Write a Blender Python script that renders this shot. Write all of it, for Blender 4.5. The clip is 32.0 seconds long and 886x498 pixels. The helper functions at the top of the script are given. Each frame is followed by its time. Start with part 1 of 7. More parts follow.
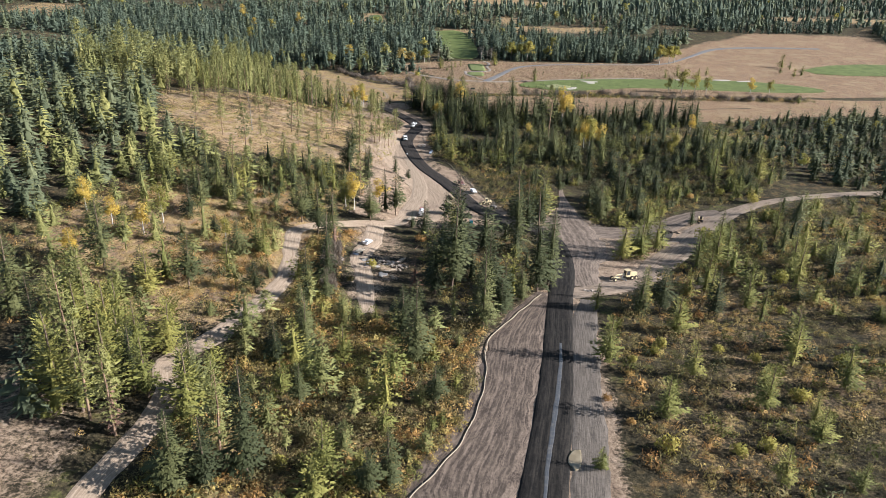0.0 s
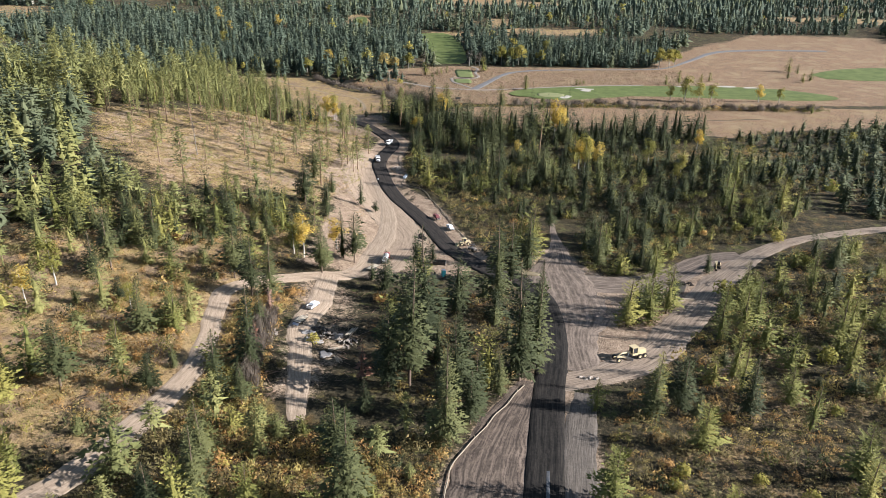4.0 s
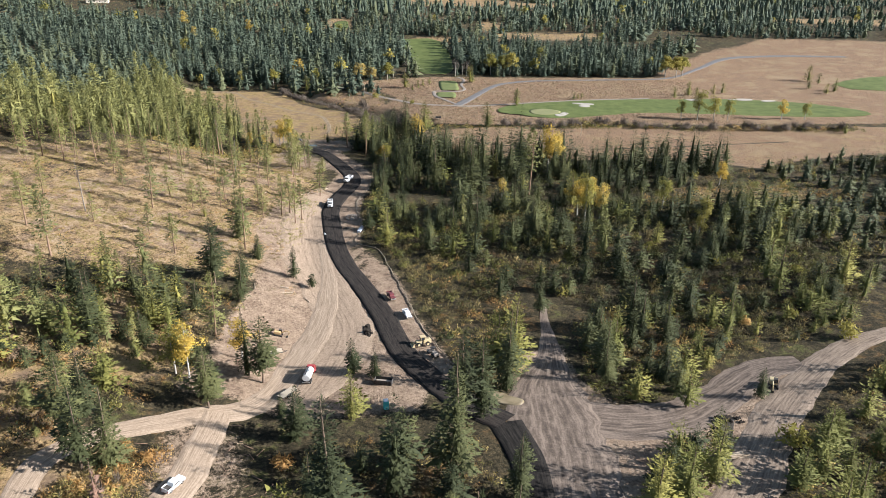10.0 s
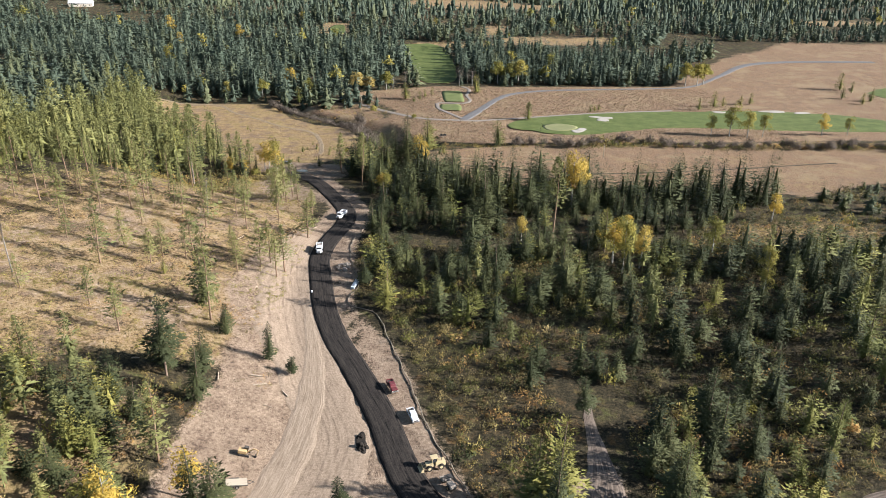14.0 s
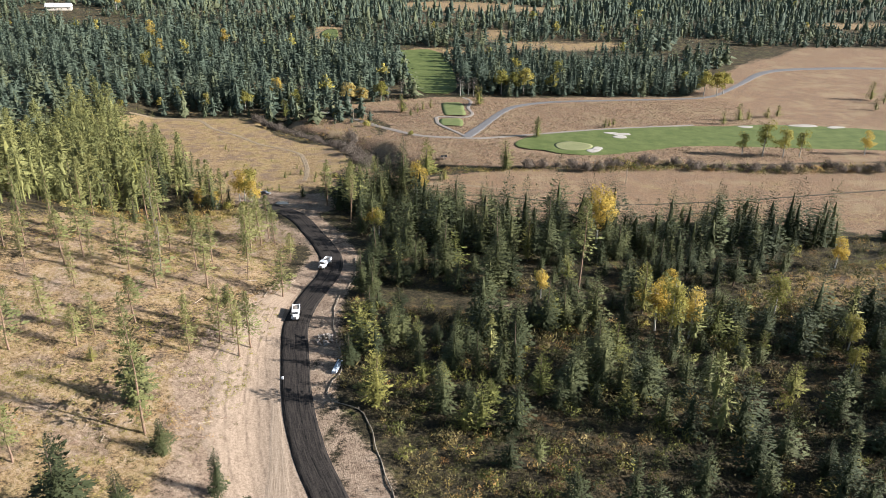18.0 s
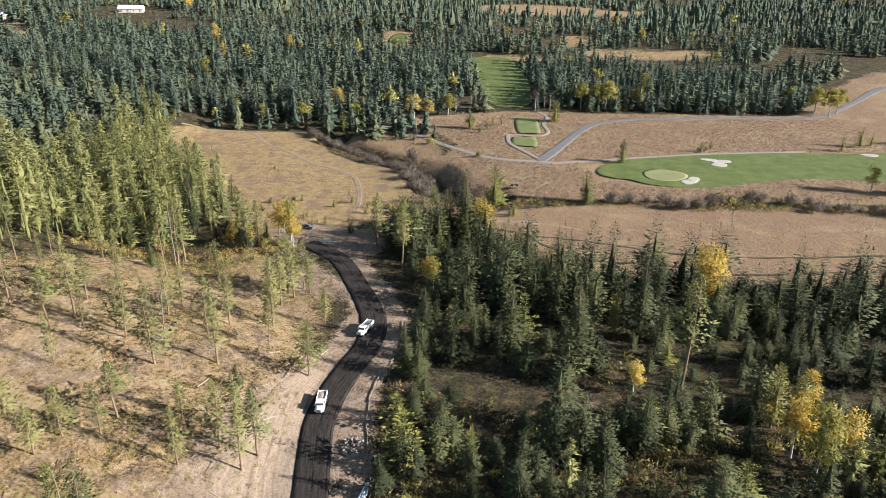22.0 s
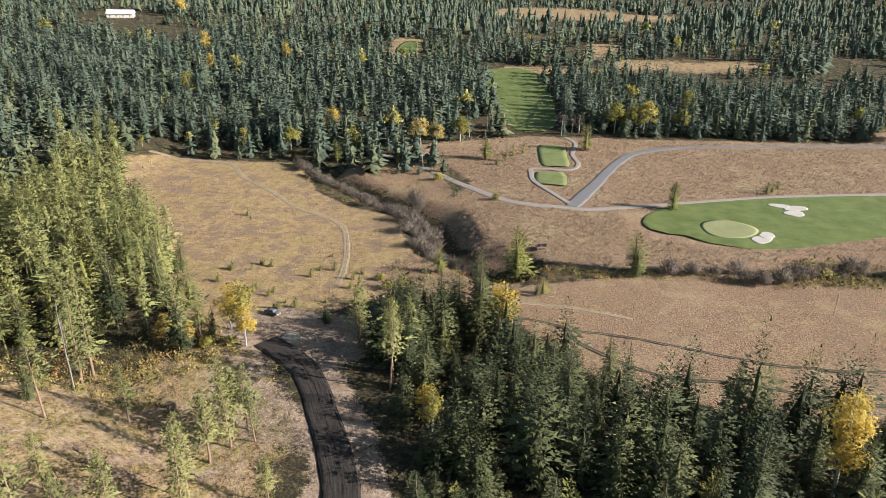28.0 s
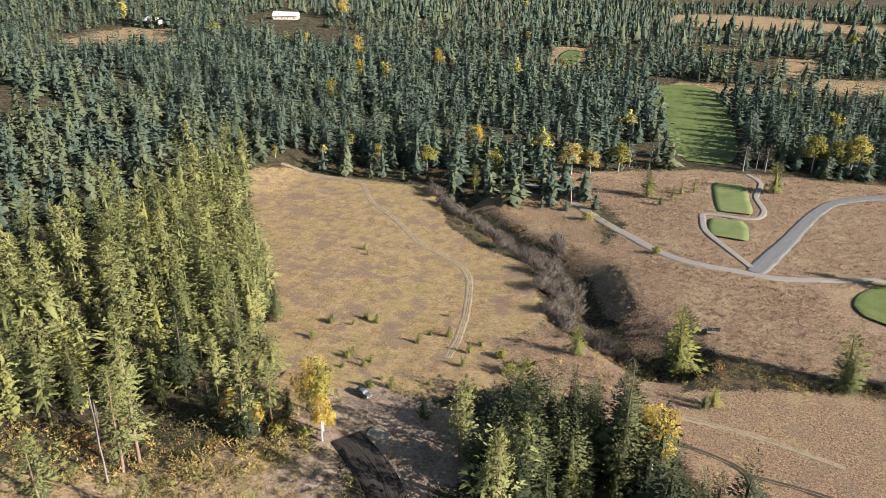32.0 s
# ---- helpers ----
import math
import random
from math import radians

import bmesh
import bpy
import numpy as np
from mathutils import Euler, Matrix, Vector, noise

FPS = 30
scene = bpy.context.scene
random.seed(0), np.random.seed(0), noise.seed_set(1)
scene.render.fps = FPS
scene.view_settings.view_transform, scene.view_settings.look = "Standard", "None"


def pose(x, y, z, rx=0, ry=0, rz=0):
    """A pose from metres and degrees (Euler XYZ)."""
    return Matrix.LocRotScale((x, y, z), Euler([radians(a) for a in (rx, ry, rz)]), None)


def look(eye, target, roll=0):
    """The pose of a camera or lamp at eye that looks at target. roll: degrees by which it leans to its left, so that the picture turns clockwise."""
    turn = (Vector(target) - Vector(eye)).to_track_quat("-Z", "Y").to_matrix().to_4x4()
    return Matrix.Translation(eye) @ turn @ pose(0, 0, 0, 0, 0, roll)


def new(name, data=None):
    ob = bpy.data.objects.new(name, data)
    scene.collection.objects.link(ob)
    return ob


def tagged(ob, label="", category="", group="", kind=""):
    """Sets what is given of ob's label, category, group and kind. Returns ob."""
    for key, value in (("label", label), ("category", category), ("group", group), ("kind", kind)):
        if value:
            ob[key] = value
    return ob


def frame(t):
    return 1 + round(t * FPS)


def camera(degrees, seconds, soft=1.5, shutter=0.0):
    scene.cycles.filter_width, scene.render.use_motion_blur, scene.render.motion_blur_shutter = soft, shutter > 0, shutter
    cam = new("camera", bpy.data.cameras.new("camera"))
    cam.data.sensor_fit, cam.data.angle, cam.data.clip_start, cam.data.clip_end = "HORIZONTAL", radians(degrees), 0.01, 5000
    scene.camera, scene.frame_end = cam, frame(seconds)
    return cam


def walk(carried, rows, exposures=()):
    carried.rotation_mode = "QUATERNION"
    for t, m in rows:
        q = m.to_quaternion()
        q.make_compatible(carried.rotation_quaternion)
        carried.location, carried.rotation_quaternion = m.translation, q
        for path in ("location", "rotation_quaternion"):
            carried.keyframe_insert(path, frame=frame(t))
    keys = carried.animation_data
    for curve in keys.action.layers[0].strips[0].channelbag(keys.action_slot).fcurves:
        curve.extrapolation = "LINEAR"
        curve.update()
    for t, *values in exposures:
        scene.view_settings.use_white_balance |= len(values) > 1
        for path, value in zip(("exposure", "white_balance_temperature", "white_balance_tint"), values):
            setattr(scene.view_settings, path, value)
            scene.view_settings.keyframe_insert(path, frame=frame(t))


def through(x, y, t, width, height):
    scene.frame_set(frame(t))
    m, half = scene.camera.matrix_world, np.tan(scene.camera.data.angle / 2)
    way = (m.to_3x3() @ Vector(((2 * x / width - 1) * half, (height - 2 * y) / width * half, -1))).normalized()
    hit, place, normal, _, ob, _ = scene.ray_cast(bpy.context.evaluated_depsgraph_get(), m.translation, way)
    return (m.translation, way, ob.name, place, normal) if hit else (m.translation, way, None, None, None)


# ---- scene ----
cam = camera(65.08, 32.0, 0.7)
PATH = [
    (0, pose(0.02, 0.01, 84.85, 67.625, -1.412, 3.233)),
    (1, pose(0.90, 11.94, 84.80, 67.617, -1.365, 3.126)),
    (2, pose(2.06, 23.87, 84.74, 67.610, -1.318, 3.021)),
    (3, pose(3.78, 35.79, 84.69, 67.604, -1.272, 2.922)),
    (4.5, pose(8.23, 53.67, 84.61, 67.596, -1.204, 2.789)),
    (6, pose(12.60, 71.52, 84.53, 67.591, -1.137, 2.685)),
    (7, pose(14.22, 83.41, 84.49, 67.590, -1.095, 2.636)),
    (8, pose(15.21, 95.27, 84.44, 67.591, -1.053, 2.606)),
    (9, pose(15.67, 107.14, 84.40, 67.594, -1.013, 2.588)),
    (10, pose(15.65, 119.00, 84.37, 67.600, -0.975, 2.578)),
    (11, pose(15.12, 130.85, 84.34, 67.609, -0.939, 2.572)),
    (12, pose(14.09, 142.69, 84.31, 67.621, -0.904, 2.563)),
    (13, pose(12.27, 154.51, 84.30, 67.635, -0.872, 2.549)),
    (14, pose(9.97, 166.30, 84.28, 67.650, -0.843, 2.483)),
    (15.5, pose(7.57, 183.91, 84.27, 67.671, -0.804, 2.297)),
    (17, pose(6.70, 201.41, 84.28, 67.688, -0.771, 2.175)),
    (18, pose(6.24, 213.00, 84.30, 67.698, -0.753, 2.223)),
    (19, pose(5.69, 224.55, 84.32, 67.708, -0.737, 2.439)),
    (19.25, pose(5.57, 227.44, 84.32, 67.710, -0.733, 2.414)),
    (19.5, pose(5.45, 230.32, 84.33, 67.713, -0.730, 2.613)),
    (19.75, pose(5.33, 233.20, 84.34, 67.715, -0.727, 3.450)),
    (20, pose(5.21, 236.08, 84.35, 67.717, -0.724, 4.544)),
    (20.25, pose(5.08, 238.95, 84.35, 67.719, -0.721, 5.722)),
    (20.5, pose(4.95, 241.83, 84.36, 67.722, -0.718, 6.764)),
    (20.75, pose(4.80, 244.71, 84.37, 67.724, -0.715, 7.290)),
    (21, pose(4.65, 247.59, 84.38, 67.726, -0.713, 7.607)),
    (21.5, pose(4.30, 253.35, 84.40, 67.731, -0.708, 8.054)),
    (22, pose(3.89, 259.11, 84.42, 67.735, -0.704, 8.139)),
    (23, pose(2.89, 270.65, 84.46, 67.744, -0.697, 8.067)),
    (24, pose(1.72, 282.23, 84.50, 67.752, -0.692, 8.208)),
    (25, pose(0.42, 293.85, 84.56, 67.760, -0.688, 8.328)),
    (26.5, pose(-1.69, 311.30, 84.64, 67.772, -0.685, 8.758)),
    (28, pose(-4.05, 328.78, 84.72, 67.783, -0.684, 9.380)),
    (29, pose(-5.75, 340.44, 84.79, 67.790, -0.685, 9.531)),
    (29.5, pose(-6.63, 346.28, 84.82, 67.794, -0.685, 9.479)),
    (30, pose(-7.53, 352.11, 84.85, 67.797, -0.686, 10.271)),
    (30.25, pose(-7.98, 355.03, 84.86, 67.799, -0.686, 10.922)),
    (30.5, pose(-8.43, 357.95, 84.88, 67.801, -0.687, 11.764)),
    (30.75, pose(-8.89, 360.87, 84.89, 67.802, -0.687, 12.730)),
    (31, pose(-9.35, 363.79, 84.91, 67.804, -0.687, 14.087)),
    (31.25, pose(-9.81, 366.71, 84.93, 67.806, -0.688, 16.311)),
    (31.5, pose(-10.27, 369.63, 84.94, 67.808, -0.688, 18.710)),
    (31.75, pose(-10.73, 372.55, 84.96, 67.809, -0.688, 20.658)),
    (32, pose(-11.20, 375.46, 84.97, 67.811, -0.689, 22.437)),
]
walk(cam, PATH, ((0, 1.6, 6200, 10), (9, 1.6, 6250, 10), (20, 1.6, 6350, 10), (27, 1.6, 6450, 10), (32, 1.6, 6500, 10)))

# ---- light ----
SUN_EL, SUN_AZ = radians(24), radians(-5)      # height of the sun; turn from +x towards +y
world = bpy.data.worlds.new("sky")
scene.world = world
world.use_nodes = True
wn = world.node_tree
sky = wn.nodes.new("ShaderNodeTexSky")
sky.sky_type, sky.sun_disc = "NISHITA", False
sky.sun_elevation, sky.sun_rotation = SUN_EL, math.pi / 2 - SUN_AZ
sky.air_density, sky.dust_density, sky.ozone_density = 1.2, 0.8, 2.0
wn.links.new(sky.outputs[0], wn.nodes["Background"].inputs[0])
wn.nodes["Background"].inputs[1].default_value = 0.056
sun_data = bpy.data.lights.new("sun", "SUN")
sun_data.energy, sun_data.angle, sun_data.color = 5.0, radians(0.6), (1.0, 0.98, 0.985)
sun = new("sun", sun_data)
sun.matrix_world = look((math.cos(SUN_EL) * math.cos(SUN_AZ) * 900, math.cos(SUN_EL) * math.sin(SUN_AZ) * 900, math.sin(SUN_EL) * 900), (0, 0, 0))

# ---- materials ----


class Nodes:
    """A short way to write node materials."""

    def __init__(self, name, rough=0.9, spec=0.2, metal=0.0):
        self.m = bpy.data.materials.new(name)
        self.m.use_nodes = True
        self.t = self.m.node_tree
        self.b = self.t.nodes["Principled BSDF"]
        self.b.inputs["Roughness"].default_value = rough
        self.b.inputs["Specular IOR Level"].default_value = spec
        self.b.inputs["Metallic"].default_value = metal

    def node(self, kind, **links):
        n = self.t.nodes.new(kind)
        for k, v in links.items():
            self.set(n.inputs[k.replace("_", " ")], v)
        return n

    def set(self, socket, v):
        if hasattr(v, "is_output") or hasattr(v, "links"):
            self.t.links.new(v, socket)
        elif isinstance(v, (tuple, list)) and len(v) == 3 and socket.type == "RGBA":
            socket.default_value = (*v, 1)
        else:
            socket.default_value = v

    def place(self):
        return self.node("ShaderNodeTexCoord").outputs["Object"]

    def noise(self, scale, detail=4.0, rough=0.6, vec=None, stretch=None):
        v = vec or self.node("ShaderNodeNewGeometry").outputs["Position"]
        if stretch:
            mp = self.node("ShaderNodeMapping", Vector=v)
            mp.inputs["Scale"].default_value = stretch
            v = mp.outputs[0]
        return self.node("ShaderNodeTexNoise", Vector=v, Scale=scale, Detail=detail, Roughness=rough).outputs["Fac"]

    def ramp(self, fac, *stops):
        n = self.node("ShaderNodeValToRGB", Fac=fac)
        e = n.color_ramp.elements
        while len(e) < len(stops):
            e.new(0.5)
        for s, (p, c) in zip(e, stops):
            s.position, s.color = p, (*c, 1) if len(c) == 3 else c
        return n.outputs["Color"]

    def fac(self, v, lo, hi):
        n = self.node("ShaderNodeMapRange", Value=v)
        n.inputs[1].default_value, n.inputs[2].default_value = lo, hi
        return n.outputs[0]

    def math(self, op, a, b=0.0):
        n = self.t.nodes.new("ShaderNodeMath")
        n.operation = op
        self.set(n.inputs[0], a), self.set(n.inputs[1], b)
        return n.outputs[0]

    def mix(self, fac, a, b, how="MIX"):
        n = self.t.nodes.new("ShaderNodeMix")
        n.data_type, n.blend_type = "RGBA", how
        self.set(n.inputs[0], fac), self.set(n.inputs[6], a), self.set(n.inputs[7], b)
        return n.outputs[2]

    def attr(self, name, out="Fac"):
        n = self.t.nodes.new("ShaderNodeAttribute")
        n.attribute_name = name
        return n.outputs[out]

    def bump(self, height, strength=0.5, distance=0.1):
        n = self.node("ShaderNodeBump", Height=height)
        n.inputs["Strength"].default_value, n.inputs["Distance"].default_value = strength, distance
        self.t.links.new(n.outputs[0], self.b.inputs["Normal"])

    def done(self, colour):
        self.set(self.b.inputs["Base Color"], colour)
        return self.m


def plain(name, colour, rough=0.5, spec=0.4, metal=0.0, wear=0.25, scale=3.0):
    """Paint, metal, rubber: one colour with dust and slight wear."""
    n = Nodes(name, rough, spec, metal)
    dust = n.noise(scale, 5, 0.7, n.place())
    dark = tuple(c * 0.6 for c in colour)
    warm = tuple(c * 0.75 + 0.25 * d for c, d in zip(colour, (0.36, 0.29, 0.21)))
    c = n.mix(n.fac(dust, 0.45, 0.75), colour, warm)
    c = n.mix(n.math("MULTIPLY", n.fac(n.noise(scale * 4, 3, 0.6, n.place()), 0.55, 0.8), wear), c, dark)
    return n.done(c)


def leafy(name, low, mid, high, through=0.25, rough=0.75):
    """Foliage: varies by plant (tint or the object's random number) and in clumps inside the crown."""
    n = Nodes(name, rough, 0.12)
    info = n.node("ShaderNodeObjectInfo").outputs["Random"]
    tint = n.math("FRACT", n.math("ADD", info, n.attr("tint")))
    clump = n.noise(0.9, 3, 0.65)
    f = n.math("ADD", n.math("MULTIPLY", tint, 0.55), n.math("MULTIPLY", clump, 0.5))
    c = n.ramp(f, (0.1, low), (0.5, mid), (0.9, high))
    n.done(c)
    tr = n.node("ShaderNodeBsdfTranslucent", Color=c)
    mx = n.node("ShaderNodeMixShader")
    mx.inputs[0].default_value = through
    n.t.links.new(n.b.outputs[0], mx.inputs[1])
    n.t.links.new(tr.outputs[0], mx.inputs[2])
    n.t.links.new(mx.outputs[0], n.t.nodes["Material Output"].inputs[0])
    return n.m


def bark(name, a, b):
    n = Nodes(name, 0.95, 0.1)
    g = n.noise(3.0, 5, 0.7, n.place(), (4, 4, 0.8))
    n.bump(g, 0.6, 0.05)
    return n.done(n.ramp(g, (0.3, a), (0.7, b)))


def ground_material():
    n = Nodes("ground_cover", 0.97, 0.08)
    zone = n.node("ShaderNodeSeparateColor", Color=n.attr("zone", "Color"))
    big, mid, fine = n.noise(0.035, 4, 0.6), n.noise(0.25, 6, 0.7), n.noise(1.3, 8, 0.78)
    grain = n.noise(7.0, 4, 0.7)
    mixd = n.math("ADD", n.math("MULTIPLY", mid, 0.4), n.math("MULTIPLY", fine, 0.6))
    # forest floor: duff, low brush, olive and rust patches
    # all three toned down in place of tree shade
    duff = n.ramp(mixd, (0.40, (0.016, 0.014, 0.009)), (0.48, (0.036, 0.030, 0.017)), (0.55, (0.070, 0.054, 0.030)), (0.65, (0.15, 0.112, 0.068)))
    rust = n.ramp(fine, (0.35, (0.048, 0.030, 0.014)), (0.65, (0.155, 0.092, 0.039)))
    moss = n.ramp(fine, (0.35, (0.034, 0.038, 0.014)), (0.65, (0.105, 0.098, 0.034)))
    base = n.mix(n.fac(mid, 0.52, 0.62), duff, n.mix(n.fac(big, 0.45, 0.55), moss, rust))
    # pale sandy soil with clods and drag marks
    soil = n.ramp(mixd, (0.39, (0.098, 0.067, 0.047)), (0.48, (0.205, 0.144, 0.097)), (0.60, (0.33, 0.243, 0.168)))
    soil = n.mix(n.math("MULTIPLY", n.fac(grain, 0.55, 0.75), 0.35), soil, (0.13, 0.09, 0.06))
    # dry meadow
    straw = n.ramp(mixd, (0.38, (0.102, 0.065, 0.034)), (0.49, (0.226, 0.148, 0.073)), (0.62, (0.365, 0.252, 0.133)))
    straw = n.mix(n.math("MULTIPLY", n.fac(n.math("ADD", n.math("MULTIPLY", big, 0.5), n.math("MULTIPLY", mid, 0.5)), 0.47, 0.58), 0.55), straw, n.mix(fine, (0.165, 0.118, 0.047), (0.34, 0.242, 0.108)))
    slash = n.noise(0.13, 5, 0.68)
    straw = n.mix(n.math("MULTIPLY", n.fac(slash, 0.50, 0.58), 0.85), straw, n.mix(fine, (0.085, 0.058, 0.036), (0.24, 0.165, 0.108)))
    straw = n.mix(n.math("MULTIPLY", n.fac(slash, 0.46, 0.38), 0.35), straw, n.mix(fine, (0.085, 0.080, 0.025), (0.23, 0.19, 0.066)))
    # weedy rough: pinkish brown seed heads over grey
    seed = n.math("ADD", n.math("MULTIPLY", fine, 0.4), n.math("MULTIPLY", n.noise(2.6, 7, 0.8), 0.6))
    weeds = n.ramp(seed, (0.40, (0.034, 0.022, 0.014)), (0.46, (0.128, 0.083, 0.048)), (0.54, (0.238, 0.149, 0.087)), (0.64, (0.372, 0.253, 0.156)))
    weeds = n.mix(n.math("MULTIPLY", n.fac(mid, 0.46, 0.6), 0.5), weeds, n.mix(fine, (0.07, 0.05, 0.034), (0.20, 0.145, 0.105)))
    weeds = n.mix(n.math("MULTIPLY", n.fac(n.noise(0.06, 5, 0.7), 0.5, 0.62), 0.45), weeds, n.mix(fine, (0.15, 0.11, 0.055), (0.38, 0.29, 0.17)))
    edge = n.math("ADD", n.math("MULTIPLY", n.math("SUBTRACT", mixd, 0.5), 1.9), n.math("MULTIPLY", n.math("SUBTRACT", big, 0.5), 0.8))

    def cover(v):
        return n.fac(n.math("ADD", v, edge), 0.38, 0.62)

    c = n.mix(cover(zone.outputs[2]), base, weeds)
    c = n.mix(cover(zone.outputs[1]), c, straw)
    c = n.mix(cover(zone.outputs[0]), c, soil)
    n.bump(n.math("ADD", n.math("MULTIPLY", fine, 0.8), n.math("MULTIPLY", grain, 0.35)), 1.0, 0.5)
    return n.done(c)


def track_material(name, low, high, rut, ruts, depth=0.5, wide=0.12, streaks=0.6):
    """Driven surface: streaks run along it, wheel ruts or other lines at the given places across (-1 to 1)."""
    n = Nodes(name, 0.93, 0.12)
    u, s = n.attr("across"), n.attr("along")
    vec = n.node("ShaderNodeCombineXYZ", X=n.math("MULTIPLY", u, 5.0), Y=n.math("MULTIPLY", s, 0.07)).outputs[0]
    streak = n.noise(2.4, 5, 0.65, vec)
    fine = n.noise(1.8, 7, 0.78)
    mixd = n.math("ADD", n.math("MULTIPLY", streak, streaks), n.math("MULTIPLY", fine, 1 - streaks))
    c = n.ramp(mixd, (0.42, low), (0.58, high))
    wander = n.math("MULTIPLY", n.math("SUBTRACT", n.noise(0.05, 2, 0.5), 0.5), 0.35)
    mask = None
    for r in ruts:
        d = n.math("ABSOLUTE", n.math("SUBTRACT", n.math("ADD", u, wander), r))
        k = n.fac(d, wide, wide * 0.25)
        mask = k if mask is None else n.math("MAXIMUM", mask, k)
    if mask is not None:
        mask = n.math("MULTIPLY", mask, n.fac(n.noise(0.35, 3, 0.6), 0.35, 0.6))
        c = n.mix(n.math("MULTIPLY", mask, depth), c, rut)
    n.bump(mixd, 0.6, 0.12)
    return n.done(c)


def turf(name, a, b, stripes=0.0):
    n = Nodes(name, 0.9, 0.15)
    f = n.noise(0.12, 4, 0.6)
    c = n.ramp(f, (0.35, a), (0.65, b))
    g = n.noise(3.0, 4, 0.7)
    c = n.mix(n.fac(g, 0.4, 0.8), c, tuple(v * 0.7 for v in a))
    n.bump(g, 0.4, 0.05)
    return n.done(c)


M_GROUND = ground_material()
# Dark lines: the centre seam, plus shadow put into the colour at both edges.
M_ASPHALT = track_material("road_base", (0.014, 0.0115, 0.010), (0.042, 0.034, 0.027), (0.003, 0.003, 0.003), (-0.95, 0.08, 0.9), 0.95, 0.07)
M_MILLED = track_material("graded_road_base", (0.009, 0.008, 0.007), (0.030, 0.025, 0.020), (0.005, 0.0045, 0.004), (-0.7, -0.25, 0.15, 0.5), 0.8)
# Verge earth toned down in place of tree shadows missing across it.
M_GRADED = track_material("graded_earth", (0.043, 0.032, 0.025), (0.165, 0.123, 0.092), (0.05, 0.038, 0.029), (-0.7, -0.5, -0.25, -0.1, 0.2, 0.3, 0.6, 0.72), 0.8, 0.07)
M_APRON = track_material("bladed_earth", (0.175, 0.126, 0.085), (0.305, 0.226, 0.158), (0.11, 0.078, 0.054), (-0.62, -0.15, 0.15, 0.42), 0.6, 0.05, 0.34)
M_PALE = track_material("pale_gravel", (0.066, 0.054, 0.043), (0.140, 0.115, 0.092), (0.055, 0.046, 0.039), (-0.4, 0.3), 0.4)
M_DIRT = track_material("packed_dirt", (0.20, 0.145, 0.098), (0.33, 0.25, 0.176), (0.14, 0.098, 0.065), (-0.45, 0.4), 0.5)
M_HAUL = track_material("haul_road_dirt", (0.135, 0.100, 0.072), (0.275, 0.208, 0.150), (0.085, 0.062, 0.045), (-0.6, -0.3, 0.25, 0.5), 0.6, 0.08)
M_GRAVEL = track_material("gravel", (0.098, 0.074, 0.056), (0.205, 0.156, 0.118), (0.052, 0.039, 0.03), (-0.75, -0.6, -0.25, -0.1, 0.2, 0.35, 0.6), 0.75, 0.09)
M_TRAIL = track_material("trail_soil", (0.15, 0.11, 0.068), (0.29, 0.215, 0.135), (0.085, 0.066, 0.038), (-0.75, 0.0), 0.8, 0.3)
M_RUT = track_material("field_trail", (0.022, 0.020, 0.012), (0.075, 0.058, 0.036), (0.24, 0.18, 0.12), (0.7,), 0.9, 0.35)
M_CARTPATH = track_material("cart_path", (0.17, 0.143, 0.115), (0.235, 0.20, 0.162), (0.15, 0.13, 0.11), (), 0.0)
M_GOLFROAD = track_material("grey_gravel", (0.098, 0.091, 0.086), (0.158, 0.147, 0.138), (0.08, 0.075, 0.07), (-0.5, 0.4), 0.5)
M_GREEN = turf("fairway_turf", (0.070, 0.090, 0.022), (0.122, 0.138, 0.042))
M_PUTT = turf("putting_turf", (0.165, 0.168, 0.072), (0.215, 0.205, 0.096))
M_TEE = turf("tee_turf", (0.098, 0.118, 0.038), (0.155, 0.165, 0.062))
M_SAND = turf("bunker_sand", (0.31, 0.275, 0.225), (0.39, 0.35, 0.295))
M_FIR = leafy("fir_needles", (0.019, 0.024, 0.011), (0.041, 0.046, 0.018), (0.092, 0.092, 0.034), 0.05)
M_OLIVE = leafy("olive_needles", (0.068, 0.073, 0.026), (0.126, 0.125, 0.042), (0.195, 0.178, 0.060), 0.08)
# Distance haze is put into these far needle colours: bluish, low contrast.
M_HAZE_SPRUCE = leafy("haze_spruce_needles", (0.054, 0.072, 0.050), (0.074, 0.093, 0.063), (0.098, 0.115, 0.074), 0.32)
M_HAZE_HILL = leafy("haze_hill_needles", (0.052, 0.064, 0.036), (0.080, 0.090, 0.048), (0.118, 0.124, 0.062), 0.2)
M_PINE = leafy("pine_needles", (0.078, 0.083, 0.032), (0.134, 0.133, 0.046), (0.198, 0.183, 0.066), 0.08)
M_YOUNG = leafy("young_conifer_needles", (0.068, 0.075, 0.021), (0.124, 0.121, 0.032), (0.205, 0.177, 0.046), 0.08)
M_YELLOW = leafy("yellow_leaves", (0.30, 0.195, 0.032), (0.44, 0.305, 0.060), (0.52, 0.385, 0.10), 0.35)
M_LIME = leafy("turning_leaves", (0.125, 0.122, 0.030), (0.225, 0.20, 0.047), (0.35, 0.285, 0.072), 0.3)
M_BRUSH = leafy("autumn_brush_leaves", (0.070, 0.067, 0.027), (0.148, 0.122, 0.050), (0.27, 0.20, 0.083), 0.28)
# Brush colour darkened to stand for the shade under the conifers.
M_SHADE = leafy("shaded_brush_leaves", (0.020, 0.021, 0.009), (0.046, 0.042, 0.018), (0.105, 0.082, 0.034), 0.12)
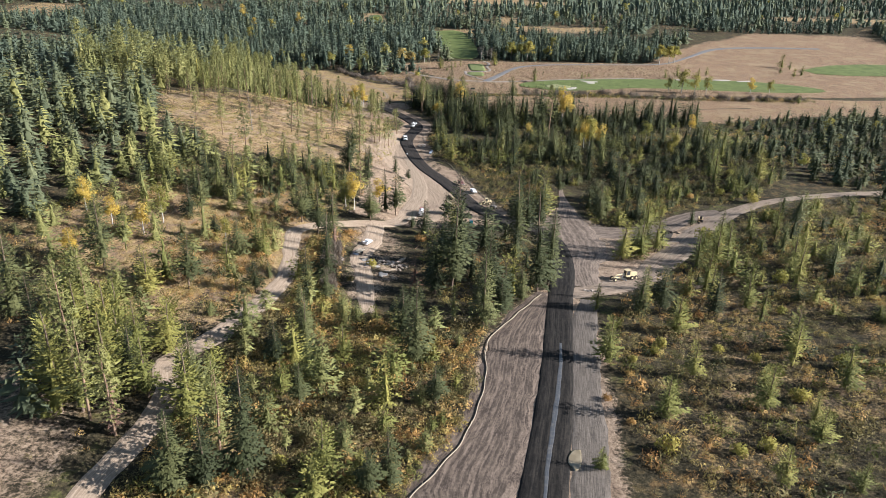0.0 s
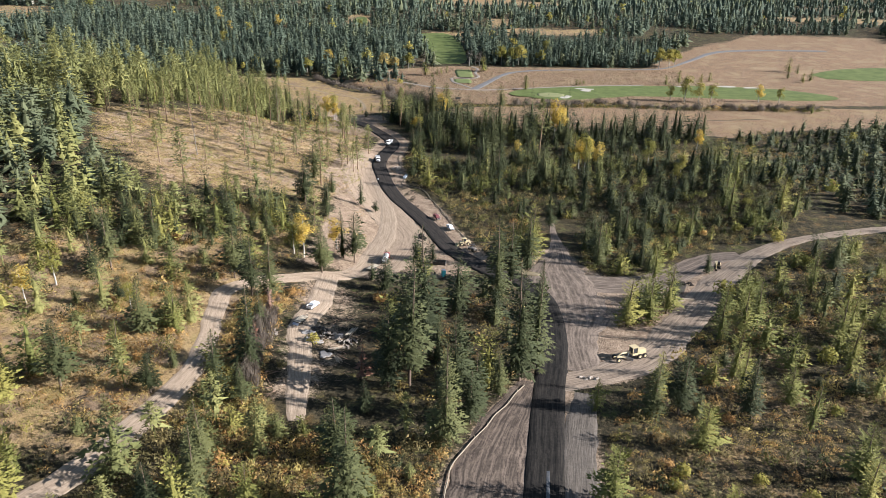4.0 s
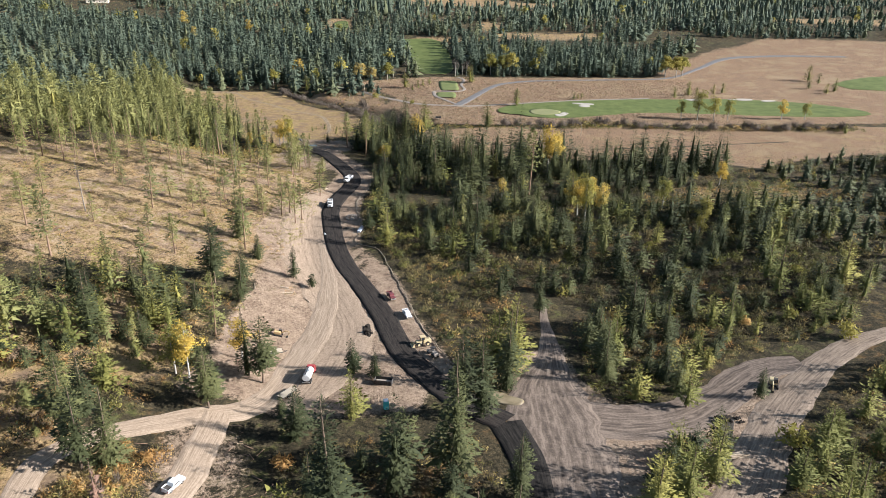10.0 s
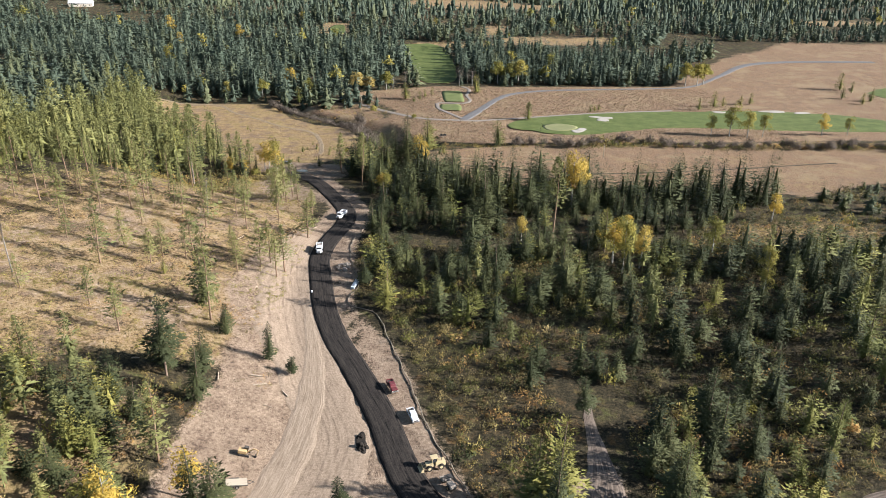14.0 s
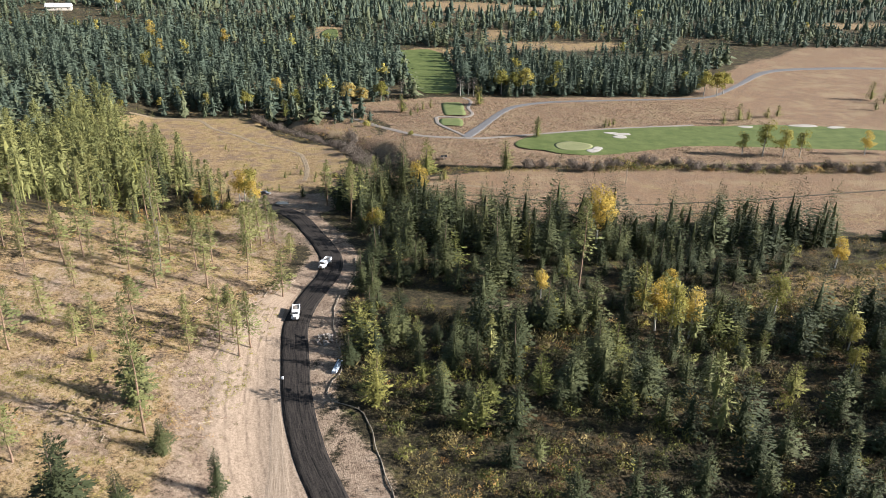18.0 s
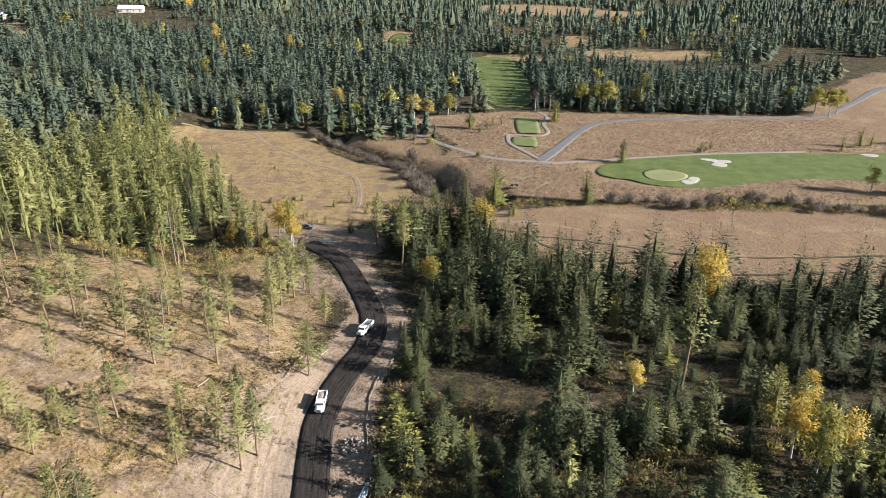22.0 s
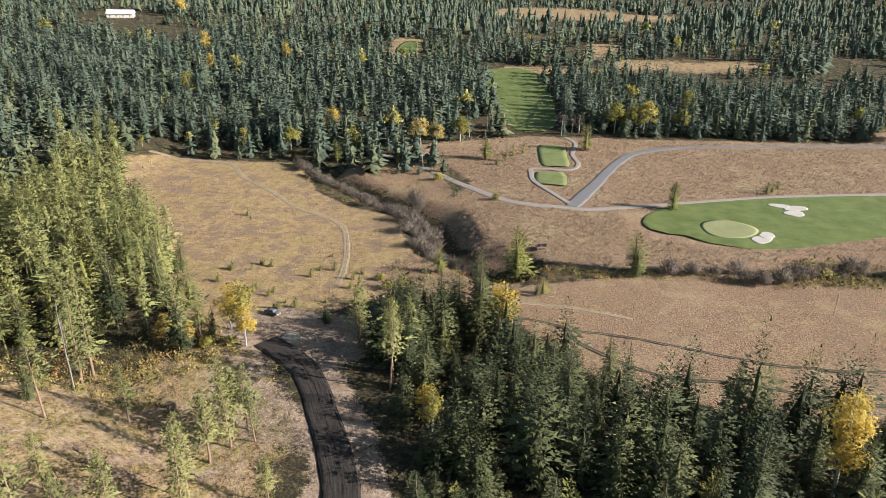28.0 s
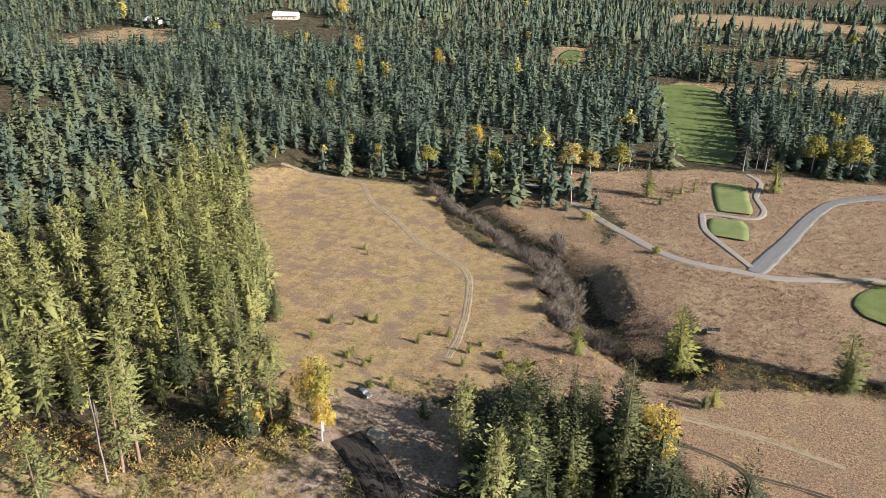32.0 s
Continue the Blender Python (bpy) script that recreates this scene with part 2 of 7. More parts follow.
M_GOLD = leafy("gold_grass", (0.20, 0.145, 0.042), (0.32, 0.238, 0.076), (0.44, 0.345, 0.125), 0.3)
M_RUST = leafy("rust_brush_leaves", (0.20, 0.105, 0.038), (0.36, 0.205, 0.072), (0.48, 0.33, 0.12), 0.3)
M_WEED = leafy("dry_weed_stalks", (0.15, 0.102, 0.060), (0.24, 0.174, 0.108), (0.35, 0.268, 0.175), 0.2)
M_TWIG = leafy("grey_twigs", (0.080, 0.062, 0.048), (0.125, 0.099, 0.076), (0.18, 0.143, 0.11), 0.2)
M_DEAD = leafy("dead_needles", (0.10, 0.045, 0.03), (0.17, 0.085, 0.055), (0.22, 0.14, 0.10), 0.1)
M_BARK = bark("conifer_bark", (0.075, 0.055, 0.042), (0.19, 0.135, 0.095))
M_BARK_PINE = bark("pine_bark", (0.12, 0.075, 0.05), (0.27, 0.18, 0.12))
M_BARK_PALE = bark("aspen_bark", (0.24, 0.215, 0.18), (0.44, 0.40, 0.345))
M_BARK_GREY = bark("weathered_snag", (0.12, 0.102, 0.085), (0.24, 0.207, 0.175))
M_LOG = bark("log_wood", (0.22, 0.17, 0.12), (0.46, 0.37, 0.27))
M_WHITE = plain("white_paint", (0.66, 0.66, 0.65), 0.35, 0.5)
M_RED = plain("red_paint", (0.28, 0.025, 0.025), 0.32, 0.5)
M_MAROON = plain("maroon_paint", (0.105, 0.012, 0.016), 0.32, 0.5)
M_BLACK = plain("black_paint", (0.016, 0.016, 0.018), 0.3, 0.5)
M_SLATE = plain("slate_paint", (0.05, 0.06, 0.07), 0.3, 0.5)
M_YELLOWP = plain("machine_yellow", (0.38, 0.255, 0.12), 0.55, 0.3)
M_TANP = plain("machine_tan", (0.44, 0.345, 0.19), 0.55, 0.4)
M_TEAL = plain("teal_plastic", (0.05, 0.36, 0.37), 0.5, 0.4)
M_RUBBER = plain("tyre_rubber", (0.018, 0.018, 0.018), 0.9, 0.1)
M_STEEL = plain("steel", (0.42, 0.42, 0.42), 0.4, 0.5, 0.9)
M_DARK = plain("dark_steel", (0.05, 0.045, 0.04), 0.7, 0.3, 0.3)
M_ALU = plain("bright_tank", (0.60, 0.60, 0.585), 0.35, 0.5, 0.1)
M_GLASS = plain("window_glass", (0.02, 0.025, 0.03), 0.06, 0.6, 0.0, 0.0)
M_LAMP = plain("lamp_lens", (0.6, 0.55, 0.45), 0.15, 0.6, 0.0, 0.0)
M_TAIL = plain("tail_lens", (0.35, 0.01, 0.01), 0.2, 0.6, 0.0, 0.0)
M_WOOD = plain("weathered_boards", (0.34, 0.285, 0.21), 0.85, 0.2, 0.0, 0.5, 1.5)
M_STRAWROLL = plain("silt_fabric", (0.20, 0.165, 0.12), 0.9, 0.1, 0.0, 0.4, 1.0)
M_PIPE = plain("grey_pipe", (0.40, 0.45, 0.50), 0.5, 0.4)
# Black soil, also used for the shaded inside of the pit.
M_PIT = bark("black_soil_pit_shade", (0.012, 0.010, 0.008), (0.04, 0.032, 0.025))
M_ROCK = bark("broken_rock", (0.16, 0.13, 0.10), (0.40, 0.34, 0.28))
M_WET_SHEEN = plain("wet_sheen_grey", (0.05, 0.052, 0.055), 0.55, 0.4, 0.0, 0.3, 1.0)
M_DARK_SOIL = bark("dark_soil", (0.035, 0.029, 0.023), (0.085, 0.07, 0.056))
M_ASH = bark("pale_ash", (0.13, 0.115, 0.10), (0.30, 0.275, 0.25))
M_ROOF = plain("pale_roof", (0.55, 0.54, 0.52), 0.6, 0.3)
M_WALL = plain("house_wall", (0.50, 0.44, 0.36), 0.8, 0.2)
water = Nodes("muddy_water", 0.08, 0.5)
M_WATER = water.done(water.ramp(water.noise(0.4, 3, 0.5), (0.4, (0.16, 0.125, 0.075)), (0.6, (0.22, 0.175, 0.11))))
lake = Nodes("lake_water", 0.12, 0.5)
M_LAKE = lake.done(lake.ramp(lake.noise(0.01, 3, 0.5), (0.4, (0.10, 0.15, 0.20)), (0.6, (0.13, 0.18, 0.23))))

# ---- the lie of the land ----


def sst(a, b, v):
    u = np.clip((v - a) / (b - a), 0, 1)
    return u * u * (3 - 2 * u)


CREEK = [(-118, 655), (-84, 622), (-50, 594), (-40, 562), (-20, 546)]


def terrain(x, y):
    """Height of the land, in metres; takes numbers or arrays."""
    x, y = np.asarray(x, float), np.asarray(y, float)
    z = -8.5 * sst(120, 300, y)
    r = np.maximum(0.0, -28 - 16 * sst(290, 370, y) - 156 * sst(400, 520, y) - x)
    z = z + 50 * (1 - np.exp(-r / 190.0)) * (1 - 0.55 * sst(520, 900, y)) * (0.35 + 0.65 * sst(140, 330, y))
    z = z + 5 * sst(60, 140, x) * (1 - sst(330, 450, y))
    z = z - 4 * sst(470, 600, y) * (1 - sst(-90, 0, x)) * (1 - sst(640, 720, y))
    # creek bed, with its cut bank towards the golf course
    for (ax, ay), (bx, by) in zip(CREEK[:-1], CREEK[1:]):
        u = np.clip(((x - ax) * (bx - ax) + (y - ay) * (by - ay)) / ((bx - ax) ** 2 + (by - ay) ** 2), 0, 1)
        d = np.hypot(x - ax - u * (bx - ax), y - ay - u * (by - ay))
        z = np.minimum(z, -17.2 + 0.62 * np.maximum(0, d - 3.0)) if d.ndim else min(z, -17.2 + 0.62 * max(0, float(d) - 3.0))
    return z + 26 * sst(680, 1150, y)


def hgt(x, y):
    return float(terrain(x, y))


def curve(pts, step=2.5):
    """Points every step metres on a smooth line through pts, with any further columns carried along."""
    p = np.array(pts, float)
    p = np.vstack([2 * p[0] - p[1], p, 2 * p[-1] - p[-2]])
    out = []
    for a, b, c, d in zip(p, p[1:], p[2:], p[3:]):
        n = max(2, int(np.hypot(*(c - b)[:2]) / step))
        u = np.linspace(0, 1, n, endpoint=False)[:, None]
        out.append(0.5 * (2 * b + (c - a) * u + (2 * a - 5 * b + 4 * c - d) * u**2 + (3 * b - a - 3 * c + d) * u**3))
    return np.vstack(out + [p[-2:-1]])


def to_line(X, Y, line):
    """Distance of points from a polyline, in metres."""
    best = np.full(np.shape(X), 1e9)
    for (ax, ay), (bx, by) in zip(line[:-1, :2], line[1:, :2]):
        dx, dy = bx - ax, by - ay
        u = np.clip(((X - ax) * dx + (Y - ay) * dy) / (dx * dx + dy * dy + 1e-9), 0, 1)
        best = np.minimum(best, np.hypot(X - ax - u * dx, Y - ay - u * dy))
    return best


def inside(X, Y, poly):
    """Signed distance to a closed outline: positive inside."""
    p = np.array(poly + [poly[0]], float)
    odd = np.zeros(np.shape(X), bool)
    for (ax, ay), (bx, by) in zip(p[:-1], p[1:]):
        if ay != by:
            odd ^= ((ay > Y) != (by > Y)) & (X < (bx - ax) * (Y - ay) / (by - ay) + ax)
    d = to_line(X, Y, p)
    return np.where(odd, d, -d)


# roads and paths: x, y, half width
ROAD_SOUTH = [(-22, -160, 5.0), (-4, -40, 5.0), (10, 60, 5.0), (14.2, 96, 4.0), (19.1, 127, 3.6), (22.3, 153, 3.4), (24.9, 175, 3.3), (28, 196, 3.6), (29.5, 214, 3.4), (28.8, 230, 3.4), (25, 243, 3.6)]
ROAD_NORTH = [(25, 243, 3.5), (16.5, 250, 3.5), (7.3, 261.4, 3.4), (-0.2, 273.4, 3.3), (-6.9, 291.2, 3.2), (-11.4, 301.5, 3.2), (-17.1, 313.2, 3.2), (-24.2, 327, 3.2), (-30.3, 342.8, 3.25), (-35.4, 361.6, 3.25), (-39.3, 378, 3.25), (-40.0, 390, 3.3),
              (-38.8, 403.5, 3.4), (-37.3, 415, 3.4), (-38.6, 427.3, 3.5), (-44.2, 440.4, 3.4), (-51.8, 454.6, 3.3), (-55.9, 462.2, 3.3), (-62, 470.6, 3.4), (-68, 475.6, 3.6), (-76, 481, 3.4)]
TRACK_WEST = [(-75, -160, 2.2), (-64, -40, 2.2), (-61, 60, 2.2), (-62, 87, 2.1), (-60.3, 98, 2.1), (-59.8, 109, 2.1), (-61, 117, 2.1), (-65, 125, 2.1), (-63.5, 132, 2.2), (-59.8, 139, 2.5), (-57.3, 149, 2.6), (-54.8, 161.5, 2.5), (-53.4, 175, 2.0), (-55, 188, 1.9), (-58.5, 205, 2.0), (-60.3, 217, 2.0), (-57, 224, 2.1),
              (-50, 230, 2.4), (-38, 238.5, 2.6), (-30, 244.5, 2.8), (-26.5, 257, 3.0), (-24.5, 276, 3.6), (-24.5, 297, 3.2), (-27, 312, 2.4), (-31, 328, 1.5), (-36, 345, 0.6)]
SPUR = [(-36, 240, 2.4), (-35.5, 230, 2.8), (-35, 216, 2.8), (-36, 203, 2.6), (-33.5, 192, 2.2), (-29, 172, 1.8), (-27, 162, 1.3)]
EAST_ROAD = [(22, 179, 2.0), (31, 183, 3.2), (44, 190, 4.0), (54, 200, 4.6), (68, 221.5, 4.6), (86, 250, 4.2), (101, 267, 3.4), (117, 280, 2.6), (133, 287, 1.8), (160, 297, 2.2), (200, 305, 1.8)]
LINK = [(38, 248, 6), (50, 245, 6.5), (62, 247.5, 5.5), (74, 256, 5.0), (88, 268, 4.0), (99, 271, 3.0)]
TURNING = [(33, 188, 5.0), (33.5, 205, 6.5), (36, 222, 9.0), (36, 240, 10.0), (35, 256, 8.0), (37, 268, 4.2), (38.2, 278, 2.2), (38, 290, 1.0), (38.3, 304, 0.5)]
GRADE_WEST = [(-33, -160, 7), (-15, -40, 8), (-1, 60, 9), (1, 96, 8.6), (4.5, 110, 7.5), (9, 128, 6.2), (11.5, 148, 6.4), (15, 162, 5.0), (21.5, 182, 2.2)]
GRADE_EAST = [(-14, -160, 2.4), (4, -40, 2.4), (18, 60, 2.6), (21, 80, 2.6), (22.6, 96, 2.8), (25.8, 127, 2.8), (28.6, 153, 2.8), (31.5, 168, 2.4), (33, 178, 1.6)]
APRON = [(-23, 244, 1.5), (-20, 250, 4), (-17, 264, 6.5), (-17, 285, 7), (-27, 308, 7), (-37, 330, 8.5), (-43, 350, 8.5), (-47.5, 368, 6.5), (-49, 385, 4.0), (-47, 400, 2.2)]
ROAD_STRIPS = [ROAD_SOUTH, ROAD_NORTH, TRACK_WEST, SPUR, EAST_ROAD, LINK, TURNING]
FAIRWAY = [(38, 588, 3), (42, 593, 12), (52, 598, 21), (72, 604, 27), (95, 614, 26), (125, 626, 25), (165, 630, 26), (210, 633, 31), (255, 630, 27), (285, 624, 15), (296, 622, 4)]
FAR_FAIRWAY = [(-19, 748, 8), (-19, 765, 15), (-24, 800, 19), (-30, 840, 21), (-37, 875, 24), (-42, 900, 24), (-50, 925, 14)]
FAR_GREEN = [(330, 735, 10), (365, 745, 26), (410, 760, 30), (470, 775, 20), (500, 780, 6)]
TEE_NEAR = [(-4.5, 642, 6.5), (-4.2, 646, 7.5), (-4.8, 658, 7.5), (-5.2, 663, 6.0)]
TEE_FAR = [(-2.5, 674, 6.0), (-2.8, 680, 7.5), (-4.2, 696, 7.5), (-5.5, 711, 7.5), (-6, 717, 5.5)]
CART_PATH = [(-108, 688, 1.2), (-90, 682, 1.6), (-76, 674, 1.8), (-58, 655, 1.8), (-42, 636, 1.8), (-20, 614, 1.8), (4, 609, 1.8), (17, 610, 1.6), (43, 621, 1.3), (83, 638, 1.2), (107, 646, 1.2), (150, 658, 1.2)]
CART_ROAD = [(5, 611, 2.6), (7.5, 618, 3.2), (16, 645, 2.8), (22, 665, 2.6), (29, 687, 2.5), (40, 708, 2.4), (64, 724, 2.2), (100, 733, 1.9), (150, 742, 1.6), (190, 755, 1.6), (227, 800, 2.2), (270, 853, 3.4), (326, 872, 3.4), (400, 878, 3.0)]
TEE_PATH = [(4, 615, 1.1), (-4, 630, 1.1), (-12, 646, 1.1), (-14, 660, 1.1), (-13, 668, 1.0), (4, 668, 1.0), (9, 680, 1.0), (6, 700, 1.0), (8, 722, 1.0), (2, 735, 1.0)]
TRAIL_WEST = [(-216, 661, 1.0), (-190, 660, 1.0), (-169, 657, 0.85), (-153, 637, 0.85), (-131, 618, 0.85), (-112, 599, 0.85), (-95, 588.5, 0.85), (-84, 577, 0.9), (-76, 555, 0.9), (-70.5, 533, 0.85), (-69, 521, 0.9)]
TRAIL_EAST = [(-14, 508, 0.42), (2, 503.5, 0.42), (6, 496, 0.42), (21, 485, 0.42), (31, 482, 0.42), (48, 483, 0.42), (60, 479.5, 0.42), (76, 479, 0.42), (110, 487, 0.42)]
TRAIL_NORTH = [(3, 502, 0.42), (19.5, 501, 0.42), (46, 495, 0.42), (60, 493, 0.42), (82, 494.5, 0.42), (130, 505, 0.42), (200, 525, 0.42)]
TRAIL_FAR = [(-15, 517, 0.6), (5, 516, 0.7), (22, 512, 0.6)]

MEADOW = [(-222, 642), (-214, 659), (-170, 662), (-132, 664), (-110, 622), (-89, 604), (-67, 595), (-51, 552), (-60, 536), (-50, 515), (-66, 501), (-84, 494), (-99, 504), (-116, 519), (-152, 555), (-181, 588)]
FIELD = [(-13, 527), (38, 548), (104, 553), (213, 573), (290, 573), (420, 600), (430, 520), (250, 505), (200, 488), (160, 464), (112, 478), (73, 470), (41, 470), (14, 475), (0, 491), (-12, 506)]
ROUGH = [(-62, 680), (-42, 645), (-47, 606), (-40, 580), (-25, 556), (15, 548), (60, 556), (130, 562), (300, 588), (430, 615), (520, 1000), (330, 960), (235, 850), (170, 752), (40, 738), (-20, 735), (-90, 700)]
JUNCTION = [(28, 272), (41, 280), (43, 264), (49, 252), (58, 246), (74, 258), (90, 272), (96, 268), (88, 250), (62, 206), (44, 184), (32, 180), (30, 228)]
WEST_DIRT = [(-47, 246), (-34, 246), (-20, 240), (6, 246), (10, 262), (-6, 290), (-15, 317), (-25, 341), (-31, 365), (-33, 400), (-33, 424), (-45, 452), (-54, 462), (-54, 450), (-46, 432), (-48, 408), (-60, 380), (-59, 345), (-48, 318), (-46, 290), (-46, 268)]
EAST_VERGE = [(14, 262), (10, 274), (2, 292), (-3, 309), (-10, 328), (-22, 344), (-24, 360), (-29, 384), (-30, 396), (-28, 414), (-30, 430), (-38, 450), (-50, 468), (-60, 482), (-72, 492), (-78, 486), (-40, 440), (-36, 380), (-10, 300), (4, 266)]
SOUTH_VERGE = [(20, 184), (8, 160), (3, 148), (2.5, 130), (-2, 110), (-14, 84), (-12, 60), (28, 60), (29, 100), (31, 128), (33, 166), (30, 190)]
WEST_BANK = [(-112, 134), (-90, 118), (-67, 104), (-64, 60), (-120, 60)]
SLOPE = [(-34, 300), (-44, 345), (-48, 420), (-58, 455), (-76, 478), (-100, 470), (-140, 420), (-150, 400), (-178, 376), (-150, 318), (-112, 282), (-62, 300)]
CLEARING = [(-43, 236), (-28, 236), (-21, 215), (-20, 196), (-24, 168), (-36, 168), (-42, 205)]
GLADE = [(7, 390), (20, 391), (32, 394), (34, 400), (20, 400), (10, 397)]
GLADE_EAST = [(84, 392), (116, 390), (150, 400), (180, 420), (150, 440), (110, 424), (88, 404)]
FAR_FIELDS = [[(-55, 912), (20, 915), (80, 925), (160, 945), (185, 965), (175, 985), (95, 985), (60, 970), (30, 945), (-8, 942), (-50, 930)], [(18, 985), (48, 985), (52, 1050), (22, 1050)], [(-110, 1390), (10, 1400), (130, 1310), (180, 1330), (145, 1470), (45, 1580), (-55, 1630), (-110, 1575)], [(430, 1120), (900, 1180), (900, 1260), (460, 1200)], [(-600, 925), (-514, 925), (-470, 880), (-455, 830), (-500, 805), (-600, 850)], [(-312, 845), (-285, 845), (-262, 800), (-290, 785)], [(-318, 910), (-285, 905), (-258, 862), (-285, 850)], [(-250, 822), (-215, 800), (-205, 775), (-235, 785)], [(-172, 1048), (-145, 1050), (-125, 955), (-158, 955)]]
LAKE_SHORE = [(-330, 2150), (-150, 1900), (60, 1890), (330, 2150), (280, 2800), (-300, 2800)]
EAST_MID = [(36, 82), (38, 165), (60, 195), (95, 240), (125, 268), (220, 290), (220, 82)]
ROADHEAD = [(-92, 492), (-80, 502), (-66, 500), (-54, 500), (-46, 480), (-58, 466), (-76, 476), (-90, 482)]


def build_ground():
    def axis(lo, a, b, hi, step):
        mid = list(np.arange(a, b + 0.1, step))
        up, d = [b], step
        while up[-1] < hi:
            d *= 1.16
            up.append(up[-1] + d)
        down, d = [a], step
        while down[-1] > lo:
            d *= 1.16
            down.append(down[-1] - d)
        return np.array(down[:0:-1] + mid + up[1:])

    xs, ys = axis(-4800, -170, 150, 4800, 2.8), axis(-500, 70, 720, 4900, 2.8)
    X, Y = np.meshgrid(xs, ys)
    Z = terrain(X, Y)
    far = sst(1500, 4000, np.hypot(X, Y))
    Z = Z + far * 60 * (0.5 + 0.5 * np.sin(X / 900.0 + 1.0) * np.cos(Y / 1300.0))
    rough = 0.22 * np.sin(X * 0.41 + 1.3 * np.sin(Y * 0.13)) * np.cos(Y * 0.37 + np.sin(X * 0.17)) + 0.14 * np.sin(X * 0.9 + Y * 0.5) * np.sin(Y * 0.83 - X * 0.31)
    smooth = np.ones_like(X)
    cut = np.zeros_like(X)
    for line in ROAD_STRIPS + [APRON, GRADE_WEST, GRADE_EAST, FAIRWAY, FAR_FAIRWAY, FAR_GREEN, TEE_NEAR, TEE_FAR]:
        c = curve(line, 6.0)
        keep = np.arange(len(c))
        w = np.interp(keep, keep, c[:, 2])
        near = (X > c[:, 0].min() - 45) & (X < c[:, 0].max() + 45) & (Y > c[:, 1].min() - 45) & (Y < c[:, 1].max() + 45)
        d = np.full(X.shape, 1e9)
        xa, ya = X[near], Y[near]
        best = np.full(xa.shape, 1e9)
        for k in range(len(c) - 1):
            off = to_line(xa, ya, c[k:k + 2]) - 0.5 * (w[k] + w[k + 1])
            if k in (0, len(c) - 2):
                # the bed ends square, a little short of the strip laid on it
                (ax, ay), (bx, by) = (c[k, :2], c[k + 1, :2]) if k == 0 else (c[k + 1, :2], c[k, :2])
                along = ((xa - ax) * (bx - ax) + (ya - ay) * (by - ay)) / math.hypot(bx - ax, by - ay)
                off = np.maximum(off, 1.5 - along)
            best = np.minimum(best, off)
        d[near] = best
        smooth = np.minimum(smooth, sst(0, 6, d))
        cut = np.maximum(cut, sst(-0.2, -2.2, d))
    rough = rough * (1 - 0.75 * sst(490, 510, Y))
    Z = Z + rough * smooth - 0.5 * cut
    soil, straw, weeds = np.zeros_like(X), np.zeros_like(X), np.zeros_like(X)

    def lay(layer, poly, full=1.0, feather=4.5):
        p = np.array(poly)
        near = (X > p[:, 0].min() - 20) & (X < p[:, 0].max() + 20) & (Y > p[:, 1].min() - 20) & (Y < p[:, 1].max() + 20)
        v = np.zeros_like(X)
        v[near] = full * sst(-feather, feather, inside(X[near], Y[near], poly))
        np.maximum(layer, v, out=layer)

    for poly in (JUNCTION, WEST_DIRT, EAST_VERGE, SOUTH_VERGE, ROADHEAD):
        lay(soil, poly)
    lay(soil, [(-50, 440), (-57, 455), (-67, 468), (-79, 477), (-87, 470), (-78, 452), (-64, 440)], 0.8), lay(soil, WEST_BANK, 0.5, 6), lay(soil, CLEARING, 0.52), lay(soil, SLOPE, 0.38, 10), lay(soil, GLADE, 0.38)
    lay(soil, [(61, 193), (66, 200), (74, 199), (77, 190), (66, 187)], 0.6), lay(straw, MEADOW), lay(straw, FIELD, 0.36, 5), lay(weeds, FIELD, 1.0, 5), lay(straw, SLOPE, 0.62, 10), lay(straw, GLADE_EAST, 0.5, 8), lay(straw, [(-58, 292), (-116, 272), (-140, 190), (-105, 150), (-66, 140), (-68, 200), (-60, 232), (-48, 262)], 0.66, 10), lay(straw, [(-66, 140), (-50, 150), (-36, 168), (-40, 205), (-46, 226), (-66, 232), (-80, 190)], 0.66, 6), lay(straw, [(-57, 80), (-57, 140), (-48, 165), (-12, 160), (2, 150), (-2, 110), (-18, 80)], 0.42, 6), lay(straw, EAST_MID, 0.36, 14), lay(straw, [(-122, 512), (-102, 482), (-86, 480), (-78, 500), (-99, 514), (-128, 540)], 0.9, 4), lay(weeds, [(-62, 538), (-52, 512), (-30, 505), (-12, 508), (-12, 530), (-28, 549), (-50, 554)], 0.85, 5)
    lay(weeds, ROUGH, 1.0, 6), lay(weeds, [(-62, 680), (-100, 670), (-112, 655), (-82, 630), (-50, 602), (-38, 572), (-24, 556), (-40, 600)], 0.75, 5)
    for poly in FAR_FIELDS:
        lay(straw, poly, 1.0, 12)
    straw = np.maximum(straw, 0.3 * sst(900, 1050, Y))
    me = bpy.data.meshes.new("ground")
    nx, ny = len(xs), len(ys)
    idx = np.arange(nx * ny).reshape(ny, nx)
    quads = np.stack([idx[:-1, :-1], idx[:-1, 1:], idx[1:, 1:], idx[1:, :-1]], -1).reshape(-1, 4)
    fill_mesh(me, np.stack([X, Y, Z], -1).reshape(-1, 3), quads)
    col = me.color_attributes.new("zone", "FLOAT_COLOR", "POINT")
    col.data.foreach_set("color", np.stack([soil, straw, weeds, np.ones_like(X)], -1).astype(np.float32).ravel())
    me.polygons.foreach_set("use_smooth", np.ones(len(quads), bool))
    me.materials.append(M_GROUND)
    return tagged(new("ground", me), "dry autumn ground of soil, grass and forest litter", "ground", kind="structure")


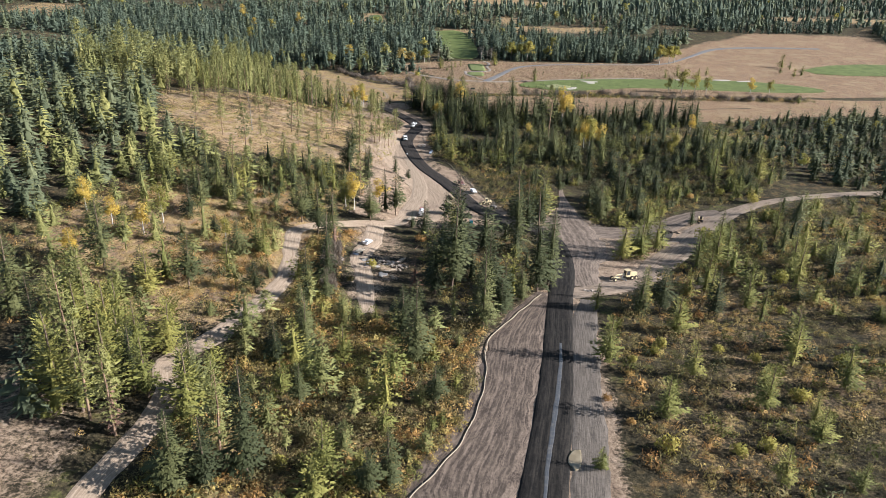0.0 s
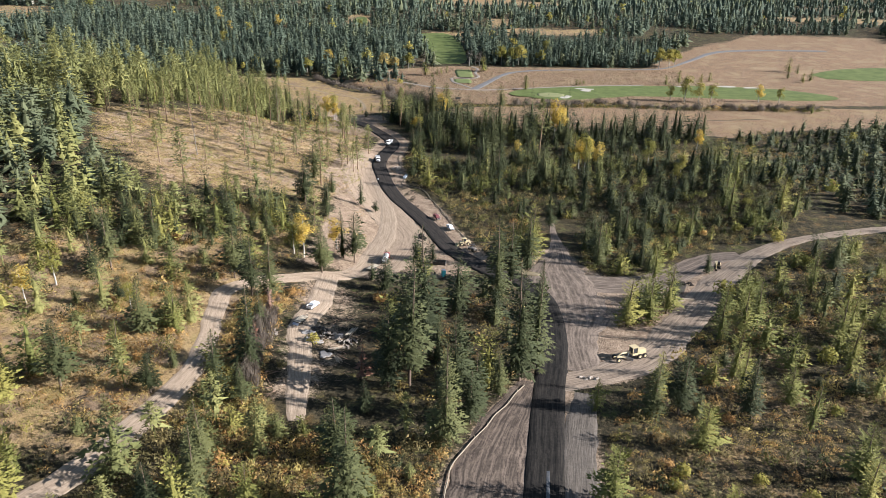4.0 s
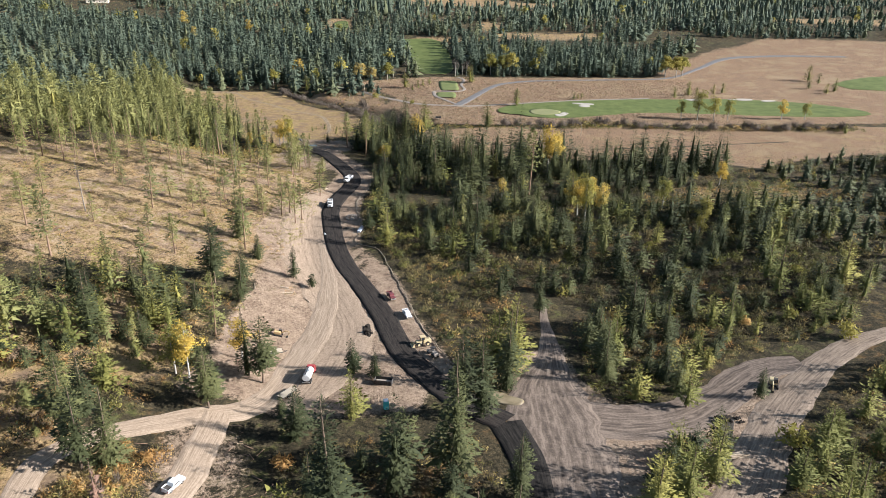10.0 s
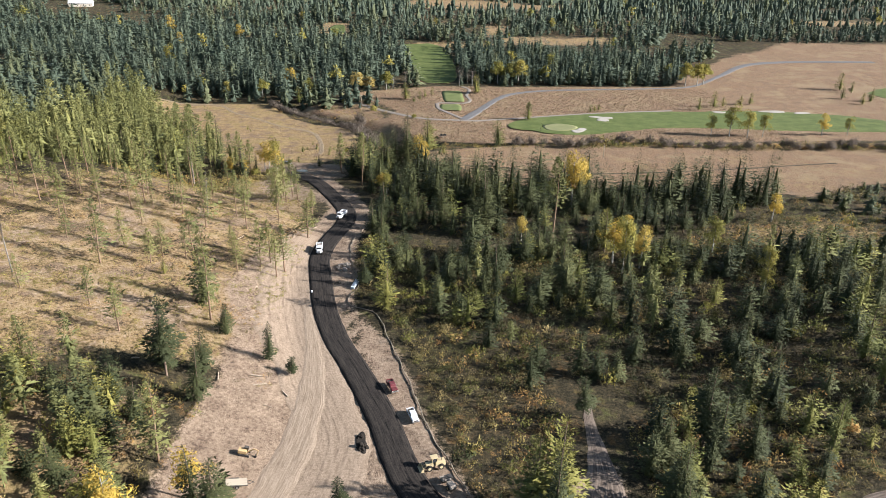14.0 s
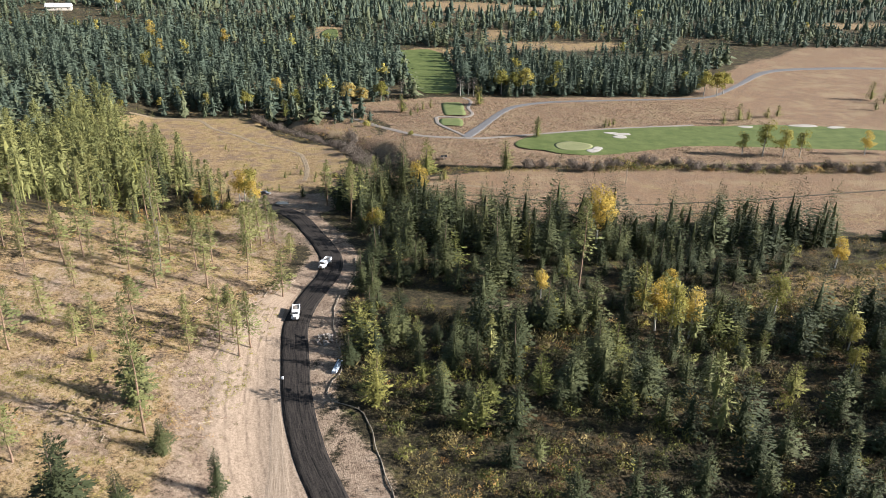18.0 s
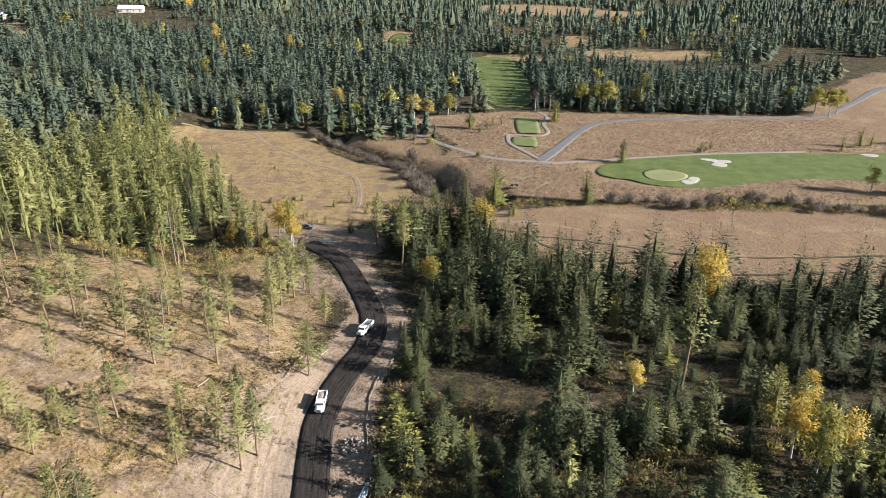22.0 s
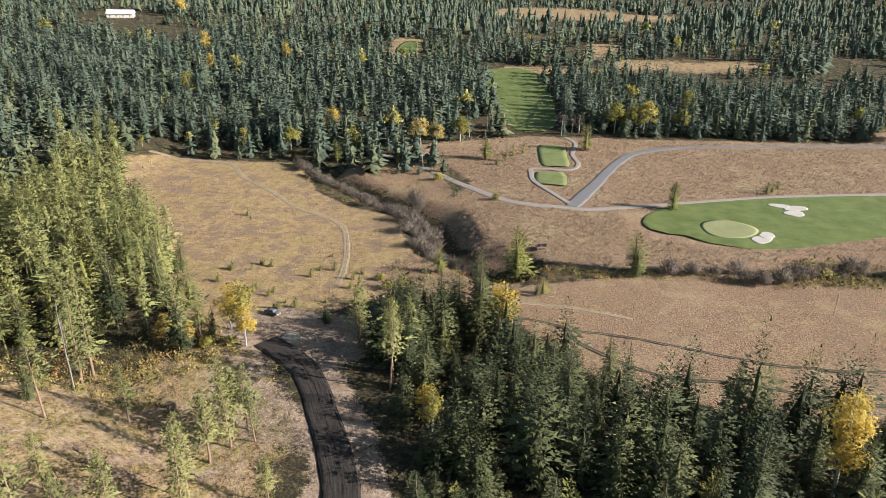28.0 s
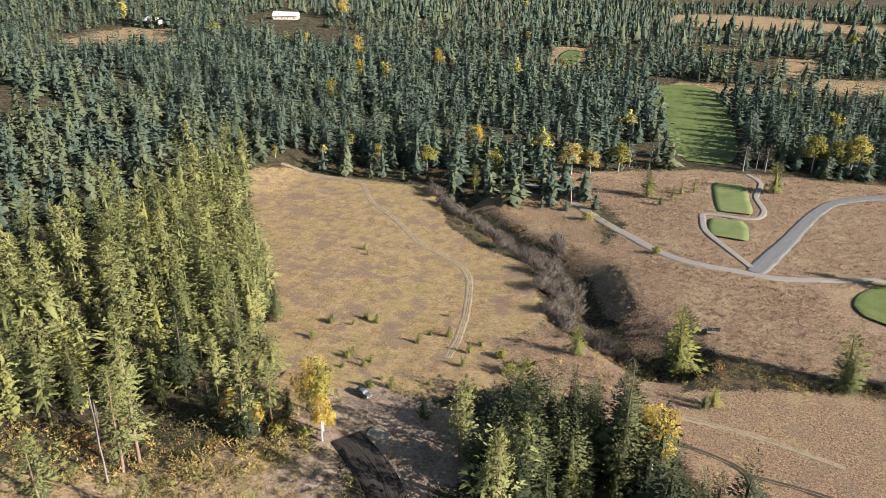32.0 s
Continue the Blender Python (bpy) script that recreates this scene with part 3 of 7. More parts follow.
def fill_mesh(me, verts, faces):
    """Fast mesh from arrays; faces is an n x 3 or n x 4 array."""
    verts, faces = np.asarray(verts, np.float32), np.asarray(faces, np.int32)
    k = faces.shape[1]
    me.vertices.add(len(verts))
    me.vertices.foreach_set("co", verts.ravel())
    me.loops.add(faces.size)
    me.loops.foreach_set("vertex_index", faces.ravel())
    me.polygons.add(len(faces))
    me.polygons.foreach_set("loop_start", np.arange(0, faces.size, k, dtype=np.int32))
    me.update(calc_edges=True)
    me.validate()


def strip(name, line, material, label, category, lift=0.06, n=7, skirt=0.6, kind="structure", ragged=0.12, shoulder=0.7):
    """A band laid over the land along a line of (x, y, half width)."""
    c = curve(line, 2.0)
    tang = np.gradient(c[:, :2], axis=0)
    tang /= np.linalg.norm(tang, axis=1)[:, None] + 1e-9
    side = np.stack([tang[:, 1], -tang[:, 0]], 1)
    u = np.linspace(-1, 1, n)
    k = np.arange(len(c))[:, None]
    s = np.sign(u)[None]
    wob = 1 + ragged * np.abs(u)[None] * (0.5 * np.sin(k * 0.91 + s * 1.7) + 0.7 * np.sin(k * 0.37 + 2 * s) + 0.4 * np.sin(k * 2.1 + s))
    P = c[:, None, :2] + side[:, None] * (u[None, :, None] * c[:, 2][:, None, None] * wob[..., None])
    Z = terrain(P[..., 0], P[..., 1]) + lift
    V = np.concatenate([P, Z[..., None]], -1)
    low_a, low_b = V[:, :1].copy(), V[:, -1:].copy()
    for low, s in ((low_a, -1), (low_b, 1)):
        low[..., 2] -= lift + 0.06 if skirt < 0.9 else skirt
        low[..., :2] += s * side[:, None] * (shoulder if skirt < 0.9 else 0.5)
    V = np.concatenate([low_a, V, low_b], 1)
    uu = np.concatenate([[-1.1], u, [1.1]])
    m, k = V.shape[:2]
    idx = np.arange(m * k).reshape(m, k)
    quads = np.stack([idx[:-1, :-1], idx[:-1, 1:], idx[1:, 1:], idx[1:, :-1]], -1).reshape(-1, 4)
    me = bpy.data.meshes.new(name)
    fill_mesh(me, V.reshape(-1, 3), quads)
    along = np.concatenate([[0], np.cumsum(np.hypot(*np.diff(c[:, :2], axis=0).T))])
    a = me.attributes.new("across", "FLOAT", "POINT")
    a.data.foreach_set("value", np.broadcast_to(uu, (m, k)).astype(np.float32).ravel())
    a = me.attributes.new("along", "FLOAT", "POINT")
    a.data.foreach_set("value", np.broadcast_to(along[:, None], (m, k)).astype(np.float32).ravel())
    me.materials.append(material)
    me.polygons.foreach_set("use_smooth", np.ones(len(quads), bool))
    return tagged(new(name, me), label, category, kind=kind)


def blob(name, x, y, rx, ry, material, label, category, lift=0.1, bowl=0.0, turn=0.0, seed=1, wob=0.22, kind="structure", rings=7):
    """A flat patch with an uneven round outline, laid over the land; bowl sinks its middle."""
    n = 36
    a = np.linspace(0, 2 * np.pi, n, endpoint=False)
    r = 1 + wob * (np.sin(2 * a + seed) * 0.6 + np.sin(3 * a + 2.3 * seed) * 0.5 + 0.25 * np.sin(5 * a + 1.7 * seed))
    ca, sa = math.cos(radians(turn)), math.sin(radians(turn))
    V = [(x, y, hgt(x, y) + lift - bowl)]
    for k in range(1, rings + 1):
        f = k / rings
        lx, ly = rx * r * f * np.cos(a), ry * r * f * np.sin(a)
        px, py = x + ca * lx - sa * ly, y + sa * lx + ca * ly
        z = terrain(px, py) + lift - bowl * (1 - f**3)
        V += list(zip(px, py, z))
    V += [(px_, py_, z_ - 0.6) for px_, py_, z_ in V[-n:]]
    F = [(0, 1 + i, 1 + (i + 1) % n) for i in range(n)]
    for k in range(rings):
        o, q = 1 + k * n, 1 + (k + 1) * n
        F += [t for i in range(n) for t in ((o + i, q + i, q + (i + 1) % n), (o + i, q + (i + 1) % n, o + (i + 1) % n))]
    me = bpy.data.meshes.new(name)
    fill_mesh(me, V, F)
    me.materials.append(material)
    me.polygons.foreach_set("use_smooth", np.ones(len(F), bool))
    return tagged(new(name, me), label, category, kind=kind)


build_ground()
strip("graded_verge", GRADE_WEST, M_GRADED, "graded earth verge scored along the road", "verge", 0.10)
strip("gravel_verge", GRADE_EAST, M_PALE, "pale gravel verge beside the road", "verge", 0.10)
strip("graded_apron", APRON, M_APRON, "pale graded earth apron with machine tracks", "verge", 0.06, 9, 0.5, ragged=0.1)
# Strip's grey, paler than the road, has a wet sheen put into it.
strip("wet_sheen_strip", [(22.6, 150, 0.2), (21.4, 139.2, 0.35), (20.2, 131.6, 0.4), (19.1, 124.8, 0.4), (17.9, 117, 0.4), (15.6, 104, 0.35), (13.8, 92, 0.2)], M_WET_SHEEN, "grey strip along the road base, wet sheen in its colour", "wet track", 0.23, 5, 0.5, ragged=0.3)
strip("road", ROAD_SOUTH, M_MILLED, "graded brown road base with wheel marks", "road", 0.20, ragged=0.02, shoulder=0.35)
strip("road", ROAD_NORTH, M_ASPHALT, "freshly laid dark road base with centre seam", "road", 0.24, ragged=0.015, shoulder=0.35)
strip("dirt_road", TRACK_WEST, M_DIRT, "narrow pale dirt road with ruts", "dirt road", 0.10)
strip("dirt_road", SPUR, M_DIRT, "short pale dirt spur to a parking spot", "dirt road", 0.13)
strip("dirt_road", LINK, M_GRAVEL, "graded gravel link between two roads", "dirt road", 0.07)
strip("dirt_road", TURNING, M_GRAVEL, "wide gravel turning area scored by tyres", "dirt road", 0.10)
strip("dirt_road", EAST_ROAD, M_HAUL, "pale dirt haul road through scrub", "dirt road", 0.13)
strip("fairway", FAIRWAY, M_GREEN, "mown green golf fairway among dry weeds", "golf course", 0.08, 15, ragged=0.03)
strip("fairway", FAR_FAIRWAY, M_GREEN, "green golf fairway between dark conifers", "golf course", 0.08, 11, ragged=0.03)
strip("fairway", FAR_GREEN, M_GREEN, "far green golf fairway on open ground", "golf course", 0.08, 11, ragged=0.03)
strip("tee_box", TEE_NEAR, M_TEE, "small raised rectangular green tee", "golf tee", 0.16, 7, 1.0, ragged=0.02)
strip("tee_box", TEE_FAR, M_TEE, "long stepped green golf tee", "golf tee", 0.16, 7, 1.0, ragged=0.02)
strip("cart_path", CART_PATH, M_CARTPATH, "grey paved cart path across rough", "path", 0.18, ragged=0.05, shoulder=0.3)
strip("cart_path", CART_ROAD, M_GOLFROAD, "wide grey gravel golf road", "path", 0.24, ragged=0.05, shoulder=0.3)
strip("cart_path", TEE_PATH, M_CARTPATH, "narrow curving cart path beside tees", "path", 0.30, ragged=0.05, shoulder=0.3)
strip("trail", TRAIL_WEST, M_TRAIL, "two-track trail worn into dry meadow", "trail", 0.13, 7, 0.5, shoulder=0.5)
strip("trail", TRAIL_EAST, M_RUT, "worn two-track trail across dry field", "trail", 0.13, 7, 0.5, shoulder=0.5)
strip("trail", TRAIL_NORTH, M_RUT, "faint two-track trail across dry field", "trail", 0.15, 7, 0.5, shoulder=0.4)
strip("trail", TRAIL_FAR, M_TRAIL, "short pale foot trail in dry grass", "trail", 0.13, 5, 0.5, shoulder=0.4)
blob("putting_green", 65, 595.5, 10.5, 10.5, M_PUTT, "pale oval putting green", "golf green", 0.13, 0, 15, 1, 0.08)
for k, (bx, by, ra, rb, tn) in enumerate(((75, 586, 4.4, 3.6, 40), (78, 591, 3.6, 2.8, 80), (92.5, 629.5, 4.8, 2.4, -10), (98.5, 627, 5.2, 3.4, 20), (96, 620, 3.8, 4.0, 60), (182, 656, 5, 3, 0), (221, 663, 9, 4, 0), (240, 660, 6, 3, 20))):
    blob("bunker", bx, by, ra, rb, M_SAND, "white sand bunker with curved rim", "bunker", 0.17 + 0.005 * (k % 3), 0.04, tn, 2 * k + 1, 0.16)
blob("pond", 24.8, 252.4, 4.7, 2.1, M_WATER, "tan muddy puddle beside the road", "puddle", 0.36, 0, -18, 3)
for bx, by, ra, rb, tn, sd in ((72.0, 243.2, 3.2, 1.5, 60, 1), (66.6, 232.4, 2.2, 1.2, 50, 2)):
    blob("soil_patch", bx, by, ra, rb, M_DARK_SOIL, "dark soil patch beside haul road", "soil", 0.28, 0, tn, sd, 0.3)
for bx, by, ra, rb, tn, sd in ((-31.5, 197, 2.6, 1.3, 20, 4), (-27.0, 190.5, 2.0, 1.0, 80, 5), (-33.5, 201, 1.6, 1.0, 0, 6), (-26, 201, 1.6, 0.8, 40, 7)):
    blob("ash_patch", bx, by, ra, rb, M_ASH, "pale grey ash patch in the clearing", "ash", 0.2, 0, tn, sd, 0.6)
blob("fairway", -148, 1004, 9, 38, M_GREEN, "small far green among dark conifers", "golf course", 0.5, 0, 8, 2, 0.1)
blob("lake", 0, 2330, 330, 400, M_LAKE, "pale blue lake beyond the forest", "lake", 1.5, 0, 0, 2, 0.12)
blob("puddle", 20.8, 105.8, 1.1, 3.2, M_WATER, "brown puddle on the muddy verge", "puddle", 0.32, 0, -12, 2)
blob("sediment_pond", -70, 484.6, 3.0, 2.0, M_WATER, "muddy sediment pond in a dug ring", "pond", 0.30, 0, 0, 4)

# ---- plants ----


def fronds(rng, z, az, length, droop, n, size):
    """Sprays of needles: n narrow pointed blades on each drooping bough given by the arrays. Returns blades x 3 x 3."""
    tris = []
    m = len(z)

    def at(u):
        p = np.stack([np.cos(az) * u * length, np.sin(az) * u * length, z + droop * length * u**1.5], -1)
        return p

    for k in range(n):
        if n < 4:
            u0 = np.full(m, 0.08) if k == 0 else rng.uniform(0.15, 0.8, m)
            reach = (1 - u0) if k == 0 else rng.uniform(0.32, 0.6, m) * (1.15 - 0.6 * u0)
        else:
            # short sprays: one at the tip, the rest along both sides of the bough
            u0 = rng.uniform(0.52, 0.72, m) if k == 0 else rng.uniform(0.12, 0.82, m)
            reach = (1 - u0) if k == 0 else rng.uniform(0.20, 0.38, m) * (1.15 - 0.4 * u0)
        ang = rng.uniform(-0.12, 0.12, m) if k == 0 else rng.choice((-1.0, 1.0), m) * rng.uniform(0.35, 1.0, m)
        d = np.stack([np.cos(az + ang), np.sin(az + ang), 0 * az], -1)
        side = np.stack([-np.sin(az + ang), np.cos(az + ang), rng.uniform(-0.7, 0.7, m)], -1)
        p = at(u0)
        tip = p + d * (reach * length)[:, None]
        tip[:, 2] = z + droop * length * np.minimum(1.1, u0 + reach * np.cos(ang)) ** 1.5 - rng.uniform(0.0, 0.14, m) * reach * length
        w = side * (1.25 * size * reach * length * rng.uniform(0.75, 1.25, m))[:, None]
        heel = p + 0.3 * (tip - p)
        tris.append(np.stack([heel + w, tip, heel - w], 1))
    return np.concatenate(tris)


def conifer_crown(seed, base, radius, levels, per, segs, taper=0.8, size=0.2, droop=(-0.35, 0.25), gaps=0.1, ragged=0.25, heart=0.34):
    """Crown of a conifer 1 m tall: uneven tiers of boughs from base up to a leader, fuller on some sides than others."""
    rng = np.random.RandomState(seed)
    ph = rng.uniform(0, 2 * np.pi, 6)
    z, az, ln, dr = [], [], [], []
    for i in range(levels):
        f = (i / (levels - 1)) ** 0.9
        h = base + (0.975 - base) * f
        r = radius * ((1 - f) ** taper * (0.6 + 0.4 * min(1, f / 0.2)) + 0.085) * (1 + 0.16 * math.sin(11 * f + ph[5]))
        spin = rng.uniform(0, 2 * np.pi)
        count = max(4, int(per * (1 - 0.45 * f)))
        for k in range(count):
            if rng.rand() < gaps:
                continue
            a = spin + 2 * np.pi * (k + rng.uniform(-0.4, 0.4)) / count
            lobe = 0.55 * math.sin(a + ph[0] + 3 * f) + 0.5 * math.sin(2 * a + ph[1] - 6 * f) + 0.4 * math.sin(3 * a + ph[2] + 10 * f)
            z.append(h + rng.uniform(-0.5, 0.5) * (0.98 - base) / levels)
            az.append(a)
            ln.append(r * max(0.3, 1 + ragged * (0.8 * lobe + rng.uniform(-1.1, 0.8))))
            dr.append(droop[0] + (droop[1] - droop[0]) * f + rng.uniform(-0.12, 0.12))
    tri = fronds(rng, np.array(z), np.array(az), np.array(ln), np.array(dr), segs, size)
    tip = np.array([[[0.006, 0, 0.95], [-0.005, 0.005, 0.95], [0, 0, 0.995]], [[0, 0.006, 0.95], [0, -0.006, 0.95], [0, 0, 0.995]]])
    return np.concatenate([tri, tip, tier_cone(seed, base + 0.03, radius * heart, 3, 6, taper, 0.66)])


def tier_cone(seed, base, radius, tiers, sides, taper=0.7, top=1.0, steep=1.5):
    """Stacked skirts of foliage with uneven hems: a far conifer 1 m tall, or the dense heart added inside a nearer
    crown to block light.
    """
    rng = np.random.RandomState(seed)
    out = []
    for i in range(tiers):
        f = i / tiers
        lo, hi = base + (top - base) * f - 0.02, base + (top - base) * min(1, f + steep / tiers)
        r = radius * (1 - f) ** taper * rng.uniform(0.85, 1.12)
        a = 2 * np.pi * (np.arange(sides) + rng.rand() + rng.uniform(-0.25, 0.25, sides)) / sides
        rr = r * rng.uniform(0.65, 1.25, sides)
        ring = np.stack([rr * np.cos(a), rr * np.sin(a), lo + rng.uniform(-0.5, 0.5, sides) / tiers * 0.6], -1)
        tip = np.array([rng.normal() * 0.12 * r, rng.normal() * 0.12 * r, hi])
        out += [np.stack([ring[k], ring[(k + 1) % sides], tip]) for k in range(sides)]
    return np.array(out)


def pine_crown(seed, base, radius, clumps, per, size):
    """Open crown of a tall pine 1 m high: separate tufts of long needles on limbs, wider near its middle."""
    rng = np.random.RandomState(seed)
    out = []
    for c in range(clumps):
        f = rng.rand() ** 0.9
        h = base + (0.97 - base) * f
        r = radius * (1.0 - 0.85 * f**1.6) * (0.55 + 0.45 * min(1, f / 0.25)) * rng.uniform(0.25, 1.0)
        a = rng.uniform(0, 2 * np.pi)
        mid = np.array([r * math.cos(a), r * math.sin(a), h])
        v = rng.normal(size=(per, 3)) * (0.9, 0.9, 0.55)
        v /= np.linalg.norm(v, axis=1)[:, None]
        p = mid + v * (size * rng.uniform(0.35, 1.0, per))[:, None]
        q = rng.normal(size=(per, 3)) * size * 0.42
        w = rng.normal(size=(per, 3)) * size * 0.42
        out.append(np.stack([p, p + q, p + w], 1))
    return np.concatenate(out)


def leaf_cloud(seed, balls, per, leaf, spread=1.0):
    """Broad-leaved crown: leaves scattered through balls (x, y, z, r), thicker towards their outside."""
    rng = np.random.RandomState(seed)
    out = []
    for bx, by, bz, br in balls:
        v = rng.normal(size=(per, 3))
        v /= np.linalg.norm(v, axis=1)[:, None]
        p = np.array([bx, by, bz]) + v * (br * spread * rng.uniform(0.35, 1.1, per) ** 0.6)[:, None]
        q, w = rng.normal(size=(2, per, 3)) * leaf
        out.append(np.stack([p, p + q, p + w], 1))
    return np.concatenate(out)


def twig_cloud(seed, n, height, radius, thick):
    """Upright bare twigs of a leafless bush."""
    rng = np.random.RandomState(seed)
    a, r = rng.uniform(0, 2 * np.pi, n), radius * np.sqrt(rng.rand(n))
    foot = np.stack([r * 0.35 * np.cos(a), r * 0.35 * np.sin(a), rng.uniform(0, 0.35, n) * height], -1)
    top = np.stack([r * 1.1 * np.cos(a) + rng.normal(size=n) * 0.12 * radius, r * 1.1 * np.sin(a) + rng.normal(size=n) * 0.12 * radius, height * rng.uniform(0.55, 1.0, n) * (1 - 0.35 * (r / radius) ** 2)], -1)
    w = rng.normal(size=(n, 3)) * thick
    return np.stack([foot, top, top * 0.6 + foot * 0.4 + w], 1)


def outward(tris, mid=None, mixed=1.0, up=0.3):
    """Shading normals for a crown about the z axis: away from its stem, blended with each leaf's own; turns leaves to face out.
    With mid, away from that point. Returns the leaves and a normal for each of their corners."""
    v = tris if mid is None else tris - mid
    out = v.copy()
    if mid is None:
        out[..., 2] = 0
    out /= np.linalg.norm(out, axis=-1, keepdims=True) + 1e-6
    out[..., 2] += up
    own = np.cross(tris[:, 1] - tris[:, 0], tris[:, 2] - tris[:, 0])
    own /= np.linalg.norm(own, axis=1, keepdims=True) + 1e-12
    flip = (own * out.mean(1)).sum(1) < 0
    tris = tris.copy()
    tris[flip] = tris[flip][:, ::-1]
    out[flip] = out[flip][:, ::-1]
    own[flip] *= -1
    n = out + mixed * own[:, None]
    return tris, n / (np.linalg.norm(n, axis=-1, keepdims=True) + 1e-9)


def soup(name, tris, material, tint=None, normals=None, mid=None):
    """A mesh of loose triangles."""
    me = bpy.data.meshes.new(name)
    n = len(tris)
    if normals is None:
        tris, normals = outward(tris, mid)
    fill_mesh(me, tris.reshape(-1, 3), np.arange(n * 3).reshape(-1, 3))
    a = me.attributes.new("custom_normal", "FLOAT_VECTOR", "POINT")
    a.data.foreach_set("vector", normals.reshape(-1).astype(np.float32))
    if tint is not None:
        a = me.attributes.new("tint", "FLOAT", "POINT")
        a.data.foreach_set("value", np.repeat(tint, 3).astype(np.float32))
    me.materials.append(material)
    return me


def tube(pts, radii, n=6):
    """A tapered limb along points, as vertices and faces."""
    V, F = [], []
    for i, (p, r) in enumerate(zip(pts, radii)):
        for k in range(n):
            t = 2 * np.pi * k / n
            V.append((p[0] + r * math.cos(t), p[1] + r * math.sin(t), p[2]))
        if i:
            o = (i - 1) * n
            F += [(o + k, o + (k + 1) % n, o + n + (k + 1) % n, o + n + k) for k in range(n)]
    return V, F


def trunk_mesh(name, seed, girth, material, top=0.96, limbs=0, lo=0.3, hi=0.9, reach=0.12, lean=0.0):
    """Trunk of a tree 1 m tall, a little bent, with bare limbs between lo and hi."""
    rng = np.random.RandomState(seed)
    zs = np.linspace(-0.02, top, 8)
    bend = np.cumsum(rng.normal(size=(8, 2)) * 0.004, axis=0) + np.outer(np.maximum(zs, 0), (lean, lean * 0.4))
    V, F = tube([(b[0], b[1], z) for b, z in zip(bend, zs)], girth * (1.02 - zs / top) ** 0.8 + 0.001, 7)
    for k in range(limbs):
        z = rng.uniform(lo, hi)
        a, r = rng.uniform(0, 2 * np.pi), reach * rng.uniform(0.4, 1.0)
        b = [np.interp(z, zs, bend[:, j]) for j in (0, 1)]
        v, f = tube([(b[0], b[1], z), (b[0] + 0.6 * r * math.cos(a), b[1] + 0.6 * r * math.sin(a), z + 0.15 * r), (b[0] + r * math.cos(a), b[1] + r * math.sin(a), z + rng.uniform(-0.1, 0.4) * r)],
                    [girth * 0.28, girth * 0.18, girth * 0.05], 4)
        o = len(V)
        V += v
        F += [tuple(i + o for i in q) for q in f]
    me = bpy.data.meshes.new(name)
    fill_mesh(me, V, F)
    me.materials.append(material)
    me.polygons.foreach_set("use_smooth", np.ones(len(F), bool))
    return me


# Kinds of trees, each 1 m tall: (trunk mesh, crown mesh)
FIRS = [(trunk_mesh("trunk", 10 + s, 0.013, M_BARK, 0.97, 8, 0.03, 0.5, 0.06), soup("crown", conifer_crown(20 + s, b, r, 40, 16, 8, tp, 0.14, (-0.18, 0.45), 0.08, rg, 0.36), M_FIR))
        for s, (b, r, tp, rg) in enumerate(((0.06, 0.19, 0.85, 0.4), (0.10, 0.16, 0.7, 0.4), (0.14, 0.175, 0.62, 0.5), (0.04, 0.21, 0.9, 0.4), (0.20, 0.155, 0.52, 0.55), (0.08, 0.15, 0.8, 0.45)))]
YOUNGS = [(trunk_mesh("trunk", 40 + s, 0.017, M_BARK, 0.96, 6, 0.1, 0.6, 0.06), soup("crown", conifer_crown(50 + s, b, r, 30, 15, 8, tp, 0.135, (-0.05, 0.7), 0.12, 0.5, 0.30), M_YOUNG))
          for s, (b, r, tp) in enumerate(((0.08, 0.20, 0.6), (0.14, 0.17, 0.5), (0.05, 0.22, 0.75), (0.10, 0.155, 0.65)))]
PINES = [(trunk_mesh("trunk", 60 + s, 0.012, M_BARK_PINE, 0.95, 14, 0.25, 0.92, 0.12, ln), soup("crown", np.concatenate([conifer_crown(70 + s, b, r, 22, 12, 6, 0.5, 0.14, (-0.15, 0.6), 0.2, 0.5)[:-18], pine_crown(75 + s, b + 0.03, r, 90, 18, 0.019)]), M_PINE))
         for s, (b, r, ln) in enumerate(((0.32, 0.155, 0.0), (0.20, 0.14, 0.012), (0.42, 0.17, -0.012), (0.26, 0.125, 0.0), (0.14, 0.165, 0.0)))]
SNAGS = [(trunk_mesh("trunk", 80 + s, 0.010, M_BARK_GREY, 0.97, 14, 0.4, 0.95, 0.06, 0.05 * (s - 1)), soup("crown", twig_cloud(85 + s, 26, 0.9, 0.05, 0.004) * (1, 1, 0.45) + (0, 0, 0.5), M_TWIG)) for s in range(3)]
DEADS = [(trunk_mesh("trunk", 90 + s, 0.014, M_BARK, 0.96, 12, 0.1, 0.9, 0.1), soup("crown", conifer_crown(95 + s, 0.1, 0.15, 20, 7, 3, 0.8, 0.16, (-0.2, 0.3), 0.3, 0.4), M_DEAD)) for s in range(2)]


def poplar(seed, n, wide, leaf, per):
    rng = np.random.RandomState(seed)
    balls = [(rng.normal() * wide * 0.5, rng.normal() * wide * 0.5, rng.uniform(0.36, 0.9), rng.uniform(0.06, 0.11)) for _ in range(n)]
    return leaf_cloud(seed, [(x * (1.25 - z), y * (1.25 - z), z, r) for x, y, z, r in balls], per, leaf)


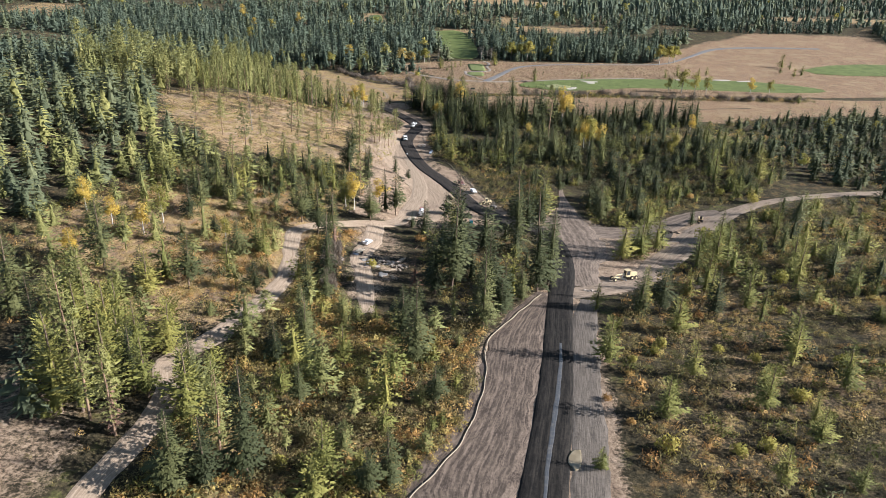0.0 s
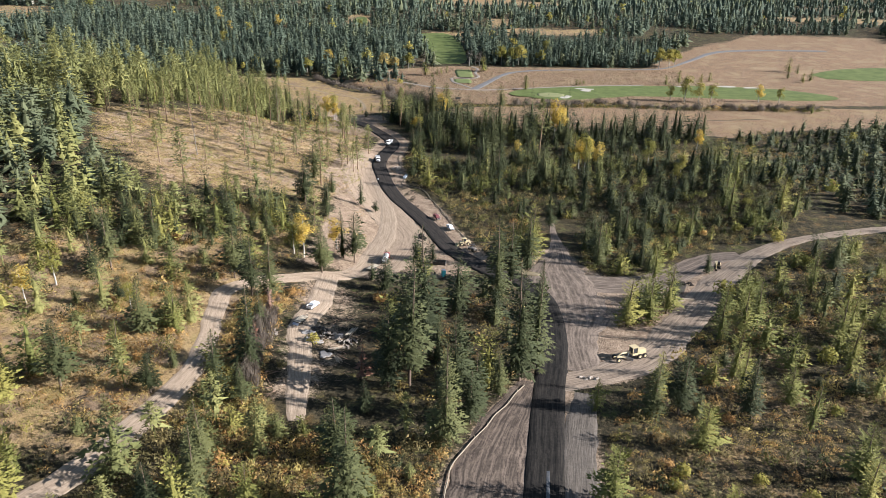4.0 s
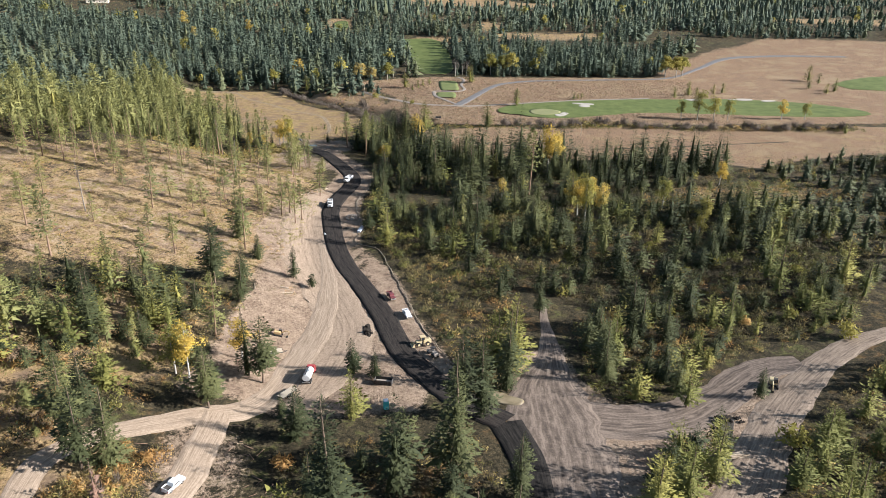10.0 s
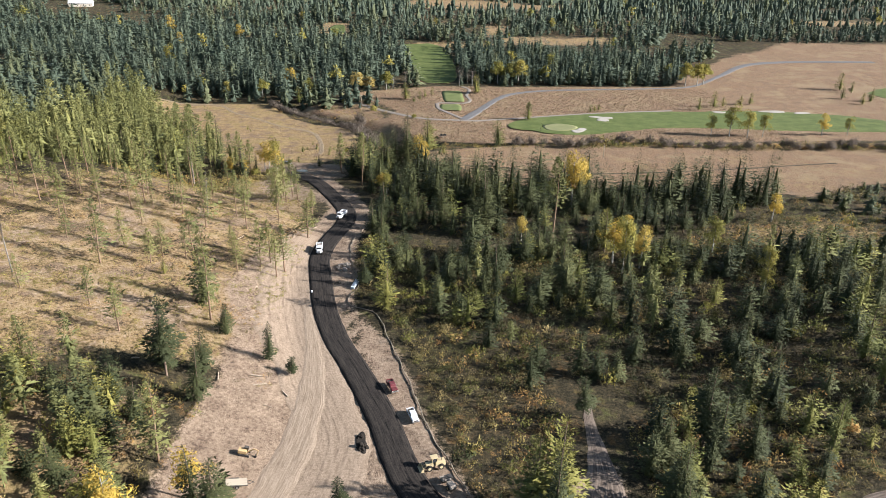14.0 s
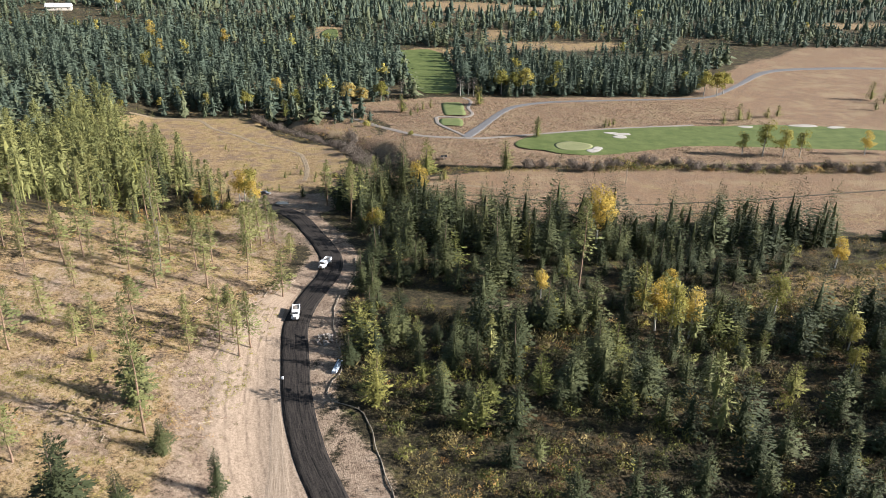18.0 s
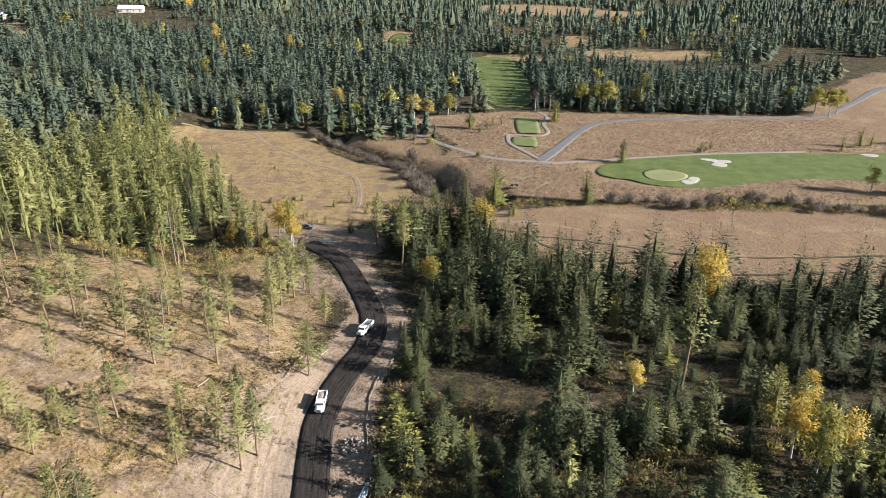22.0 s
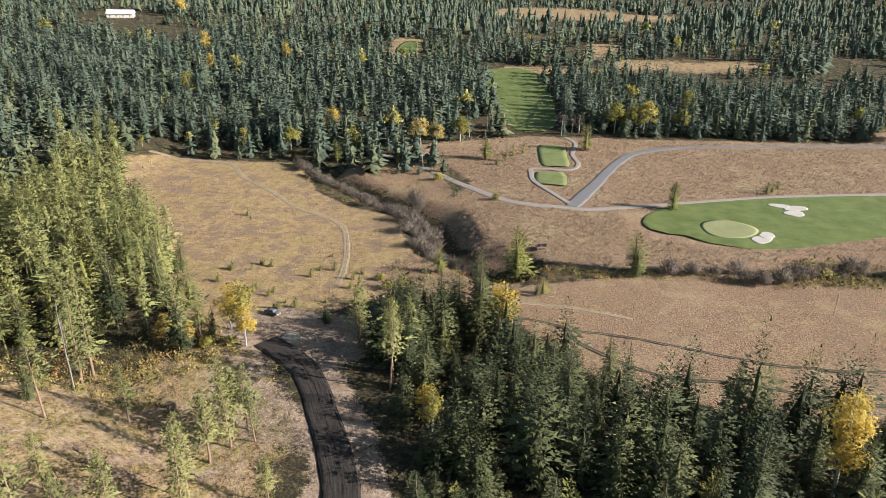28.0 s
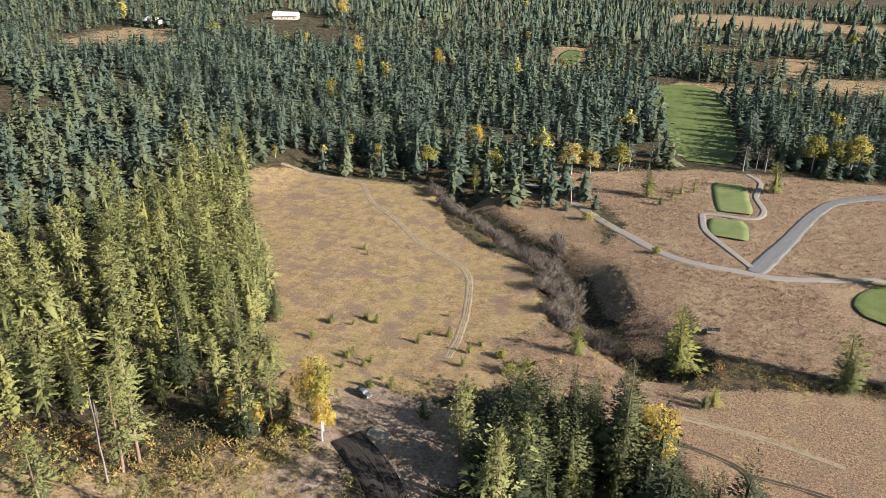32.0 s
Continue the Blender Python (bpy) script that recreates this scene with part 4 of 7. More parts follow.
YELLOWS = [(trunk_mesh("trunk", 110 + s, 0.014, M_BARK_PALE, 0.9, 12, 0.25, 0.85, 0.16), soup("crown", poplar(120 + s, 22, 0.2, 0.016, 85), m, mid=(0, 0, 0.5))) for s, m in enumerate((M_YELLOW, M_LIME, M_YELLOW))]
SHRUBS = [soup("leaves", leaf_cloud(130 + s, [(math.cos(k * 2.4) * 0.3 * (k > 0), math.sin(k * 2.4) * 0.3 * (k > 0), 0.42 + 0.1 * (k % 3), 0.36) for k in range(5)], 55, 0.10), m, mid=(0, 0, 0.25)) for s, m in enumerate((M_BRUSH, M_RUST, M_LIME, M_BRUSH))]
ROUNDS = [(trunk_mesh("trunk", 160 + s, 0.016, M_BARK_PALE, 0.85, 12, 0.2, 0.8, 0.16), soup("crown", poplar(165 + s, 30, 0.34, 0.024, 75), m, mid=(0, 0, 0.45))) for s, m in enumerate((M_YELLOW, M_LIME, M_GOLD))]
WILLOW = soup("twigs", np.concatenate([twig_cloud(140, 190, 1.0, 0.6, 0.018), leaf_cloud(141, [(0.3 * math.cos(k * 2.4) * (k > 0), 0.3 * math.sin(k * 2.4) * (k > 0), 0.5 + 0.08 * (k % 4), 0.32) for k in range(6)], 70, 0.036)]), M_TWIG, mid=(0, 0, 0.2))


BARES = [(trunk_mesh("trunk", 150 + s, 0.016, M_BARK_PALE, 0.85, 16, 0.2, 0.8, 0.2), soup("crown", leaf_cloud(155 + s, [(0.14 * math.cos(k * 2.4), 0.14 * math.sin(k * 2.4), 0.4 + 0.045 * k, 0.13) for k in range(12)], 30, 0.018), M_TWIG, mid=(0, 0, 0.4))) for s in range(2)]


def thing(name, label, category, group="", kind=""):
    return tagged(new(name), label, category, group, kind)


def child(name, me, parent, label=""):
    ob = new(name, me)
    ob.parent = parent
    if label:
        ob["label"] = label
    return ob


def tree(name, pair, x, y, h, wide, label, category, group):
    t = thing(name, label, category, group)
    child("trunk", pair[0], t)
    child("crown", pair[1], t)
    rng = random.Random(int(x * 31 + y * 17))
    t.matrix_basis = Matrix.Translation((x, y, hgt(x, y) - 0.1)) @ pose(0, 0, 0, rng.uniform(-2, 2), rng.uniform(-2, 2), rng.uniform(0, 360)) @ Matrix.Diagonal((h * wide, h * wide, h, 1))
    return t


TAKEN = []          # places of the trees that stand singly
LABELS = {"F": ("fir_tree", "tall dark green fir tree on forest floor", "fir tree", "single firs"),
          "P": ("pine_tree", "tall pine with bare lower trunk on open slope", "pine tree", "single pines"),
          "L": ("young_pine", "young light green conifer among scrub", "conifer", "young conifers"),
          "Y": ("aspen_tree", "yellow autumn aspen with pale trunk", "aspen tree", "yellow aspens"),
          "D": ("dead_fir", "dead reddish brown fir beside the clearing", "dead tree", "dead trees"),
          "S": ("snag", "leaning bare grey snag on the slope", "dead tree", "snags")}
KINDS = {"F": FIRS, "P": PINES, "L": YOUNGS, "Y": YELLOWS, "D": DEADS, "S": SNAGS}


def stand(kind, rows):
    """Single trees placed and sized to fit the camera's view: x, y, height."""
    name, label, cat, group = LABELS[kind]
    for x, y, h in rows:
        rng = random.Random(int(x * 13 + y * 7))
        wide = rng.uniform(0.85, 1.15) * np.interp(h, (6, 10, 16, 22, 30), (1.4, 1.25, 1.1, 1.0, 0.92))
        if kind == "Y":
            pair = YELLOWS[rng.choice((0, 2, 2, 1))]
            lab = label if pair is not YELLOWS[1] else "aspen turning from green to yellow"
        else:
            pair, lab = rng.choice(KINDS[kind]), label
            if kind == "F" and h < 10:
                lab = "small dense green fir beside open ground"
        tree(name, pair, x, y, h, wide, lab, cat, group)
        TAKEN.append((x, y))

stand('F', [(-48.1, 89.7, 17), (-43.6, 91.9, 15), (-15.7, 93.1, 10.6), (-37.6, 95.9, 24.1), (-12.6, 96.1, 13.2), (-67.1, 115.9, 15.6), (-55.1, 116.4, 18.1), (-33.8, 117, 10.7), (-6.3, 120.2, 10.9), (-89.8, 121.9, 21), (-42.8, 132.5, 11.4), (-12.1, 137.8, 21.5), (-106.3, 139.2, 25.3), (-39.9, 146.8, 13.7), (-15.8, 148.4, 15.3), (3.5, 156.8, 23.3), (-75.2, 163.7, 16.2), (-87.5, 164, 11.4), (8, 164.1, 13.1), (-38.6, 164.9, 10.7), (-43.7, 165.4, 17.5), (-98.7, 165.8, 23.5), (-57.8, 165.9, 9.5), (5, 166.4, 24.2), (-13.8, 166.5, 8.5), (9.4, 168.2, 15.6), (45.6, 169.4, 14.4), (55.2, 170.1, 7.4), (51.6, 171.3, 14.6), (66.3, 172.3, 14.6)])
stand('F', [(14.3, 174.9, 11.3), (-57.2, 176, 6.3), (-10.1, 177.4, 22.2), (-5.3, 178, 31.9), (-41.1, 178.8, 22.3), (19.2, 182.4, 30.8), (-12, 185.7, 15.8), (22.8, 188.5, 28.3), (-3.6, 202, 31.8), (-9.1, 209.4, 14.8), (-95.1, 214.8, 13.4), (-52.2, 216.5, 18.1), (-47.9, 217.9, 18.3), (26.2, 218.2, 15.4), (-92.7, 219.9, 17.3), (15.2, 223.2, 27.6), (-60.2, 226.1, 17.3), (-60.1, 232.5, 15), (-17.9, 233.4, 13.3), (-87.8, 236.3, 16.2), (-38.3, 241, 16), (-22.9, 241.1, 6.4), (15.8, 243.7, 22.2), (-38.9, 244, 13.8), (19.9, 244.4, 20.5), (-30.8, 254.4, 17.9), (83.5, 256, 8.2), (-34.6, 256.5, 18), (26, 256.9, 21.5), (-60.1, 259.3, 10.8)])
stand('F', [(-5.4, 259.9, 7), (-73.7, 261, 17.2), (-11, 261.5, 9.8), (49.6, 261.7, 11.1), (63.7, 262.7, 8.4), (50.1, 267.9, 15.1), (-60.8, 272, 8.6), (51, 281.2, 12.2), (69, 283.2, 13.9), (62.3, 284.4, 15.3), (71.6, 284.7, 7.7), (60.6, 287.6, 20.1), (-47.1, 290.3, 15.5), (36.8, 295.6, 11.3), (-56.5, 296.6, 20.5), (-57.6, 299.9, 16), (-49.7, 301.1, 12.7), (-31.2, 308.5, 5.2), (-37.8, 312.5, 11.1), (87.7, 317.8, 5.3), (-50.8, 320.1, 8.8), (78.2, 325.3, 9.1), (-61.2, 333.3, 19.5), (-13.3, 351, 9.2), (19.4, 357.4, 17), (53.3, 359.3, 6.6), (-4, 360.5, 8.3), (-21.4, 360.6, 9.7), (10.1, 360.9, 11.5), (60.3, 361.8, 6.8)])
stand('F', [(39.8, 362, 15.9), (4.4, 363.5, 9.7), (-0.2, 372.3, 7.2), (-19.7, 384.5, 10.8), (-60, 384.8, 6.1), (-12.1, 388.1, 9.3), (30.6, 392.2, 7.8), (49.4, 395.1, 7.8), (-21.1, 400.1, 10.7), (-24.5, 402.9, 14.8), (16.5, 408.5, 27.2), (-21.6, 408.6, 10.2), (90.9, 413.8, 13), (58.5, 416.3, 8.3), (9.1, 416.5, 8.6), (-9.5, 416.8, 12.1), (77.1, 417.8, 14.9), (68.2, 417.8, 14.9), (-0.2, 418.3, 19.6), (16.8, 418.6, 20.8), (-22.5, 420.2, 15.9), (33.5, 429.4, 26.9), (-21.4, 431.3, 6.6), (69.6, 432.6, 10.6), (58.1, 433.4, 14.7), (-0.8, 435, 7.9), (-10.2, 435.9, 7.8), (-108.8, 436.3, 12.7), (-25.3, 440.4, 9.6), (8.7, 450.1, 15.2)])
stand('F', [(-31.6, 450.5, 10.1), (-140.8, 456.2, 18.8), (2.9, 456.8, 22.5), (6.6, 457.8, 11.8), (43.5, 460.2, 12.8), (26, 461, 12.6), (29.1, 461.6, 10.2), (-133.1, 463.9, 18.4), (16.3, 467.8, 17), (39.8, 468.3, 15.2), (-0.6, 469.4, 15.7), (-94.8, 471.5, 19.4), (-25.2, 472.2, 5.5), (-106.6, 475.1, 10.2), (13, 475.2, 15.1), (-40, 476.7, 15.6), (-117.8, 479.8, 23.6), (-91.2, 481.8, 8.9), (-19.7, 488.8, 29.2), (-25.8, 491.8, 21.6), (-21.3, 492.6, 24.8), (-112.2, 493.3, 24.7), (-63.6, 494.1, 6), (-27.2, 496.1, 19.2), (-20.7, 497.1, 18.1), (-32.4, 503, 17.1), (-121.2, 520.4, 14.2), (-5.8, 521.9, 4.7), (25.5, 542.7, 11.9), (-38.8, 685.4, 12.1)])
stand('F', [(14.6, 711.5, 15.6)])
stand('P', [(-44.3, 100.7, 19.1), (-64.1, 101.8, 20.2), (-70.5, 104.9, 22.2), (-92.2, 131.2, 18), (-47.1, 270.3, 18.3), (-78.3, 285.3, 10.5), (-83.5, 290.2, 12.9), (-84.7, 319.1, 11.1), (-102.6, 320.1, 10.2), (-56.3, 324.6, 27.6), (-94.2, 343.1, 20.2), (-82.8, 349.9, 11.5), (-110.1, 355.5, 9.7), (-82, 356.3, 11.8), (-93.9, 357.2, 13), (-76.3, 359.5, 11.9), (-49.3, 361.2, 16.2), (-55.2, 365.3, 17.3), (-76.4, 365.3, 13.6), (-47.8, 366.3, 16.5), (-53.5, 369.9, 15.4), (-65.8, 370.5, 9.9), (-67.5, 390.9, 18.3), (-106, 401.9, 12.7), (41.4, 406.7, 31.1), (-71.9, 408.1, 16.4), (-62.8, 414.5, 20.6), (-64.8, 419.6, 20.3), (-51.9, 424.5, 10.6), (-67.7, 432.8, 18.5)])
stand('P', [(-65.7, 438.5, 19.2), (-61.5, 440.6, 14.5), (-68.9, 442.2, 19.4), (-64.6, 444.5, 17), (-110.3, 453.5, 25.4), (-110.2, 457.3, 27.9), (-38.1, 464.7, 24.6), (-38.9, 470.6, 20.9), (-50.8, 482.9, 18.6), (-51.2, 486.4, 19.2), (46.9, 616.4, 12.3)])
stand('L', [(-24.5, 96.5, 13.8), (70.6, 101.5, 6.2), (57.2, 102, 8.7), (25.4, 103.8, 5.1), (40.6, 120.6, 10.8), (70.7, 121.1, 8.1), (65, 133.2, 7.2), (82.5, 133.5, 12.7), (50.6, 136.6, 10.2), (32.6, 142.3, 12.6), (79, 151.4, 12.3), (52.6, 159, 11.2), (34.3, 170.8, 8.5), (67.9, 186.7, 14.3), (99.6, 203.8, 13.2), (70.9, 205.5, 14.4), (103, 206.5, 12.9), (49.4, 214.5, 15.1), (56.2, 217.9, 13.9), (62.6, 224.4, 15.8), (88.4, 227.1, 9.6), (86.6, 233.7, 13.1), (106.5, 235.3, 14.7), (-8, 242.1, 12.6), (65.8, 251.9, 10.6), (23.5, 265.9, 16.8), (27.7, 266.2, 20.8), (92.1, 293.9, 7.2), (45, 366.1, 12.2), (58.1, 394.1, 16.6)])
stand('L', [(27.5, 430.6, 14.7), (-13.3, 544.9, 22.1)])
stand('Y', [(-100.7, 206.8, 14.3), (-46.2, 250.3, 15.8), (-49.5, 251.2, 11.7), (-38.2, 262.7, 11.8), (60.8, 375.6, 20.7), (67.5, 380.3, 15.6), (52.8, 443.9, 25.5), (-25.2, 449.7, 11.4), (58.2, 453.7, 20.1), (-28, 455, 9.4), (-81.6, 480.8, 17.6), (-96.3, 484.6, 6.8), (-86.1, 486.5, 14.7), (-14.5, 493.8, 18.5)])
stand('D', [(-16.3, 179.6, 10.4), (-43, 188.9, 8.2), (-44.9, 207.6, 10.3)])
stand('S', [(-109.1, 327.5, 18.1), (-82, 394.6, 16.9), (-107.9, 448.2, 23.3)])


stand('L', [(67.3, 179.9, 13.3), (49.0, 178.1, 11.6), (76.3, 166.2, 12.0), (76.4, 176.5, 10.7), (75.0, 143.2, 12.0), (62.5, 125.1, 11.6), (68.7, 114.4, 8.7), (94.3, 188.4, 15.3), (83.1, 213.8, 15.1), (112.1, 210.7, 7.5), (107.2, 181.5, 13.1), (-38.4, 120.4, 9.0), (-28.6, 136.4, 9.7), (-76.6, 126.0, 20.2), (-77.0, 106.6, 22.6), (-83.3, 157.2, 13.5), (-68.3, 174.7, 11.4), (-63.4, 192.2, 12.3), (78.2, 210.3, 14.1)])
stand('L', [(78.8, 224.4, 9.5), (91.7, 238.7, 8.0), (53.8, 275.0, 11.1), (97.7, 233.8, 8.5), (85.8, 285.6, 13.2), (108.6, 319.2, 15.7), (107.3, 308.3, 17.9), (128.2, 313.2, 16.2), (130.3, 304.7, 14.8), (-76.9, 345.0, 5.0), (-12.7, 344.5, 14.6), (24.6, 349.6, 12.2), (68.3, 345.6, 5.4), (-5.8, 374.6, 7.7), (13.3, 346.9, 6.8), (16.9, 340.9, 6.6), (82.8, 352.4, 9.5), (83.3, 371.2, 7.4)])
stand('L', [(-73.2, 107.4, 17), (-68.7, 110.7, 21), (-63.6, 114.1, 15), (-70.5, 119.5, 17), (-72, 128.5, 15), (-66.5, 131, 14), (-81, 112, 18), (-86, 130.5, 17), (-79.5, 135.5, 16), (-92.5, 144, 18), (-68.2, 137.5, 11), (-53, 108.5, 17), (-49.5, 112.5, 13)])
stand('F', [(-37.1, 136.6, 16.4), (-82.4, 203.3, 7.3), (-70.7, 189.7, 13.8), (-45.2, 199.4, 10.9), (-55.8, 280.4, 9.5), (-79.0, 271.4, 11.5), (63.7, 353.3, 12.9), (28.8, 380.5, 16.9), (34.2, 383.5, 14.0), (50.2, 382.6, 12.4)])
stand('P', [(-83.7, 122.6, 25.6), (-88.8, 139.2, 19.0), (-116.9, 308.9, 17.0), (-101.3, 293.6, 21.5), (-135.6, 326.0, 13.4), (-126.7, 334.7, 14.8), (-73.2, 310.0, 13.3), (-94.1, 277.2, 12.5), (-98.2, 267.0, 15.8), (-60.0, 357.7, 13.8), (-105.1, 386.5, 16.7), (-86.0, 411.1, 12.0)])
stand('Y', [(59.1, 383.5, 16.9), (29.5, 402.4, 10.2)])
stand('D', [(-64.8, 103.2, 12.5)])
stand('F', [(-23.6, 471.4, 7.8)])
stand('P', [(-90.4, 441.2, 15), (-95.5, 472.3, 22), (-92.8, 478, 16.6), (-68.9, 446.3, 14.5), (-47.2, 396.5, 15.5)])

# ---- woods ----
OPEN = [MEADOW, FIELD, ROUGH, JUNCTION, WEST_DIRT, EAST_VERGE, SOUTH_VERGE, CLEARING, ROADHEAD, GLADE]
STRIP_LINES = [(curve(l, 5.0), 2.0) for l in ROAD_STRIPS] + [(curve(FAR_FAIRWAY, 10.0), 1.0)]


def free(X, Y, margin=1.5, also=()):
    """Which places are clear of roads, open ground and the single trees."""
    ok = np.ones(len(X), bool)
    for poly in OPEN + list(also):
        ok &= inside(X, Y, poly) < -margin * 0.3
    for c, m in STRIP_LINES:
        ok &= to_line(X, Y, c) > c[:, 2].mean() + m
    return ok


def scatter(poly, spacing, seed, margin=1.5, thin=0.0, also=(), keep=3.0):
    """Jittered places inside an outline, clear of what stands there."""
    rng = np.random.RandomState(seed)
    p = np.array(poly, float)
    gx, gy = np.meshgrid(np.arange(p[:, 0].min(), p[:, 0].max(), spacing), np.arange(p[:, 1].min(), p[:, 1].max(), spacing))
    X = gx.ravel() + rng.uniform(-0.48, 0.48, gx.size) * spacing
    Y = gy.ravel() + rng.uniform(-0.48, 0.48, gx.size) * spacing
    ok = (inside(X, Y, list(map(tuple, poly))) > 0) & (rng.rand(len(X)) >= thin)
    X, Y = X[ok], Y[ok]
    ok = free(X, Y, margin, also)
    X, Y = X[ok], Y[ok]
    if TAKEN and keep:
        T = np.array(TAKEN)
        near = np.array([((T[:, 0] - a) ** 2 + (T[:, 1] - b) ** 2).min() for a, b in zip(X, Y)])
        X, Y = X[near > keep**2], Y[near > keep**2]
    return X, Y


def grove(name, templates, X, Y, H, W, material, label, seed, category="woods", sink=0.15, mid=None):
    """Many plants joined into one mesh: each a turned and scaled copy of one of the templates."""
    rng = np.random.RandomState(seed)
    pick = rng.randint(0, len(templates), len(X))
    parts, tints, norms = [], [], []
    Z = terrain(X, Y) - sink
    far = sst(1500, 4000, np.hypot(X, Y))
    Z = Z + far * 60 * (0.5 + 0.5 * np.sin(X / 900.0 + 1.0) * np.cos(Y / 1300.0))
    for k, tri in enumerate(templates):
        sel = pick == k
        m = sel.sum()
        if not m:
            continue
        a = rng.uniform(0, 2 * np.pi, m)
        c, s = np.cos(a)[:, None, None], np.sin(a)[:, None, None]
        tri, nrm = outward(tri, mid)
        t, q = tri[None], nrm[None]
        norms.append(np.stack([q[..., 0] * c - q[..., 1] * s, q[..., 0] * s + q[..., 1] * c, np.broadcast_to(q[..., 2], (m, *q.shape[1:3]))], -1).reshape(-1, 3, 3))
        x = (t[..., 0] * c - t[..., 1] * s) * W[sel][:, None, None] + X[sel][:, None, None]
        y = (t[..., 0] * s + t[..., 1] * c) * W[sel][:, None, None] + Y[sel][:, None, None]
        z = t[..., 2] * H[sel][:, None, None] + Z[sel][:, None, None]
        parts.append(np.stack([x, y, z], -1).reshape(-1, 3, 3))
        tints.append(np.repeat(rng.rand(m), len(tri)))
    if not parts:
        return None
    me = soup(name, np.concatenate(parts), material, np.concatenate(tints), np.concatenate(norms))
    return tagged(new(name, me), label, category, kind="stuff")


def with_stem(tri, girth=0.018, top=0.7):
    """Adds a plain three-sided trunk to a crown template."""
    a = np.arange(3) * 2.1
    ring = np.stack([girth * np.cos(a), girth * np.sin(a), 0 * a], -1)
    return np.concatenate([tri, np.stack([np.stack([ring[i], ring[(i + 1) % 3], np.array([0, 0, top])]) for i in range(3)])])


MID_FIR = [conifer_crown(200 + s, 0.06, r, 28, 13, 5, tp, 0.155, (-0.18, 0.42), 0.06, rg, 0.36) for s, (r, tp, rg) in enumerate(((0.20, 0.85, 0.4), (0.165, 0.7, 0.4), (0.22, 0.95, 0.4), (0.18, 0.62, 0.5), (0.155, 0.8, 0.45), (0.19, 1.0, 0.4)))]
MID_PINE = [with_stem(np.concatenate([conifer_crown(210 + s, b, r, 14, 9, 2, 0.5, 0.10, (-0.15, 0.55), 0.18, 0.5), pine_crown(215 + s, b + 0.04, r, 60, 12, 0.026)]), 0.012) for s, (b, r) in enumerate(((0.32, 0.155), (0.22, 0.14), (0.42, 0.17), (0.28, 0.12)))]
MID_YOUNG = [conifer_crown(220 + s, 0.05, r, 23, 12, 5, tp, 0.16, (-0.05, 0.65), 0.12, 0.5) for s, (r, tp) in enumerate(((0.22, 0.8), (0.19, 0.65), (0.24, 0.95), (0.17, 0.75)))]


FAR_FIR = [conifer_crown(230 + s, 0.07, r, 14, 9, 2, tp, 0.14, (-0.45, 0.3), 0.04, rg, 0.5) for s, (r, tp, rg) in enumerate(((0.21, 0.8, 0.3), (0.175, 0.65, 0.3), (0.23, 0.75, 0.34), (0.19, 0.52, 0.38), (0.18, 0.9, 0.3)))]
FAR_MID = [conifer_crown(235 + s, 0.08, r, 9, 8, 1, tp, 0.22, (-0.4, 0.3), 0.04, 0.3, 0.5) for s, (r, tp) in enumerate(((0.25, 0.9), (0.20, 0.75), (0.27, 0.85), (0.22, 0.65)))]
FAR_LOW = [np.concatenate([conifer_crown(240 + s, 0.10, r, 5, 6, 1, tp, 0.45, (-0.35, 0.2), 0.0, 0.3, 0.6)[:-18], tier_cone(s, 0.08, r * 0.75, 2, 5, tp)]) for s, (r, tp) in enumerate(((0.22, 0.7), (0.18, 0.55), (0.25, 0.8)))]
FAR_LEAF = [poplar(250 + s, 9, 0.22, 0.045, 16) for s in range(3)]
MID_BRUSH = [leaf_cloud(260 + s, [(0, 0, 0.4, 0.5), (0.4, 0.2, 0.3, 0.4), (-0.3, 0.3, 0.35, 0.4), (0, -0.4, 0.3, 0.4)], 12, 0.105) for s in range(4)]
NEAR_BRUSH = [leaf_cloud(263 + s, [(0, 0, 0.45, 0.42), (0.42, 0.2, 0.34, 0.34), (-0.32, 0.34, 0.38, 0.34), (0.05, -0.42, 0.3, 0.36), (-0.45, -0.15, 0.26, 0.28)], 18, 0.095) for s in range(5)]
TUFT = [twig_cloud(270 + s, 14, 1.0, 0.8, 0.12) for s in range(3)]
SNAG_TUFT = [twig_cloud(275 + s, 120, 1.0, 0.5, 0.018) for s in range(3)]
RS = np.random.RandomState(7)


